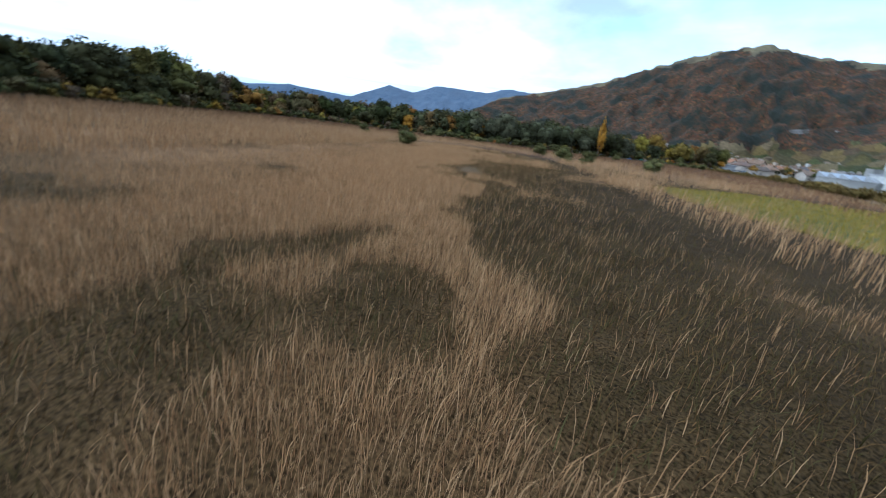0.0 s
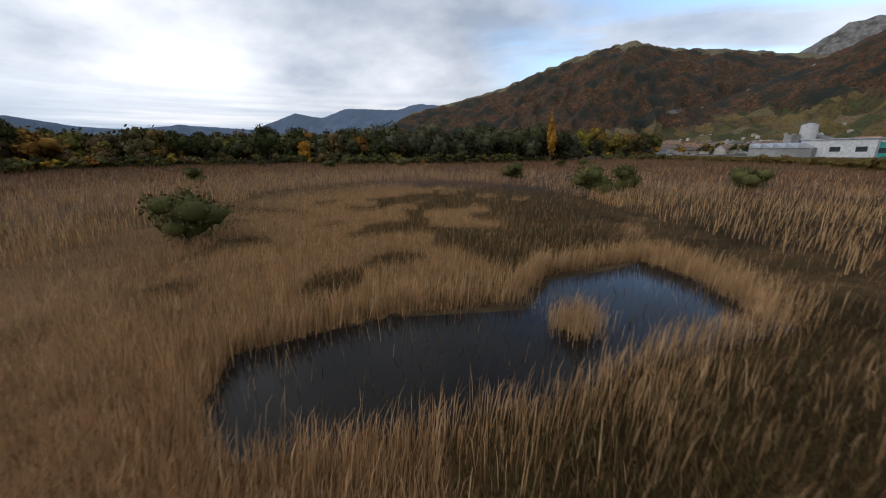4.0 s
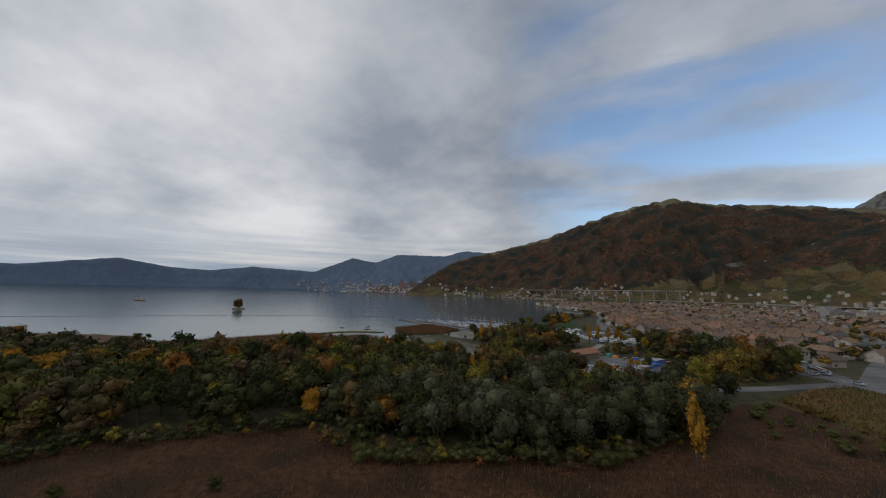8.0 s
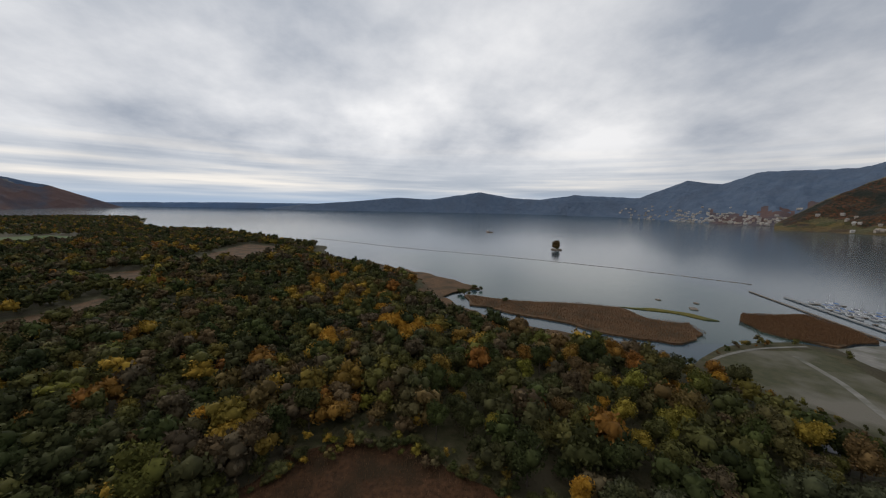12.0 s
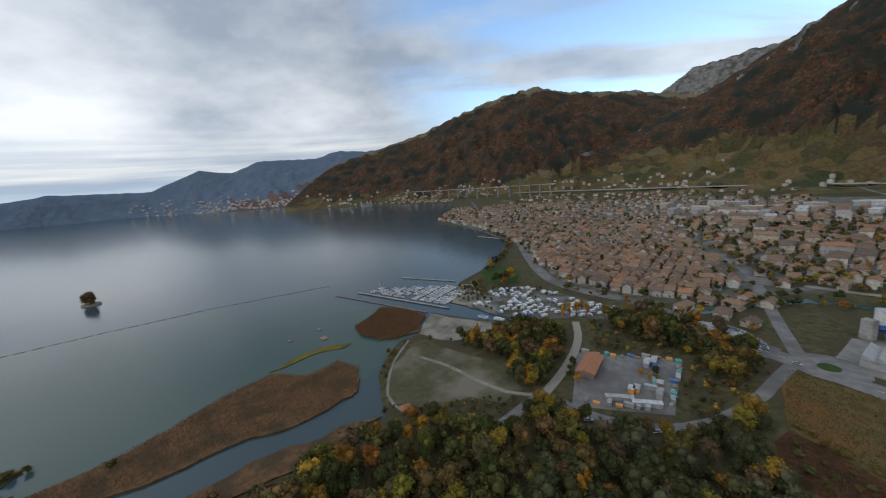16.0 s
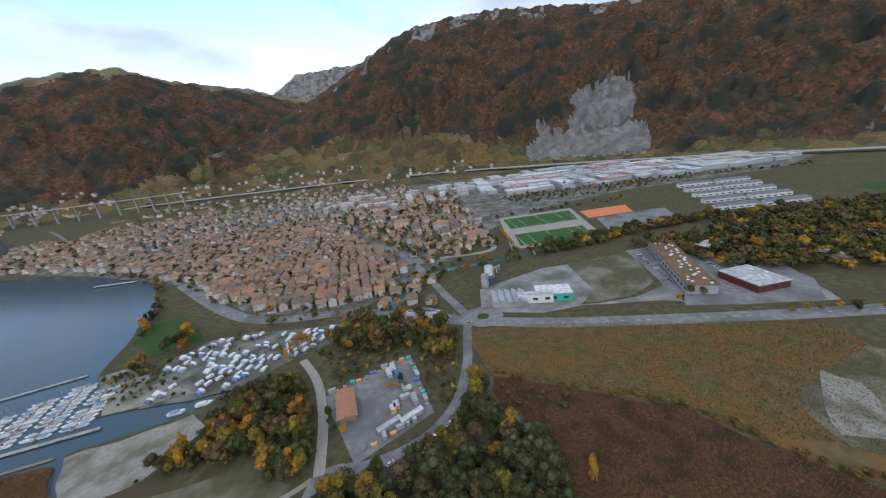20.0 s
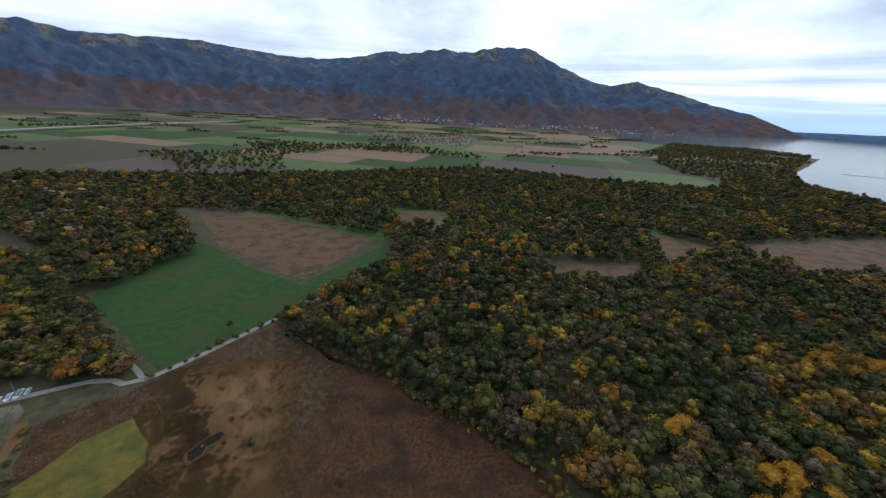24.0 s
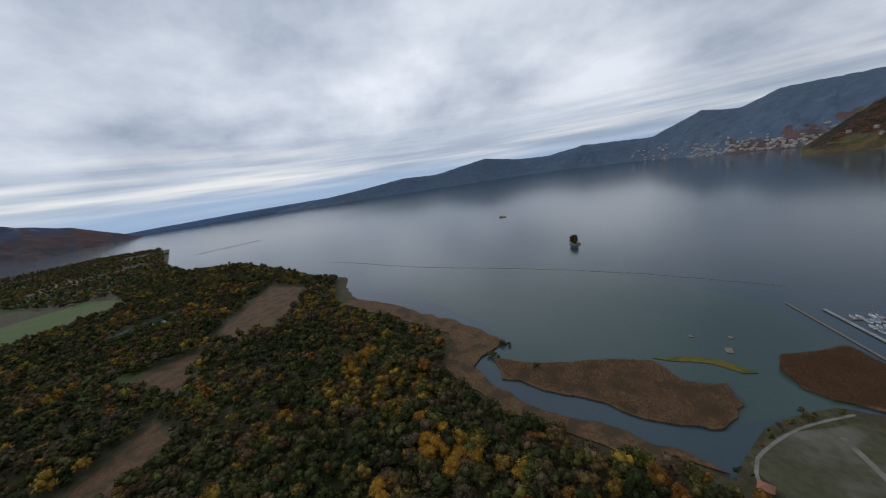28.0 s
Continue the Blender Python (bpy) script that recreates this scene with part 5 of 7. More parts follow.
ribbon("road", [(-48, 296), (10, 330), (70, 420), (130, 520), (200, 600)], 6.0, 0.14, M["asphalt"], "grey street through the old town")
ribbon("road", [(160, 420), (260, 360), (340, 330), (430, 420), (560, 560)], 6.5, 0.14, M["asphalt"], "grey street between the houses")
ribbon("road", [(-100, 690), (20, 800), (140, 900), (330, 1150), (420, 1420)], 6.0, 0.16, M["track"], "pale lane climbing through the vineyards")
ribbon("road", [(510, 430), (640, 620), (760, 840), (860, 1010)], 6.5, 0.18, M["asphalt"], "grey street between the industrial halls")
ribbon("footpath", [(-182, 165), (-185, 129), (-178, 92), (-166, 78)], 1.7, 0.16, M["gravel"], "pale footpath along the shore", "path")
ribbon("footpath", [(-173, 141), (-145, 125), (-125, 108), (-106, 95), (-89, 92)], 2.8, 0.18, M["gravel"], "worn sandy path across the lot", "path")
ribbon("track", [(135, -185), (68, -202), (42, -198), (-14, -244), (-69, -293), (-112, -341), (-153, -374)], 3.5, 0.18, M["track"], "pale gravel farm track", "track")
ribbon("track", [(42, -198), (70, -229), (118, -269), (201, -351), (348, -481)], 3.0, 0.2, M["track"], "pale gravel track into the wood", "track")
ribbon("motorway", [(-1198, 2395), (-514, 2121), (45, 1845), (413, 1526), (799, 1109), (1012, 669), (1134, 193), (1176, -196), (1152, -647), (1083, -1019), (923, -1736), (500, -2600)], 26.0, 9.0, M["concrete"], "pale motorway deck along the foot of the mountain", "motorway", thick=2.0)
ribbon("railway", [(-46, 839), (140, 687), (316, 565), (545, 370), (766, 163), (986, -94), (1054, -381)], 12.0, 0.3, M["darkplough"], "dark railway line through the town", "railway")


def dashes():
    """Centre line dashes of the main road, each a piece of its own."""
    me = boxes("dash", [(0, 0, 0, 3.0, 0.13, 0.02)], M["paint"])
    root = empty("lane_marking", Matrix.Translation((0, 0, 0.22)), "white dashed centre line on the main road", "road marking")
    n = 0
    for a, b in zip(main_line[:-1], main_line[1:]):
        if a.y < 300 and a.y > -260:
            d = b - a
            ob = part("dash", me, root)
            ob.matrix_basis = Matrix.Translation((a.x, a.y, 0)) @ Matrix.Rotation(math.atan2(d.y, d.x), 4, "Z")
            n += 1


dashes()
sheet("roundabout", [(77 + 17 * math.cos(i * 0.45), 117 + 17 * math.sin(i * 0.45)) for i in range(14)], 0.26, M["asphalt"], "asphalt roundabout on the main road", "road", step=99, amp=0)
sheet("roundabout_island", [(77 + 5 * math.cos(i * 0.45), 117 + 5 * math.sin(i * 0.45)) for i in range(14)], 0.42, M["green"], "small grassed centre of the roundabout", "road", skirt=0.2, step=99, amp=0)
sheet("works_yard", [(-56, 140), (5, 128), (-24, 75), (-72, 82)], 0.14, M["asphalt"], "grey tarmac works yard", "yard", step=20, amp=0.5)
sheet("supply_yard", [(83, 123), (118, 152), (194, 126), (215, 108), (168, 62), (138, 59), (108, 82)], 0.14, M["yardpale"], "concrete yard of the cement works", "yard", step=20, amp=0.5)
sheet("fallow_plot", [(218, 109), (279, 65), (211, 25), (174, 29), (138, 61)], 0.12, M["sandlot"], "rough grass plot with bare soil", "ground", step=12, amp=2)
sheet("shop_yard", [(279, 68), (337, 28), (315, -30), (274, -78), (232, -84), (198, -43), (175, -8)], 0.14, M["asphalt"], "asphalt forecourt of the large shops", "yard", step=20, amp=0.5)
sheet("road_verge", [(86, 118), (108, 80), (138, 56), (176, 8), (200, -46), (236, -92), (300, -60), (352, -8), (338, 32), (280, 70), (262, 50), (206, 16), (172, 26), (134, 62), (112, 86)], 0.09, M["yardpale"], "pale gravel and concrete verge along the main road", "ground", step=14, amp=1.5)
sheet("bus_yard", [(31, 194), (69, 140), (53, 129), (12, 190)], 0.16, M["asphalt"], "asphalt bus square beside the canal", "yard", step=20, amp=0.5)
sheet("canal", [(27, 203), (90, 221), (140, 224), (198, 187), (248, 148), (244, 142), (194, 177), (140, 213), (95, 209), (41, 194)], 0.18, M["canal"], "green canal between walled banks", "canal", step=20, amp=1)
sheet("football_pitch_near", [(291, 223), (367, 156), (321, 121), (249, 187)], 0.14, M["pitch"], "mown green football pitch", "pitch", step=200, amp=0)
sheet("football_pitch_far", [(359, 288), (450, 215), (398, 175), (313, 243)], 0.14, M["pitch"], "mown green football pitch beside the other", "pitch", step=200, amp=0)
sheet("pitch_apron", [(364, 300), (467, 220), (324, 108), (232, 189)], 0.10, M["track"], "pale paths round the football pitches", "ground", step=200, amp=0)
sheet("tennis_courts", [(448, 195), (512, 144), (467, 117), (410, 164)], 0.14, M["clay"], "orange clay tennis courts", "court", step=200, amp=0)
sheet("hard_standing", [(413, 154), (506, 84), (432, 43), (341, 103)], 0.12, M["asphalt"], "wide grey hard standing", "yard", step=200, amp=0.5)
sheet("town_ground", [(-64, 490), (-134, 688), (-205, 839), (-236, 993), (143, 1135), (702, 919), (897, 533), (1193, 236), (1175, -100), (939, -39), (636, 190), (457, 269), (247, 277), (169, 235), (22, 224), (-37, 302)], 0.02, M["streets"], "streets and yards of the small town", "ground", step=30, amp=4)
sheet("vineyards", [(-106, 1290), (-60, 1560), (120, 1700), (420, 1500), (800, 1090), (990, 700), (900, 560), (640, 860), (300, 1120)], 0.03, M["vine"], "yellowing vineyard parcels between town and motorway", "vineyard", step=40, amp=6)
sheet("trade_ground", [(300, -262), (434, -263), (760, -510), (1120, -330), (1170, -600), (985, -898), (857, -957), (560, -660), (380, -560), (340, -400)], 0.04, M["yardpale"], "yards of the trading estate along the road", "ground", step=30, amp=3)
sheet("camp_ground", [(-138, 234), (-114, 288), (-80, 292), (-54, 274), (-26, 240), (8, 210), (18, 186), (-10, 192), (-57, 200), (-87, 198), (-114, 214)], 0.08, M["streets"], "camping ground of worn grass and gravel", "ground", step=12, amp=1)
sheet("harbour_yard", [(-155, 247), (-154, 311), (-133, 305), (-125, 268), (-109, 220)], 0.14, M["gravel"], "pale harbour yard", "yard", step=12, amp=1)

# lines on the pitches
line_me = boxes("line", [(0, 0, 0, 1, 0.3, 0.02)], M["paint"])


def pitch_lines(c, turn, L, W):
    root = empty("pitch_marking", Matrix.Translation((*c, 0.16)) @ Matrix.Rotation(radians(turn), 4, "Z"), "white lines of a football pitch", "pitch marking")
    for x, y, l, a in ((0, W / 2, L, 0), (0, -W / 2, L, 0), (L / 2, 0, W, 90), (-L / 2, 0, W, 90), (0, 0, W, 90), (L / 2 - 16, 0, 40, 90), (-L / 2 + 16, 0, 40, 90)):
        ob = part("line", line_me, root)
        ob.matrix_basis = Matrix.Translation((x, y, 0)) @ Matrix.Rotation(radians(a), 4, "Z") @ Matrix.Diagonal((l, 1, 1, 1))


pitch_lines((307, 172), -40.8, 92, 54)
pitch_lines((381, 230), -39, 98, 56)


# ---- houses ----
def house_kind(name, w, d, h, rh, hip, label, category, windows=3, seed=0, flat=False, mats=("wall", "roof")):
    """A house: rendered walls, tiled roof with eaves, chimney, windows on the long sides."""
    t = empty(name, Matrix.Translation((0, 0, -500)), label, category)
    hw, hd = w / 2, d / 2
    V = [(-hw, -hd, -0.3), (hw, -hd, -0.3), (hw, hd, -0.3), (-hw, hd, -0.3), (-hw, -hd, h), (hw, -hd, h), (hw, hd, h), (-hw, hd, h)]
    F = [(0, 1, 5, 4), (1, 2, 6, 5), (2, 3, 7, 6), (3, 0, 4, 7)]
    if not flat and not hip:
        V += [(-hw, 0, h + rh), (hw, 0, h + rh)]
        F += [(5, 6, 9), (7, 4, 8)]
    F += [(4, 5, 6, 7)] if flat else []
    part("wall", make_mesh("wall", V, F, M[mats[0]]), t)
    if flat:
        part("roof", boxes("roof", [(0, 0, h + 0.15, w + 0.5, d + 0.5, 0.4)], M["hallroof" if not windows else "flatroof"]), t)
        if not windows:
            sk = boxes("skylight", [(0, 0, 0, w * 0.7, 1.2, 0.5)], M["white"])
            for k in (-0.25, 0.0, 0.25):
                part("skylight", sk, t).location = (0, d * k, h + 0.45)
        part("roof_plant", boxes("roof_plant", [(w * 0.2, 0, h + 1.1, w * 0.14, d * 0.2, 1.5), (-w * 0.25, d * 0.15, h + 0.8, w * 0.08, d * 0.12, 0.9)], M["steel"]), t)
    else:
        e, k = 0.7, (hw * 0.45 if hip else 0)
        z0 = h - e * rh / hd
        O = [(-hw - e, -hd - e, z0), (hw + e, -hd - e, z0), (hw + e, hd + e, z0), (-hw - e, hd + e, z0), (-hw - e + k, 0, h + rh), (hw + e - k, 0, h + rh)]
        U = [(x, y, z - 0.28) for x, y, z in O]
        RF = [(0, 1, 5, 4), (2, 3, 4, 5)] + ([(1, 2, 5), (3, 0, 4)] if hip else [])
        F2 = RF + [tuple(i + 6 for i in reversed(f)) for f in RF] + [(0, 6, 7, 1), (2, 8, 9, 3)] + ([(1, 7, 8, 2), (3, 9, 6, 0)] if hip else [(1, 7, 11, 5), (5, 11, 8, 2), (3, 9, 10, 4), (4, 10, 6, 0)])
        part("roof", make_mesh("roof", O + U, F2, M[mats[1]]), t)
        if windows:
            part("chimney", boxes("chimney", [(w * 0.22, d * 0.12, h + rh * 0.9, 0.8, 0.8, 1.8)], M["redtile"]), t)
    storeys = max(1, int(h / 2.8))
    wm = boxes("window", [(0, 0, 0, 1.15, 0.12, 1.4)], M["glass"])
    for s in range(min(storeys, 3) if windows else 0):
        for i in range(windows):
            for side in (-1, 1):
                if (i + s) % 2 == 0 and s < 2:
                    ob = part("window", wm, t)
                    ob.location = ((i - (windows - 1) / 2) * w / (windows + 0.3), side * (hd + 0.03), 1.6 + s * 2.8)
    return t


H_OLD = [house_kind("house", 9.5 + i % 3 * 1.8, 8 + i % 2, 6.4 + (i % 3) * 1.0, 2.7, i % 4 == 3, "old town house with a brown tiled roof", "house", 2, i) for i in range(5)]
H_VILLA = [house_kind("villa", 10.5 + i % 2 * 2.5, 9, 5.0 + (i % 2) * 1.4, 2.8, i % 2 == 1, "detached house with a tiled roof and pale walls", "house", 2, 10 + i) for i in range(4)]
H_BLOCK = [house_kind("apartment_block", 26 + 8 * i, 13, 11 + 2 * i, 2.6, True, "apartment block with a low tiled roof", "apartment block", 4, 20 + i) for i in range(2)]
H_FLAT = [house_kind("apartment_block", 30 + 6 * i, 14, 14 + 3 * i, 0, False, "pale apartment block with a flat roof", "apartment block", 4, 30 + i, flat=True) for i in range(2)]
H_HALL = [house_kind("industrial_hall", 42 + 20 * i, 22 + 6 * i, 7 + i, 0, False, "large grey industrial hall with a flat roof", "hall", 0, 40 + i, flat=True, mats=("steel", "flatroof")) for i in range(3)]
PROTO += H_OLD + H_VILLA + H_BLOCK + H_FLAT + H_HALL
placed = []
KEEP = [(-27, 226, 24), (77, 117, 40)]


def near_road(x, y, gap):
    return any((x - p.x) ** 2 + (y - p.y) ** 2 < gap * gap for p in main_line)


def settle(kinds, poly, step, turn, gap, group, limit, jitter=0.25, seed=1, slope=None):
    r = random.Random(seed)
    c, s = math.cos(radians(turn)), math.sin(radians(turn))
    xs, ys = [p[0] for p in poly], [p[1] for p in poly]
    cx, cy, R_ = (min(xs) + max(xs)) / 2, (min(ys) + max(ys)) / 2, max(max(xs) - min(xs), max(ys) - min(ys)) * 0.75
    n = 0
    u = -R_
    while u < R_:
        w = -R_
        while w < R_:
            x = cx + (u + r.uniform(-jitter, jitter) * step[0]) * c - (w + r.uniform(-jitter, jitter) * step[1]) * s
            y = cy + (u + r.uniform(-jitter, jitter) * step[0]) * s + (w + r.uniform(-jitter, jitter) * step[1]) * c
            w += step[1]
            if n >= limit or not inside(poly, x, y) or near_road(x, y, gap) or any((x - a) ** 2 + (y - b) ** 2 < q * q for a, b, q in KEEP):
                continue
            k = r.choice(kinds)
            m = Matrix.Translation((x, y, slope(x, y) if slope else 0.0)) @ Matrix.Rotation(radians(turn + r.choice((0, 0, 90)) + r.uniform(-9, 9)), 4, "Z") @ Matrix.Diagonal((r.uniform(0.85, 1.15), r.uniform(0.9, 1.1), r.uniform(0.85, 1.15), 1))
            tagged(copy_thing(k, m), group=group)
            placed.append((x, y))
            n += 1
        u += step[0]


far_places = []


def far_houses(poly, step, turn, gap, group, limit, jitter, seed):
    """Places for houses that stay far off; they are joined later."""
    r = random.Random(seed)
    for x, y in scatter(poly, (step[0] + step[1]) / 2, jitter, seed):
        if not near_road(x, y, gap) and not any((x - a) ** 2 + (y - b) ** 2 < (96 if step[0] < 14 else 220) for a, b in placed):
            far_places.append((x, y, turn + r.choice((0, 0, 90)) + r.uniform(-9, 9), r.uniform(8.5, 13) * (1.0 if step[0] < 30 else 1.25), r.uniform(7.5, 10), r.uniform(4.6, 7.8), r.uniform(2.0, 3.2), 0.0))
            placed.append((x, y))


def build_far_houses():
    V, F, idx = [], [], []
    for x, y, turn, w, d, h, rh, base in far_places:
        c, s = math.cos(radians(turn)), math.sin(radians(turn))
        hw, hd, e = w / 2, d / 2, 0.7
        b = len(V)
        pts = [(-hw, -hd, -0.3), (hw, -hd, -0.3), (hw, hd, -0.3), (-hw, hd, -0.3), (-hw, -hd, h), (hw, -hd, h), (hw, hd, h), (-hw, hd, h), (-hw, 0, h + rh), (hw, 0, h + rh)]
        z0 = h - e * rh / hd + 0.15
        pts += [(-hw - e, -hd - e, z0), (hw + e, -hd - e, z0), (hw + e, hd + e, z0), (-hw - e, hd + e, z0), (-hw - e, 0, h + rh + 0.15), (hw + e, 0, h + rh + 0.15)]
        V += [(x + px * c - py * s, y + px * s + py * c, base + (pz if pz > 0 else -3.0 if base else pz)) for px, py, pz in pts]
        F += [tuple(b + i for i in f) for f in ((0, 1, 5, 4), (1, 2, 6, 9, 5), (2, 3, 7, 6), (3, 0, 4, 8, 7), (10, 11, 15, 14), (12, 13, 14, 15))]
        # beyond 2300 m both roof planes take the pale wall material
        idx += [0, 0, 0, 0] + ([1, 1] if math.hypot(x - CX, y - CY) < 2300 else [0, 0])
    tagged(new("distant_houses", make_mesh("distant_houses", V, F, [M["wall_far"], M["roof_far"]], index=idx)), "distant pale houses with brown tiled roofs, the farthest with pale roofs", "houses", kind="stuff")


OLD = [(-64, 500), (104, 746), (211, 599), (146, 366), (118, 256), (51, 229), (3, 262), (-31, 311)]
settle(H_OLD, [(-62, 440), (130, 440), (146, 366), (118, 256), (51, 229), (3, 262), (-31, 311)], (13.6, 11.6), 58, 10, "old town houses", 250, 0.16, 3)
settle(H_VILLA + H_BLOCK[:1], [(224, 607), (463, 487), (366, 360), (286, 274), (220, 240), (140, 245), (173, 376)], (25, 21), 48, 13, "houses of the new quarter", 130, 0.25, 4)
far_houses([(-256, 993), (-135, 729), (12, 833), (103, 765), (249, 824), (191, 1082), (-106, 1283)], (32, 30), 40, 10, "houses below the vineyards", 110, 0.3, 5)
settle(H_BLOCK + H_FLAT, [(224, 619), (288, 825), (505, 737), (541, 558), (404, 528)], (46, 38), 48, 10, "apartment blocks", 36, 0.2, 6)
settle(H_HALL, [(522, 560), (624, 710), (1001, 470), (1159, 136), (1154, -60), (988, -2), (765, 183), (586, 351)], (58, 43), 138, 10, "industrial halls", 105, 0.16, 7)
settle(H_HALL[:2] + H_FLAT[:1], [(371, -263), (416, -272), (735, -542), (976, -899), (865, -945), (569, -640), (409, -406)], (58, 46), 55, 26, "sheds of the trading estate", 46, 0.2, 8)
settle(H_HALL, [(900, -440), (1120, -330), (1160, -560), (1040, -760), (860, -640)], (70, 52), 125, 20, "sheds beside the motorway", 22, 0.2, 28)
far_houses([(198, -452), (330, -696), (516, -771), (410, -588), (342, -500)], (30, 26), 30, 10, "houses at the wood's end", 30, 0.3, 9)
far_houses([(-229, -1732), (-164, -1901), (-734, -2003), (-717, -1796)], (38, 34), 20, 10, "houses of the plain village", 70, 0.3, 10)
far_houses([(-1820, 2790), (-1081, 2154), (-1038, 2257), (-1700, 2900)], (52, 44), 40, 10, "lakeside town houses", 80, 0.3, 11)
settle(H_VILLA[:2], [(50, 153), (100, 195), (140, 241), (42, 224)], (24, 22), 40, 14, "houses by the canal", 10, 0.2, 12)
far_houses([(120, 700), (224, 607), (463, 487), (545, 560), (420, 760), (250, 830)], (26, 26), 48, 10, "", 0, 0.3, 13)
far_houses(OLD, (11.5, 11.5), 58, 10, "", 0, 0.22, 14)
far_houses([(224, 607), (463, 487), (366, 360), (286, 274), (220, 240), (140, 245), (173, 376)], (22, 22), 48, 12, "", 0, 0.3, 15)
far_houses([(-256, 993), (-106, 1283), (300, 1120), (640, 860), (560, 740), (288, 830), (191, 1000)], (34, 34), 40, 10, "", 0, 0.3, 16)
far_houses([(380, -300), (500, -380), (720, -560), (960, -860), (870, -930), (640, -690), (440, -440)], (34, 34), 55, 24, "", 0, 0.3, 17)
far_houses([(-1000, 2330), (-560, 2090), (-330, 1880), (-300, 1700), (-560, 1860), (-930, 2100)], (44, 44), 30, 10, "", 0, 0.4, 18)
far_houses([(420, -300), (560, -420), (800, -640), (1000, -900), (1120, -700), (900, -480), (640, -300)], (38, 38), 55, 24, "", 0, 0.35, 19)


def hillside_houses(n, az, rise, reach, size, seed):
    """Houses on the lower mountain sides, thinning out uphill."""
    r = random.Random(seed)
    tries = 0
    while n > 0 and tries < 9000:
        tries += 1
        a = radians(r.uniform(*az))
        dist = r.uniform(*reach)
        x, y = CX + math.sin(a) * dist, CY + math.cos(a) * dist
        z = slope_height(x, y)
        if z is None or not 3 < z < rise or r.random() < (z / rise) ** 0.7 or noise.noise((x * 0.004, y * 0.004, 8.0)) < -0.12:
            continue
        far_places.append((x, y, r.uniform(0, 90), r.uniform(*size), r.uniform(9, 13), r.uniform(5, 11), r.uniform(2, 3.6), z))
        n -= 1


hillside_houses(330, (309, 345), 150, (2900, 4300), (12, 26), 51)
hillside_houses(110, (328, 362), 90, (1900, 2700), (10, 17), 52)
hillside_houses(60, (8, 34), 110, (1500, 2200), (9, 14), 53)
hillside_houses(16, (34, 56), 70, (1300, 1700), (9, 14), 54)
hillside_houses(130, (185, 232), 70, (3400, 4400), (12, 24), 55)
far_houses([(-60, 1330), (100, 1640), (420, 1400), (760, 1020), (560, 980), (260, 1200)], (62, 62), 40, 10, "", 0, 0.45, 20)
far_houses([(-278, 960), (-200, 840), (-120, 700), (-70, 560), (-30, 600), (-90, 900), (-200, 1300), (-260, 1260)], (27, 27), 58, 10, "", 0, 0.3, 22)
far_houses([(-220, -1700), (-420, -1960), (-760, -1980), (-740, -1700), (-520, -1440)], (34, 34), 20, 10, "", 0, 0.35, 23)
far_houses([(-64, 500), (-96, 640), (-120, 720), (20, 800), (104, 746)], (13, 13), 58, 9, "", 0, 0.25, 24)
far_houses([(240, 640), (300, 830), (520, 740), (560, 560), (420, 520)], (20, 20), 48, 9, "", 0, 0.3, 25)
far_houses([(170, 250), (240, 210), (300, 300), (250, 420), (180, 400)], (17, 17), 48, 9, "", 0, 0.3, 26)
build_far_houses()


def row_house():
    t = empty("terrace_row", Matrix.Translation((0, 0, -500)), "long white terrace with grey solar roofs", "terrace")
    part("wall", boxes("wall", [(0, 0, 3.0, 62, 9, 6.2)], M["white"]), t)
    for i in range(6):
        ob = part("roof", make_mesh("roof", [(-4.8, -5.2, 5.9), (4.8, -5.2, 5.9), (4.8, 4.8, 8.2), (-4.8, 4.8, 8.2), (-4.8, -5.2, 5.6), (4.8, -5.2, 5.6), (4.8, 4.8, 7.9), (-4.8, 4.8, 7.9)],
                                    [(0, 1, 2, 3), (7, 6, 5, 4), (0, 4, 5, 1), (1, 5, 6, 2), (2, 6, 7, 3), (3, 7, 4, 0)], M["solar"]), t)
        ob.location = (-25.8 + i * 10.3, 0, 0.2)
        w = part("window", boxes("window", [(0, 0, 0, 6.5, 0.15, 1.6)], M["glass"]), t)
        w.location = (-25.8 + i * 10.3, -4.55, 2.0)
    return t


TERRACE = row_house()
PROTO.append(TERRACE)
for i in range(5):
    for j in range(2):
        x, y = 524 + 44 * i + 46 * j, -2 + 20 * i - 52 * j
        tagged(copy_thing(TERRACE, pose(x, y, 0, 0, 0, -48)), group="white terraces")


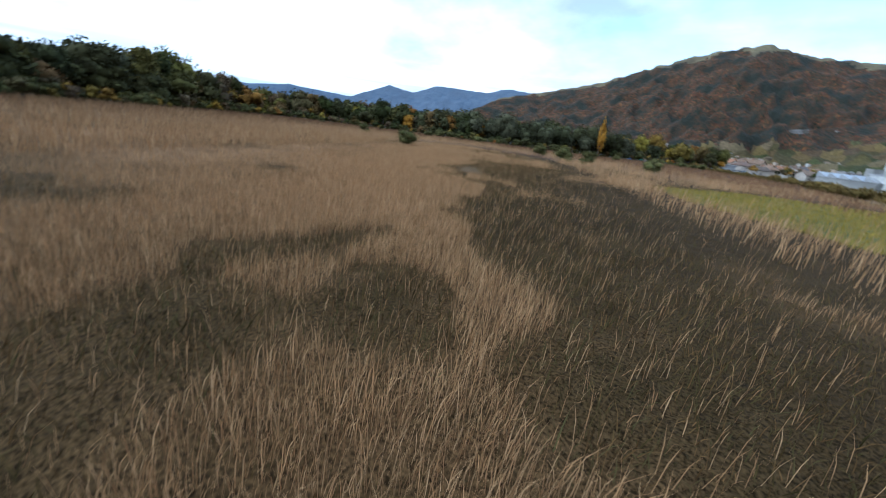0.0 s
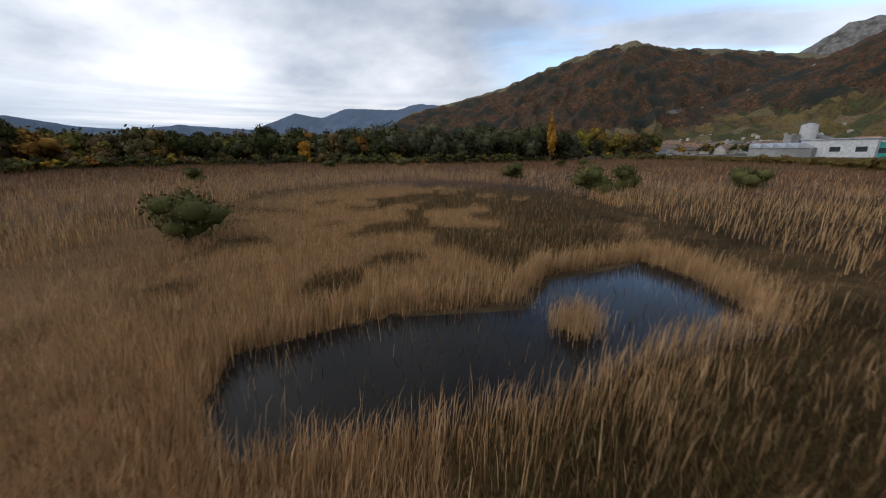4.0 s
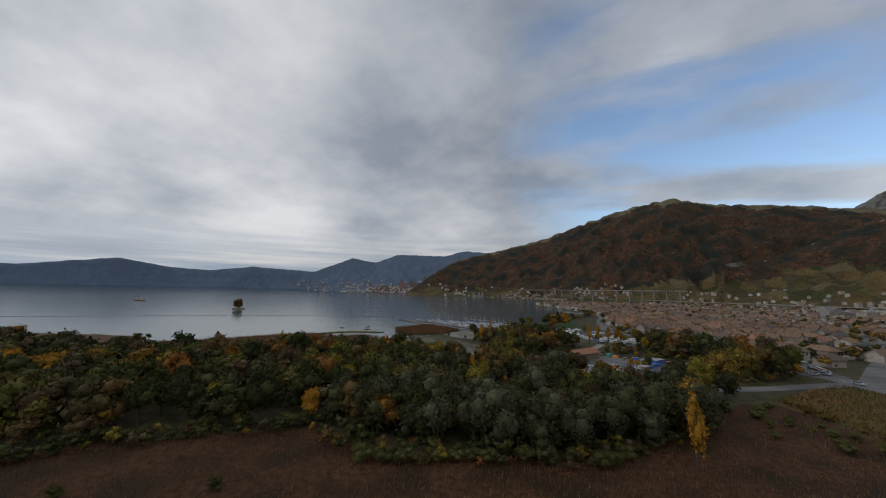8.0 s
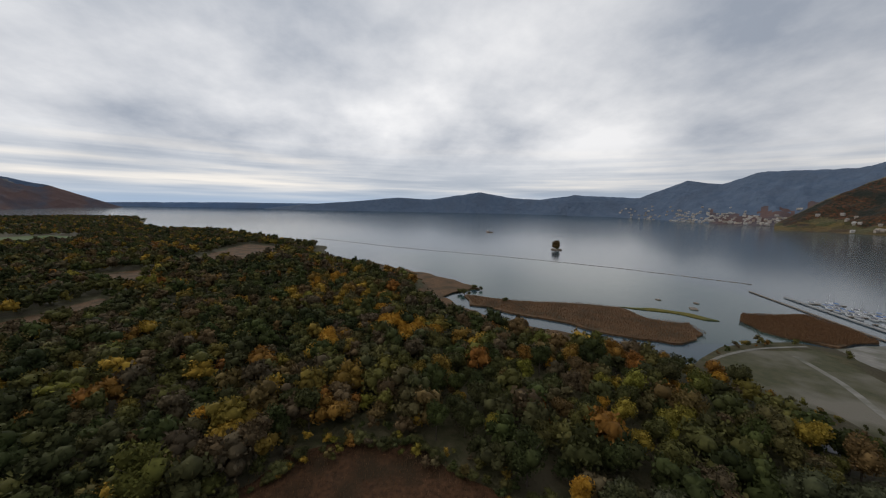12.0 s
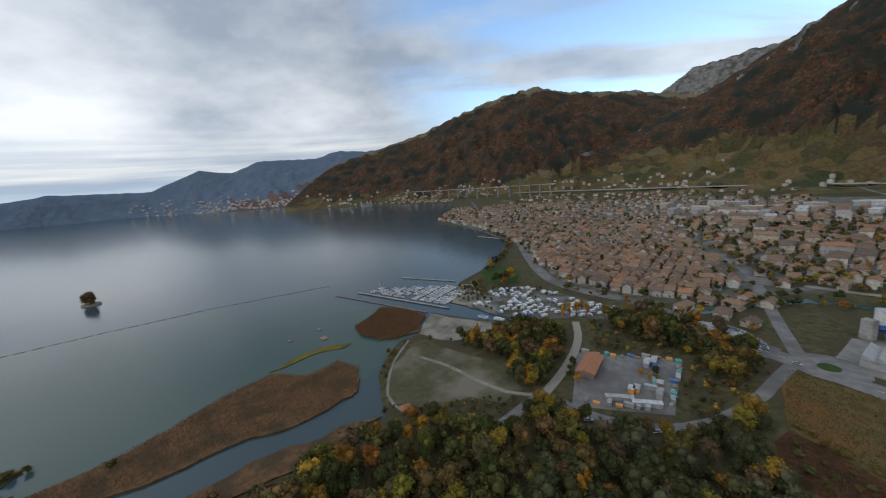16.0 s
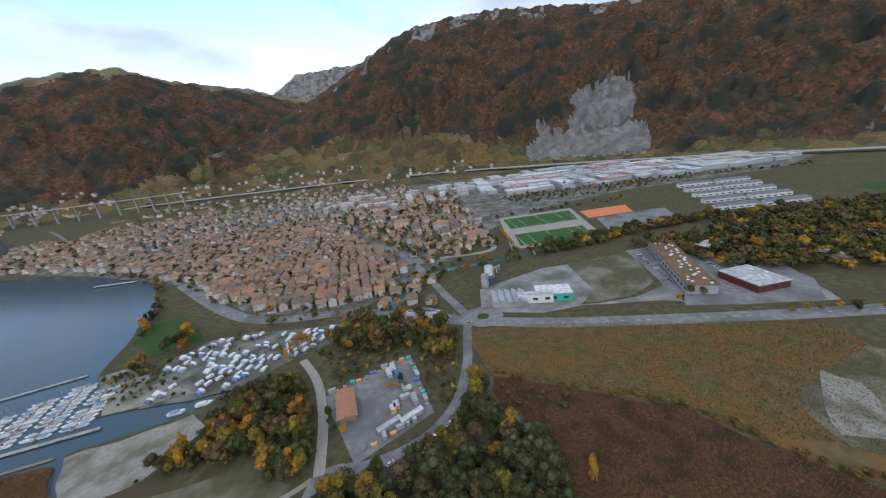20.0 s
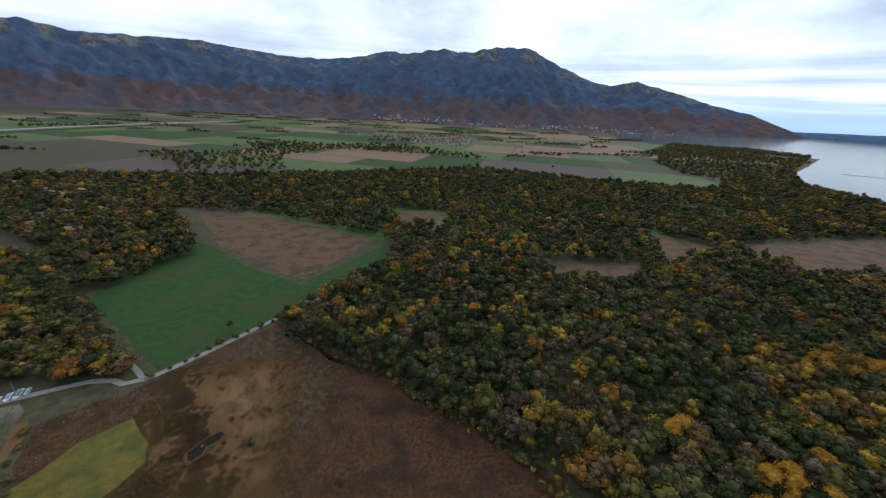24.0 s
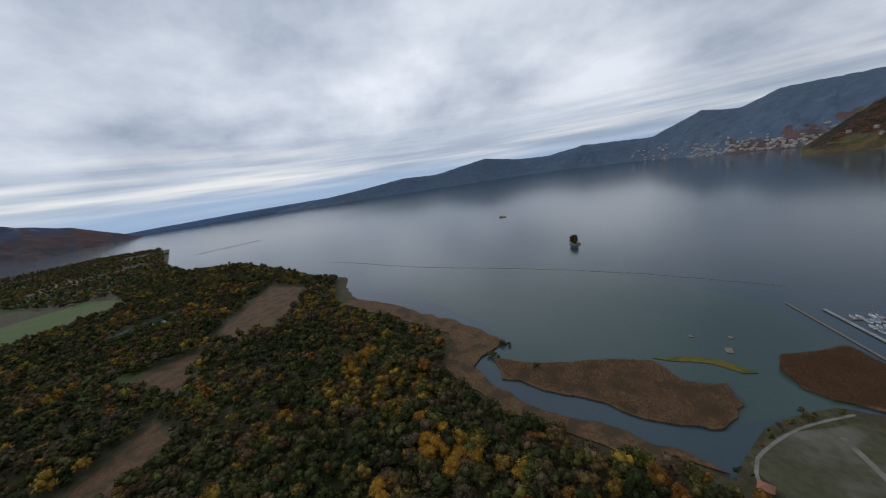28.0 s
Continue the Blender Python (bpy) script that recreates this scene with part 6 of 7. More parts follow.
# ---- large buildings along the road ----
def shed(name, corners, h, wall, roof, label, skylights=0, extra=None):
    """A flat-roofed hall on four corners, with parapet, glazed front and rooflights."""
    if (corners[1][0] - corners[0][0]) ** 2 + (corners[1][1] - corners[0][1]) ** 2 < (corners[2][0] - corners[1][0]) ** 2 + (corners[2][1] - corners[1][1]) ** 2:
        corners = corners[1:] + corners[:1]
    (ax, ay), (bx, by), (cx, cy), (dx, dy) = corners
    mx, my = (ax + bx + cx + dx) / 4, (ay + by + cy + dy) / 4
    u = Vector((bx - ax + cx - dx, by - ay + cy - dy)).normalized()
    turn = math.degrees(math.atan2(u.y, u.x))
    L = (math.hypot(bx - ax, by - ay) + math.hypot(cx - dx, cy - dy)) / 2
    W = abs(u.x * (cy - by + dy - ay) - u.y * (cx - bx + dx - ax)) / 2
    t = empty(name, pose(mx, my, 0, 0, 0, turn), label, "building")
    part("wall", boxes("wall", [(0, 0, h / 2 - 0.2, L, W, h)], M[wall]), t)
    part("roof", boxes("roof", [(0, 0, h + 0.05, L + 1.2, W + 1.2, 0.7)], M[roof], 0.1), t)
    sk = boxes("rooflight", [(0, 0, 0, 2.2, 2.2, 0.6)], M["white"], 0.1)
    r = random.Random(int(L * 10))
    for i in range(skylights):
        ob = part("rooflight", sk, t)
        ob.location = (-L / 2 + L * (i + 0.5) / skylights + r.uniform(-1, 1), r.uniform(-0.36, 0.36) * W, h + 0.6)
    wm = boxes("window", [(0, 0, 0, 4.2, 0.16, min(2.4, h * 0.4))], M["glass"])
    for i in range(max(2, int(L / 8))):
        for side in (-1, 1):
            ob = part("window", wm, t)
            ob.location = (-L / 2 + (i + 0.5) * L / max(2, int(L / 8)), side * (W / 2 + 0.04), h * 0.45)
    return t, L, W, turn


shed("furniture_store", [(190, -6), (212, -20), (318, 38), (298, 52)], 8.5, "steel", "rust", "long store with a mossy brown flat roof and white rooflights", 34)
shed("garage_building", [(213, -41), (243, -61), (270, -39), (252, -23)], 6.5, "darkred", "flatroof", "dark red clad building with a grey roof", 8)
shed("office_cube", [(290, -2), (311, -14), (326, -2), (306, 9)], 10, "darkred", "flatroof", "tall dark red block with a grey roof", 3)
shed("riding_hall", [(381, -133), (410, -172), (459, -157), (427, -114)], 6, "redtile", "steel", "low hall with a pale metal roof", 0)
shed("white_cube_house", [(417, -279), (440, -288), (454, -285), (426, -277)], 8, "white", "flatroof", "white cube-shaped modern house", 0)
shed("teal_works", [(140, 70), (122, 92), (136, 103), (154, 78)], 7.5, "teal", "flatroof", "works building with teal cladding below white walls", 4)
shed("bus_shelter_hall", [(31, 169), (47, 144), (56, 150), (41, 174)], 4.5, "steel", "flatroof", "small hall on the bus square", 0)
shed("store_roof", [(10, 170), (25, 154), (31, 159), (16, 176)], 4.0, "bluepaint", "steel", "low hall with a pale blue-grey roof", 0)
shed("trade_mall", [(306, -469), (244, -425), (316, -373), (371, -424)], 7, "white", "flatroof", "large store with a parking deck on its roof", 10)
shed("yellow_store", [(1159, 147), (1222, 61), (1206, 32), (1135, 112)], 9, "yellow", "flatroof", "warehouse with a yellow facade", 0)
shed("yellow_depot", [(1161, -492), (1272, -571), (1230, -595), (1145, -519)], 9, "yellow", "yellow", "depot with a bright yellow roof", 0)
shed("white_band_of_works", [(129, 80), (111, 104), (114, 107), (132, 83)], 9, "white", "flatroof", "white upper storey of the teal works", 0)


def sawtooth():
    t = empty("sawtooth_hall", pose(111, 114, 0, 0, 0, -50), "grey hall with a row of saw-tooth roofs", "building")
    part("wall", boxes("wall", [(0, 0, 2.3, 30, 22, 5)], M["concrete"]), t)
    me = make_mesh("roof_tooth", [(-3, -11.4, 4.8), (3, -11.4, 4.8), (3, 11.4, 4.8), (-3, 11.4, 4.8), (-2.6, -11.4, 7.6), (-2.6, 11.4, 7.6)],
                   [(0, 4, 5, 3), (4, 1, 2, 5), (0, 1, 4), (2, 3, 5), (3, 2, 1, 0)], M["steel"])
    for i in range(5):
        ob = part("roof_tooth", me, t)
        ob.location = (-12 + i * 6, 0, 0.02)


sawtooth()


def silo_works():
    """The concrete plant: silos on legs, a tower and a sloping conveyor."""
    t = empty("concrete_plant", pose(134, 152, 0, 0, 0, 20), "concrete plant with a white and blue silo on legs", "silo")

    def drum(name, x, y, z0, z1, r, mm, r2=None):
        V, F = [], []
        for z, rr in ((z0, r), (z1, r2 or r)):
            V += [(x + rr * math.cos(i * math.pi / 10), y + rr * math.sin(i * math.pi / 10), z) for i in range(20)]
        F = [(i, (i + 1) % 20, 20 + (i + 1) % 20, 20 + i) for i in range(20)] + [tuple(range(20, 40)), tuple(reversed(range(20)))]
        part(name, make_mesh(name, V, F, mm), t)

    drum("silo", 0, 0, 10, 19, 4.2, M["white"])
    drum("silo_band", 0, 0, 7, 10, 4.3, M["bluepaint"])
    drum("silo_cone", 0, 0, 4.5, 7, 1.2, M["bluepaint"], 4.2)
    drum("silo_cap", 0, 0, 19, 20, 4.4, M["steel"], 1.0)
    for i in range(6):
        a = i * math.pi / 3
        part("leg", boxes("leg", [(3.6 * math.cos(a), 3.6 * math.sin(a), 3.6, 0.5, 0.5, 7.4)], M["bluepaint"]), t)
    part("tower", boxes("tower", [(-8, 2, 6.5, 5, 6, 13.4)], M["concrete"]), t)
    part("conveyor", make_mesh("conveyor", [(4, -1, 12), (4, 1, 12), (40, 1, 3), (40, -1, 3), (4, -1, 14), (4, 1, 14), (40, 1, 5), (40, -1, 5)],
                               [(0, 3, 2, 1), (4, 5, 6, 7), (0, 1, 5, 4), (1, 2, 6, 5), (2, 3, 7, 6), (3, 0, 4, 7)], M["steel"]), t)
    for x in (16, 28, 38):
        part("trestle", boxes("trestle", [(x, 0, (14.2 - x * 0.25) / 2 - 0.8, 0.5, 1.6, 14.0 - x * 0.25 - 1.4)], M["steel"]), t)


silo_works()


def viaduct():
    """The motorway viaduct above the shore: deck and tall piers."""
    t = empty("viaduct", Matrix.Identity(4), "long pale concrete motorway viaduct on tall piers", "viaduct")
    P = [Vector((-689, 2219, 0)), Vector((-446, 2026, 0)), Vector((-218, 1829, 0)), Vector((0, 1677, 0)), Vector((174, 1576, 0))]
    for a, b in zip(P[:-1], P[1:]):
        d = b - a
        ang = math.degrees(math.atan2(d.y, d.x))
        m = (a + b) / 2
        part("deck", boxes("deck", [(m.x, m.y, 52, d.length + 1, 14, 3.0, ang)], M["concrete"]), t)
        for i in range(4):
            p = a.lerp(b, (i + 0.5) / 4)
            part("pier", boxes("pier", [(p.x, p.y, 25, 3.4, 9, 51, ang)], M["concrete"]), t)


viaduct()


def road_buildings():
    for x, y, w, d, h, turn, wall, roof, lab in ((385, -160, 52, 24, 7, 138, "darkred", "flatroof", "red-walled sports hall with a pale roof"), (455, -300, 30, 18, 11, 138, "white", "flatroof", "small white office block beside the road"),
                                                 (515, -362, 72, 34, 6, 138, "steel", "flatroof", "low grey warehouse beside the road"), (635, -500, 66, 28, 8, 128, "white", "flatroof", "white showroom beside the road"),
                                                 (440, -470, 96, 62, 8, 122, "concrete", "yardpale", "grey shopping centre with a parking deck"), (470, -545, 60, 22, 14, 100, "glass", "steel", "dark glass office wing of the shopping centre"),
                                                 (330, -92, 24, 12, 6, 50, "wall", "roof", "villa behind hedges beside the road"), (352, -104, 14, 10, 6, 40, "wall", "roof", "small house behind hedges beside the road")):
        t = empty("building", pose(x, y, 0, 0, 0, turn), lab, "building")
        part("wall", boxes("wall", [(0, 0, h / 2, w, d, h)], M[wall], 0.15), t)
        part("roof", boxes("roof", [(0, 0, h + 0.2, w + 1.2, d + 1.2, 0.5)], M[roof], 0.1), t)
        band = boxes("window", [(0, 0, 0, w * 0.86, 0.2, 1.5)], M["glass"])
        for k in range(max(1, int(h / 3.4))):
            for sd in (-1, 1):
                part("window", band, t).location = (0, sd * (d / 2 + 0.05), 2.0 + 3.2 * k)
        pl = boxes("roof_plant", [(0, 0, 0, 3.0, 2.4, 1.6)], M["steel"], 0.1)
        for k in range(2):
            part("roof_plant", pl, t).location = (w * (0.28 - 0.5 * k), d * 0.12, h + 1.2)


road_buildings()


# ---- lake: island, barge, booms, harbour ----
def island():
    x, y = -664, 297
    t = empty("island", pose(x, y, 0), "tiny walled island carrying one big brown tree", "island")
    n = 18
    V = [(13 * math.cos(i * 2 * math.pi / n), 10 * math.sin(i * 2 * math.pi / n), -1) for i in range(n)] + [(12 * math.cos(i * 2 * math.pi / n), 9 * math.sin(i * 2 * math.pi / n), 1.6) for i in range(n)]
    part("wall", make_mesh("wall", V, [(i, (i + 1) % n, n + (i + 1) % n, n + i) for i in range(n)] + [tuple(range(n, 2 * n))], M["timber"]), t)
    big = tree_kind("tree", 95, 19, 9.5, 1500, 0.8, M["islandleaf"], "broad brown tree filling the tiny island", "tree", base=0.03, cores=16, taper=0.45, limbs=5)
    big.matrix_basis = pose(x, y, 1.3)
    plant(kinds_bush[1], x + 6, y - 3, 1.8, 1.5, label="dark bush on the tiny walled island")


island()


def barge():
    t = empty("work_barge", pose(-1209, 365, -0.6, 0, 0, 30), "small work barge with a crane out on the lake", "barge")
    V = [(-12, -4, 0), (10, -4, 0), (14, 0, 0.4), (10, 4, 0), (-12, 4, 0), (-12.5, -4.4, 2.2), (10.5, -4.4, 2.2), (15.5, 0, 2.8), (10.5, 4.4, 2.2), (-12.5, 4.4, 2.2)]
    part("hull", make_mesh("hull", V, [(0, 1, 6, 5), (1, 2, 7, 6), (2, 3, 8, 7), (3, 4, 9, 8), (4, 0, 5, 9), (5, 6, 7, 8, 9), (4, 3, 2, 1, 0)], M["boatwood"]), t)
    part("cabin", boxes("cabin", [(-7, 0, 4.2, 6, 5, 4)], M["white"], 0.2), t)
    part("jib", boxes("jib", [(2, 0, 8, 0.8, 0.8, 13)], M["steel"]), t)


barge()


def boom(pts, label):
    """A floating boom: a chain of short logs on the water."""
    root = empty("floating_boom", Matrix.Identity(4), label, "boom")
    log = boxes("log", [(0, 0, 0, 9.0, 0.9, 0.6)], M["timber"], 0.15)
    pts = wiggle(pts, 11.0, 1.5, closed=False, limit=9000)
    for a, b in zip(pts[:-1], pts[1:]):
        ob = part("log", log, root)
        ob.matrix_basis = Matrix.Translation(((a[0] + b[0]) / 2, (a[1] + b[1]) / 2, -0.35)) @ Matrix.Rotation(math.atan2(b[1] - a[1], b[0] - a[0]), 4, "Z")


boom([(-328, 331), (-377, 302), (-450, 258), (-526, 196), (-597, 131), (-667, 59), (-738, -10), (-809, -65), (-889, -126), (-978, -200)], "long floating timber boom curving across the lake")


def pier(name, a, b, w, z, mm, label, posts=True):
    t = empty(name, Matrix.Identity(4), label, "jetty")
    d = Vector(b) - Vector(a)
    ang = math.degrees(math.atan2(d.y, d.x))
    part("deck", boxes("deck", [((a[0] + b[0]) / 2, (a[1] + b[1]) / 2, z, d.length, w, 0.5, ang)], M[mm]), t)
    if posts:
        n = max(2, int(d.length / 9))
        me = boxes("post", [(0, 0, 0, 0.4, 0.4, 3.2)], M["timber"])
        for i in range(n + 1):
            p = Vector(a).lerp(Vector(b), i / n)
            ob = part("post", me, t)
            ob.location = (p.x, p.y, z - 1.0)


pier("harbour_mole", (-276, 295), (-157, 233), 2.6, 0.4, "concrete", "straight pale concrete harbour mole")
pier("breakwater", (-301, 288), (-177, 224), 1.6, 0.1, "timber", "low timber breakwater beside the reeds")
pier("jetty", (-234, 351), (-160, 323), 2.2, 0.4, "concrete", "pale concrete jetty in the harbour")
pier("jetty", (-144, 628), (-101, 590), 5.0, 0.8, "concrete", "pale landing pier at the town quay")
pier("mole", (-1764, -842), (-1946, -628), 6.0, 0.8, "concrete", "long mole far along the shore", False)
pier("bathing_raft", (-263, 176), (-257, 171), 5.0, -0.1, "timber", "square wooden bathing raft floating offshore", False)
pier("bathing_raft", (-292, 170), (-288, 169), 3.0, -0.1, "timber", "small wooden raft floating in the shallows", False)
pier("bathing_raft", (-276, 193), (-272, 191), 3.0, -0.1, "timber", "small wooden raft floating in the shallows", False)


def boat_kind(L, cabin, label):
    t = empty("boat", Matrix.Translation((0, 0, -500)), label, "boat")
    w = L * 0.16
    V = [(-L / 2, -w * 0.8, -0.3), (L * 0.25, -w * 0.8, -0.3), (L * 0.42, 0, -0.2), (L * 0.25, w * 0.8, -0.3), (-L / 2, w * 0.8, -0.3),
         (-L / 2, -w, 0.8), (L * 0.25, -w, 0.85), (L / 2, 0, 1.1), (L * 0.25, w, 0.85), (-L / 2, w, 0.8)]
    part("hull", make_mesh("hull", V, [(0, 1, 6, 5), (1, 2, 7, 6), (2, 3, 8, 7), (3, 4, 9, 8), (4, 0, 5, 9), (5, 6, 7, 8, 9), (4, 3, 2, 1, 0)], M["white"]), t)
    part("cover", boxes("cover", [(-L * 0.12, 0, 1.1, L * 0.52, w * 1.5, 0.7)], M["canopy"], 0.2), t)
    if cabin:
        part("mast", boxes("mast", [(L * 0.08, 0, 4.8, 0.14, 0.14, 9)], M["steel"]), t)
    return t


BOATS = [boat_kind(7, False, "white motor boat under a cover moored in the harbour"), boat_kind(8.5, True, "white sailing boat with a bare mast moored in the harbour"), boat_kind(6, False, "small covered boat moored in the harbour")]
PROTO += BOATS
u = (Vector((-157, 233)) - Vector((-276, 295))).normalized()
v_ = Vector((-u.y, u.x)) * -1
if v_.y < 0:
    v_ = -v_
for row in range(6):
    for i in range(14):
        base = Vector((-264, 293)) + u * (10 + row * 19) + v_ * (5 + i * 4.3)
        if i > 4 + row * 2 or base.x > -150 or not (base.x + base.y * 0.33) < -25:
            continue
        for sd in (-1, 1):
            if rng.random() < 0.85:
                p = base + u * sd * 4.8
                ang = math.degrees(math.atan2(u.y, u.x)) + (0 if sd > 0 else 180)
                tagged(copy_thing(rng.choice(BOATS), pose(p.x, p.y, -0.3, 0, 0, ang + rng.uniform(-4, 4))), group="boats in the harbour")
    pier("pontoon", tuple(Vector((-264, 293)) + u * (10 + row * 19) + v_ * 2), tuple(Vector((-264, 293)) + u * (10 + row * 19) + v_ * (9 + min(13, 4 + row * 2) * 4.3)), 1.6, 0.0, "timber", "narrow pontoon between moored boats", False)
for x, y in ((-122, 207), (-108, 201)):
    tagged(copy_thing(BOATS[0], pose(x, y, -0.2, 0, 0, -30) @ Matrix.Diagonal((1.5, 1.5, 1.5, 1))), group="boats in the canal")
for i in range(26):
    p = Vector((93, -199)).lerp(Vector((169, -164)), i / 25)
    tagged(copy_thing(rng.choice(BOATS), pose(p.x, p.y, 0.35, 0, 0, 110 + rng.uniform(-8, 8))), label="boat under a cover parked on waste ground", group="boats laid up on land")


# ---- camping ground, cars ----
def caravan():
    t = empty("caravan", Matrix.Translation((0, 0, -500)), "white caravan on the camping ground", "caravan")
    part("body", boxes("body", [(0, 0, 1.6, 6.2, 2.4, 2.3)], M["white"], 0.35), t)
    part("awning", make_mesh("awning", [(-2.8, 1.2, 2.4), (2.8, 1.2, 2.4), (2.8, 3.6, 1.9), (-2.8, 3.6, 1.9), (-2.8, 1.2, 0), (2.8, 1.2, 0), (2.8, 3.6, 0), (-2.8, 3.6, 0)],
                              [(0, 1, 2, 3), (2, 1, 5, 6), (0, 3, 7, 4), (3, 2, 6, 7)], M["canopy"]), t)
    for x in (-0.5, 0.5):
        part("wheel", boxes("wheel", [(x, -1.15, 0.32, 0.6, 0.2, 0.6)], M["tyre"], 0.1), t)
    part("window", boxes("window", [(0.6, -1.22, 1.9, 1.6, 0.06, 0.7)], M["glass"]), t)
    return t


def car():
    t = empty("car", Matrix.Translation((0, 0, -500)), "parked car with dark windows", "car")
    part("body", boxes("body", [(0, 0, 0.68, 4.3, 1.75, 0.75)], M["carpaint"], 0.18), t)
    part("cabin", make_mesh("cabin", [(-1.7, -0.8, 1.0), (1.1, -0.8, 1.0), (1.1, 0.8, 1.0), (-1.7, 0.8, 1.0), (-1.3, -0.65, 1.5), (0.4, -0.65, 1.5), (0.4, 0.65, 1.5), (-1.3, 0.65, 1.5)],
                              [(0, 1, 5, 4), (1, 2, 6, 5), (2, 3, 7, 6), (3, 0, 4, 7), (4, 5, 6, 7)], M["glass"]), t)
    part("roof", boxes("roof", [(-0.45, 0, 1.52, 1.7, 1.3, 0.08)], M["carpaint"]), t)
    me = boxes("wheel", [(0, -0.82, 0, 0.62, 0.2, 0.62), (0, 0.82, 0, 0.62, 0.2, 0.62)], M["tyre"], 0.15)
    for x in (-1.35, 1.35):
        ob = part("wheel", me, t)
        ob.location = (x, 0, 0.31)
    return t


CARAVAN, CAR = caravan(), car()
PROTO += [CARAVAN, CAR]
CAMP = [(-134, 236), (-112, 282), (-80, 286), (-56, 270), (-30, 236), (2, 208), (14, 190), (-8, 196), (-57, 203), (-87, 203), (-112, 218)]
for x, y in scatter(CAMP, 7.4, 0.2, 21):
    if noise.noise((x * 0.05, y * 0.05, 6.0)) > -0.22 and rng.random() < 0.72:
        tagged(copy_thing(CARAVAN, pose(x, y, 0.1, 0, 0, 25 + rng.choice((0, 90)) + rng.uniform(-10, 10)) @ Matrix.Diagonal((0.82, 0.82, 0.9, 1))), group="caravans on the camping ground")
    elif rng.random() < 0.5:
        plant(rng.choice(kinds_round + kinds_bush), x, y, rng.uniform(0.25, 0.5), group="trees on the camping ground")


def park(x, y, turn, z=0.2, label="", group="parked cars"):
    tagged(copy_thing(CAR, pose(x, y, z, 0, 0, turn)), label=label, group=group)


for i in range(11):
    p = Vector((-72, 74)).lerp(Vector((-14, 64)), i / 10)
    if i not in (3, 7):
        park(p.x, p.y - 1.5 - 4 * math.sin(i * 0.3), -8 + i * 3)
for i in range(22):
    park(41 + 22 * math.cos(-0.6 + i * 0.10), 154 + 26 * math.sin(-0.6 + i * 0.10), math.degrees(-0.6 + i * 0.1), 0.2)
for i in range(15):
    park(14 + i * 2.9, 193 - i * 4.0, 35)
for i in range(18):
    park(247 + i * 3.4, -30 + i * 2.7, -52)
    if i % 3:
        park(213 + i * 3.6, 9 + i * 2.7, -52)
for i in range(12):
    q = main_line[6 + i * 4 if 6 + i * 4 < len(main_line) - 1 else 6 + i]
    q2 = main_line[min(len(main_line) - 1, (6 + i * 4 if 6 + i * 4 < len(main_line) - 1 else 6 + i) + 1)]
    d = (q2 - q).normalized()
    s = -2.6 if i % 2 else 2.6
    park(q.x - d.y * s, q.y + d.x * s, math.degrees(math.atan2(d.y, d.x)), 0.22, "car on the main road", "cars on the road")
for i in range(60):
    park(rng.uniform(-42, 42) * 0.9 + 500 + 0, -500 + rng.uniform(-45, 45), 30 + rng.choice((0, 90)), 0.15)
for i in range(22):
    a, b = rng.random(), rng.random()
    park(307 + 40 * a - 20 * b, -406 - 60 * a - 40 * b, 35, 0.15)


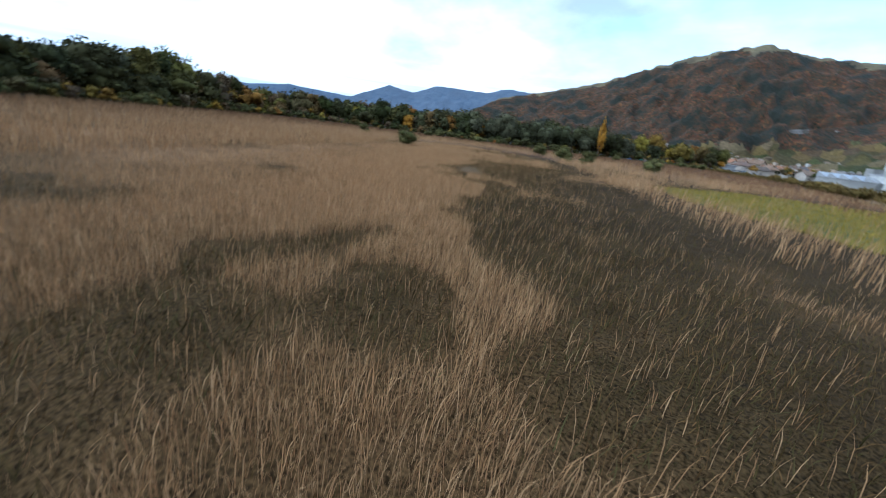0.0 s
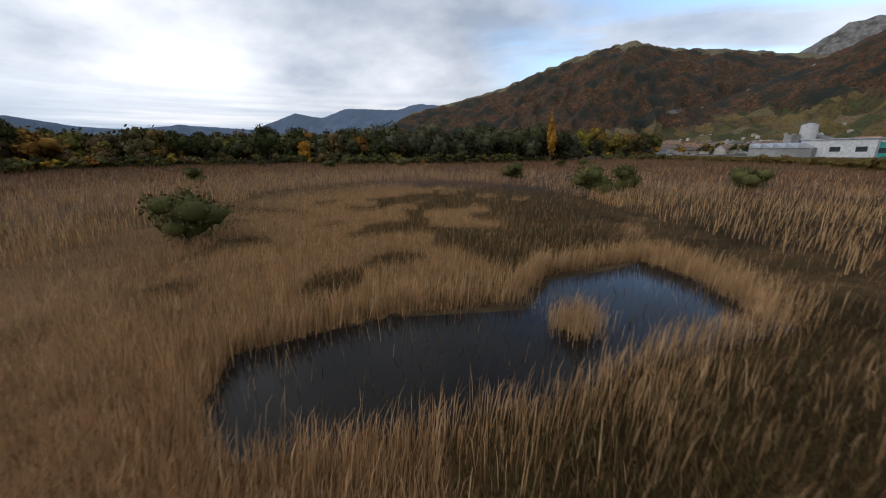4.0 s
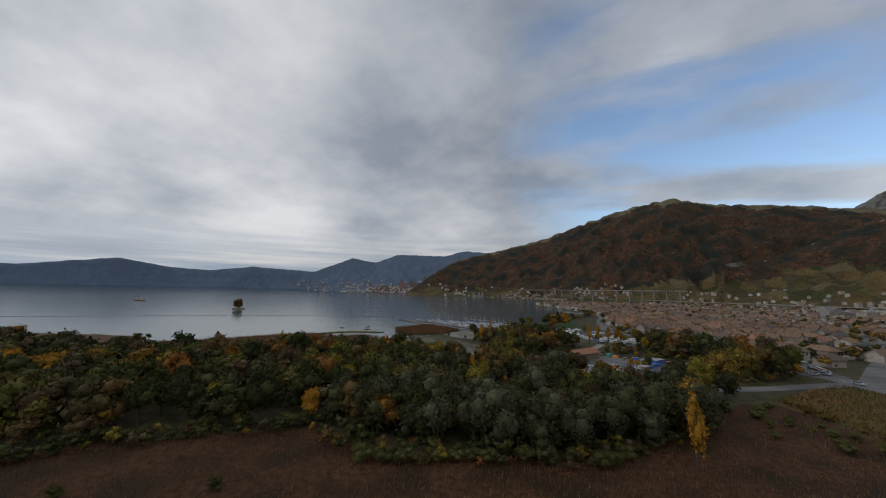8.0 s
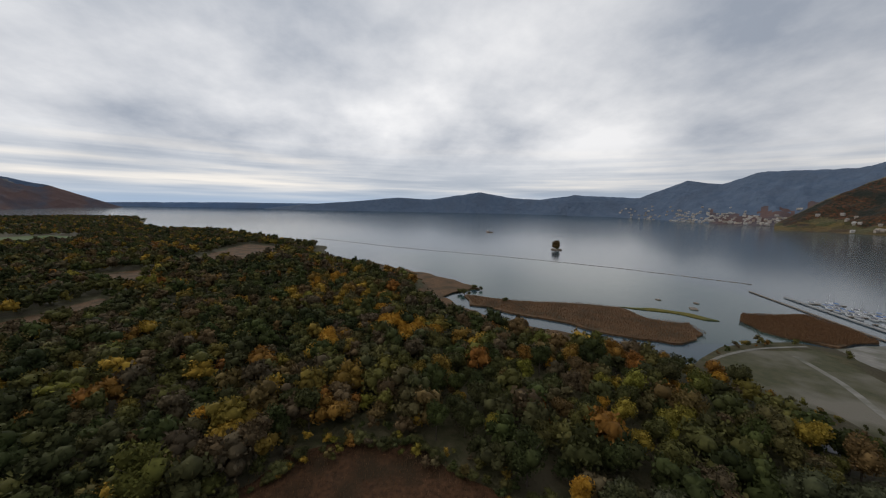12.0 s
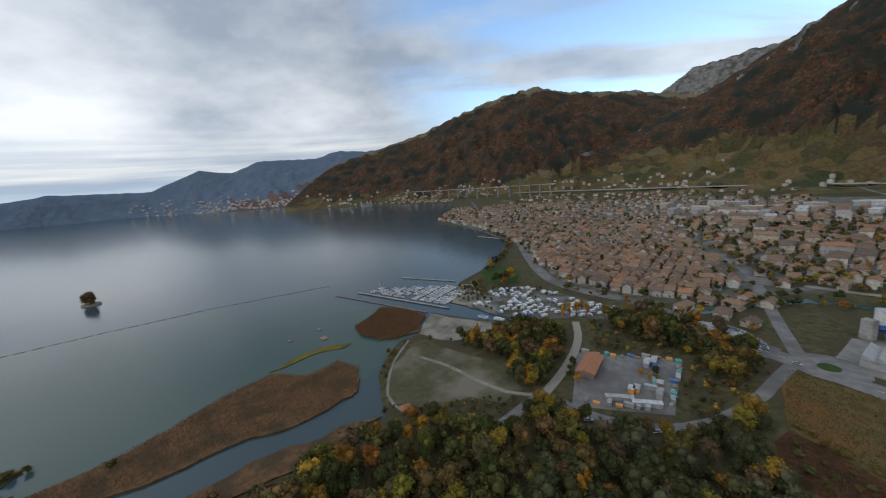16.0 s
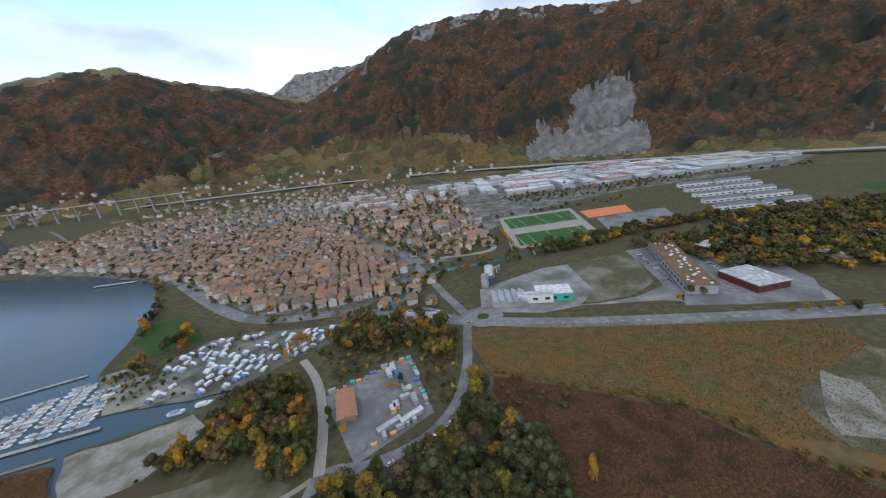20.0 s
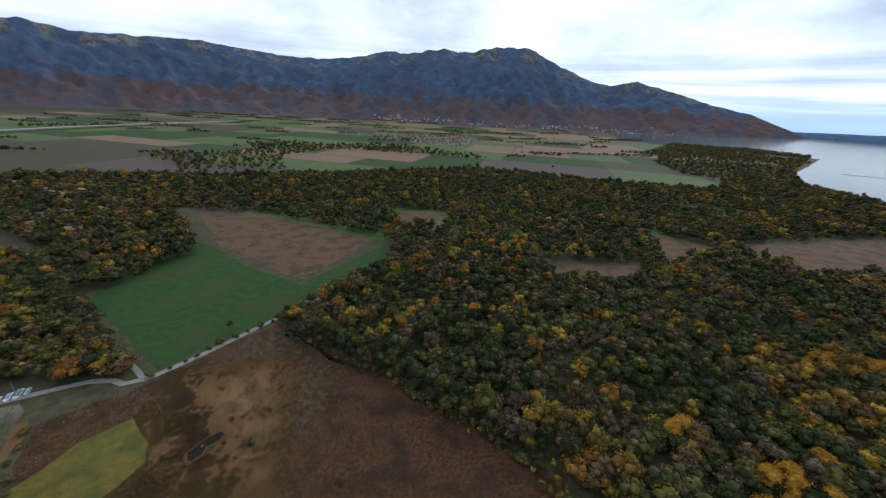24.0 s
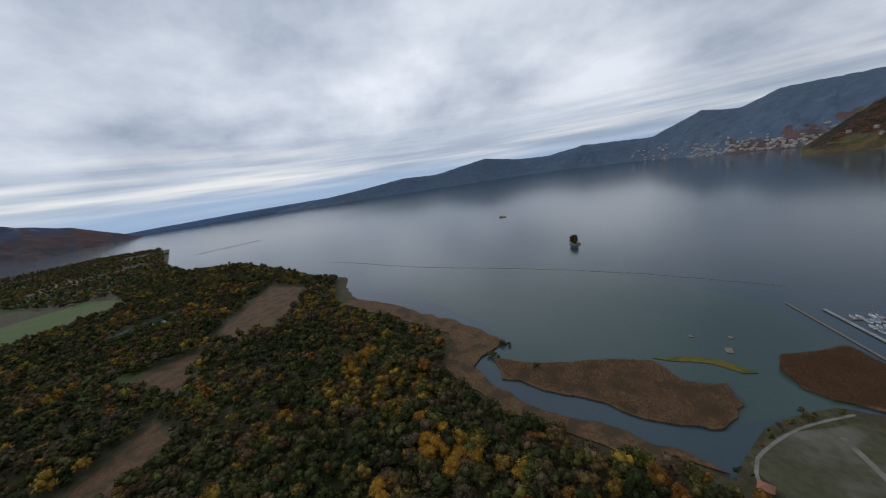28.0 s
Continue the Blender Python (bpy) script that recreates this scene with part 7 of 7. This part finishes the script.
# ---- works yard ----
def yard_things():
    t = empty("shed", pose(-53, 119, 0.1, 0, 0, 62), "shed with a red-brown sheet roof in the works yard", "shed")
    part("wall", boxes("wall", [(0, 0, 2, 24, 10, 4)], M["timber"]), t)
    V = [(-12.8, -5.8, 3.8), (12.8, -5.8, 3.8), (12.8, 5.8, 3.8), (-12.8, 5.8, 3.8), (-12.8, 0, 5.8), (12.8, 0, 5.8)]
    part("roof", make_mesh("roof", V, [(0, 1, 5, 4), (2, 3, 4, 5), (1, 2, 5), (3, 0, 4), (3, 2, 1, 0)], M["redtile"]), t)
    for i, (x, y, l, mm, lab) in enumerate(((-46, 87, 14, "concrete", "long low grey hut in the yard"), (-34, 82, 14, "canopy", "pale blue roofed hut in the yard"), (-18, 123, 9, "steel", "grey site container"), (-13, 125, 9, "bluepaint", "blue site container"),
                                            (-37, 95, 5, "orange", "orange skip container"), (-34, 95.7, 5, "orange", "orange skip container beside another"), (-20, 100, 4, "redtile", "small hut with a red roof"), (-24, 91, 8, "concrete", "grey store box in the yard"))):
        t = empty("site_hut", pose(x, y, 0.14, 0, 0, -8 if i < 2 else 62), lab + " standing on tarmac", "hut")
        part("body", boxes("body", [(0, 0, 1.3, l, 3, 2.6)], M[mm], 0.08), t)
        part("roof", boxes("roof", [(0, 0, 2.7, l + 0.4, 3.4, 0.2)], M["flatroof"]), t)
    for x, y, s in ((-23, 108, 0.35), (-18, 111, 0.4), (-26, 111, 0.35), (-20, 104, 0.35), (-66, 115, 0.4), (-63, 122, 0.45), (-68, 108, 0.4), (-64, 104, 0.45)):
        plant(rng.choice(kinds_round + kinds_yellow), x, y, s, group="small trees in the works yard")
    r = random.Random(71)
    kinds = (("timber", "stack of weathered timber", "timber stack", (3.2, 1.4, 1.1)), ("steel", "grey steel container", "container", (6.0, 2.4, 2.5)), ("bluepaint", "blue skip", "skip", (3.6, 1.8, 1.4)), ("concrete", "pallet of concrete blocks", "pallet", (1.6, 1.4, 1.0)),
             ("concrete", "grey site trailer", "trailer", (4.6, 2.2, 2.3)), ("teal", "teal water tank", "tank", (2.6, 2.2, 2.0)), ("orange", "orange skip", "skip", (3.4, 1.8, 1.4)), ("redtile", "rusty steel bin", "bin", (2.2, 1.6, 1.3)))
    for a, b, n in (((2, 126), (-23, 80), 13), ((-54, 139), (0, 128), 12), ((-12, 122), (-26, 96), 8), ((-66, 86), (-30, 79), 7)):
        for i in range(n):
            mm, lab, cat, (l, w, h) = kinds[r.randrange(len(kinds))]
            x, y = a[0] + (b[0] - a[0]) * (i + 0.5) / n + r.uniform(-1.3, 1.3), a[1] + (b[1] - a[1]) * (i + 0.5) / n + r.uniform(-1.3, 1.3)
            t = empty(cat.replace(" ", "_"), pose(x, y, 0.14, 0, 0, r.choice((62, 152)) + r.uniform(-8, 8)), lab + " stored in the works yard", cat, group="things in the works yard")
            part("body", boxes("body", [(0, 0, h / 2, l, w, h)], M[mm], 0.08), t)
            part("rim", boxes("rim", [(0, w / 2, h, l + 0.1, 0.12, 0.14), (0, -w / 2, h, l + 0.1, 0.12, 0.14), (l / 2, 0, h, 0.12, w + 0.1, 0.14), (-l / 2, 0, h, 0.12, w + 0.1, 0.14)], M["steel"]), t)
    t = empty("shore_hut", pose(-163, 77, 0, 0, 0, 30), "small observation hut with a pale roof on the shore", "hut")
    part("wall", boxes("wall", [(0, 0, 1.3, 5, 4, 2.8)], M["timber"]), t)
    part("roof", make_mesh("roof", [(-3.2, -2.8, 2.6), (3.2, -2.8, 2.6), (3.2, 2.8, 2.6), (-3.2, 2.8, 2.6), (0, 0, 4.6)], [(0, 1, 4), (1, 2, 4), (2, 3, 4), (3, 0, 4), (3, 2, 1, 0)], M["redtile"]), t)
    t = empty("castle", pose(-831, 1879, 0, 0, 0, 35), "pale lakeside castle with towers at the water", "castle")
    part("wall", boxes("wall", [(0, 0, 8, 60, 30, 18)], M["concrete"]), t)
    for x, y in ((-28, 12), (28, 12), (0, -14)):
        part("tower", boxes("tower", [(x, y, 14, 9, 9, 30)], M["concrete"]), t)
        part("roof", make_mesh("roof", [(x - 5, y - 5, 29), (x + 5, y - 5, 29), (x + 5, y + 5, 29), (x - 5, y + 5, 29), (x, y, 38)], [(0, 1, 4), (1, 2, 4), (2, 3, 4), (3, 0, 4)], M["roof"]), t)


yard_things()

# garden trees between the houses
garden = []
r_ = random.Random(33)
for x, y in placed:
    for _ in range(r_.choice((0, 1, 2, 2, 3))):
        garden.append((x + r_.uniform(-14, 14), y + r_.uniform(-14, 14)))
garden += scatter([(504, 398), (545, 370), (816, 118), (772, 89), (467, 317)], 16, 0.4, 35) + scatter([(213, 251), (286, 274), (237, 191)], 12, 0.4, 36)
garden += scatter([(224, 607), (463, 487), (366, 360), (286, 274), (220, 240), (140, 245), (173, 376)], 15, 0.45, 42) + scatter(OLD, 27, 0.48, 43) + scatter([(-60, 1330), (100, 1640), (420, 1400), (760, 1020), (560, 980), (260, 1200)], 60, 0.48, 44)
garden += scatter([(224, 619), (288, 825), (505, 737), (541, 558), (404, 528)], 24, 0.45, 45) + scatter([(-250, 980), (-140, 730), (-60, 560), (100, 760), (240, 830), (190, 1080), (-100, 1280)], 34, 0.48, 46)
forest_stuff("garden_trees", garden, 70, 0.8, 5, 6, 0.38, 0.85, "garden trees and hedges between the houses")
scrub = []
for pl in ([(-178, 165), (-144, 160), (-104, 130), (-84, 125), (-60, 145), (-66, 190), (-100, 205), (-112, 176), (-140, 163)], [(-44, 150), (-34, 190), (10, 186), (14, 150), (8, 132), (-46, 143)],
           [(-182, 165), (-192, 143), (-190, 118), (-181, 88), (-175, 71), (-168, 78), (-180, 92), (-187, 129)], [(-170, 74), (-150, 68), (-124, 64), (-110, 75), (-92, 96), (-100, 90), (-128, 86), (-156, 76)],
           [(8, 126), (-20, 76), (-10, 72), (18, 90), (40, 108), (48, 122), (22, 135)], [(-150, 250), (-152, 300), (-128, 302), (-116, 268), (-128, 244)]):
    scrub += scatter(pl, 5.2, 0.45, 61)
for pl in ([(-20, -236), (-62, -188), (-88, -165), (-105, -142), (-128, -118), (-142, -98), (-142, -74), (-120, -52), (-104, -38), (-83, -47), (-60, -35), (-33, -22), (-8, 10), (6, 44), (0, 50), (-16, 18), (-38, -9), (-64, -22), (-86, -34), (-108, -28), (-130, -47), (-158, -75), (-155, -106), (-134, -129), (-110, -153), (-93, -177), (-69, -198), (-24, -246)],):
    scrub += scatter(pl, 4.6, 0.48, 64)
forest_stuff("scrub", scrub, 110, 0.75, 4, 6, 0.16, 0.42, "dense scrub and young trees round the lots and yards")
belts = []
for line, w in (([(27, 207), (90, 226), (142, 229), (202, 190), (252, 150)], 5), ([(86, 205), (140, 208), (192, 172), (240, 138)], 4), ([(-48, 292), (-25, 262), (20, 216), (40, 190)], 5), ([(164, 256), (215, 219)], 4), ([(-130, 690), (-80, 560), (-98, 430), (-128, 340)], 5),
                ([(232, 185), (322, 106), (430, 40)], 9), ([(366, 304), (470, 224), (560, 160)], 8), ([(545, 372), (770, 165), (990, -92)], 12), ([(80, 740), (230, 620), (470, 490)], 8), ([(200, -70), (270, -160), (350, -276)], 4)):
    for a, b in zip(line[:-1], line[1:]):
        k = int(math.hypot(b[0] - a[0], b[1] - a[1]) / 6.5)
        belts += [(a[0] + (b[0] - a[0]) * j / k + r_.uniform(-w, w), a[1] + (b[1] - a[1]) * j / k + r_.uniform(-w, w)) for j in range(k) if r_.random() < 0.8]
belts += scatter([(440, -130), (470, -215), (640, -330), (760, -420), (800, -330), (640, -200), (520, -110)], 10, 0.4, 62) + scatter([(340, 0), (420, -70), (452, -150), (380, -130), (300, -30)], 13, 0.45, 63)
forest_stuff("tree_belts", belts, 90, 0.75, 6, 8, 0.35, 0.85, "belts of autumn trees along the canal, roads and pitches")
plain_trees = []
for i in range(150):
    a, b = r_.uniform(-2100, 1300), -1050 - 2700 * r_.random() ** 0.8
    ang = r_.uniform(-0.4, 0.2)
    for j in range(r_.randint(4, 26)):
        plain_trees.append((a + j * 9 * math.cos(ang) + r_.uniform(-4, 4), b + j * 9 * math.sin(ang) + r_.uniform(-5, 5)))
plain_trees += scatter([(-148, -1259), (-283, -1284), (-274, -1309), (-140, -1282)], 9, 0.3, 37)
plain_trees += scatter([(-1301, -946), (-1655, -1063), (-2600, -1600), (-2181, -1935), (-1265, -1266)], 22, 0.5, 38)
plain_trees += [q for q in scatter([(-1210, -490), (-1262, -655), (-1580, -872), (-2560, -1380), (-2480, -1700), (-1700, -1500), (-1150, -1050), (-1000, -780), (-1200, -640)], 17, 0.5, 39) if noise.noise((q[0] * 0.004, q[1] * 0.004, 2.0)) > -0.18]
plain_trees += [q for q in scatter([(-700, -900), (480, -830), (700, -1050), (0, -1500), (-1000, -1150)], 21, 0.5, 40) if noise.noise((q[0] * 0.0035, q[1] * 0.0035, 12.0)) > 0.12]
forest_stuff("field_trees", [q for q in plain_trees if q[0] > -2500], 26, 1.5, 5, 6, 0.7, 1.2, "hedgerows and small woods on the plain")

# prototypes are no longer needed
for p in PROTO:
    for o in (*p.children_recursive, p):
        bpy.data.objects.remove(o)
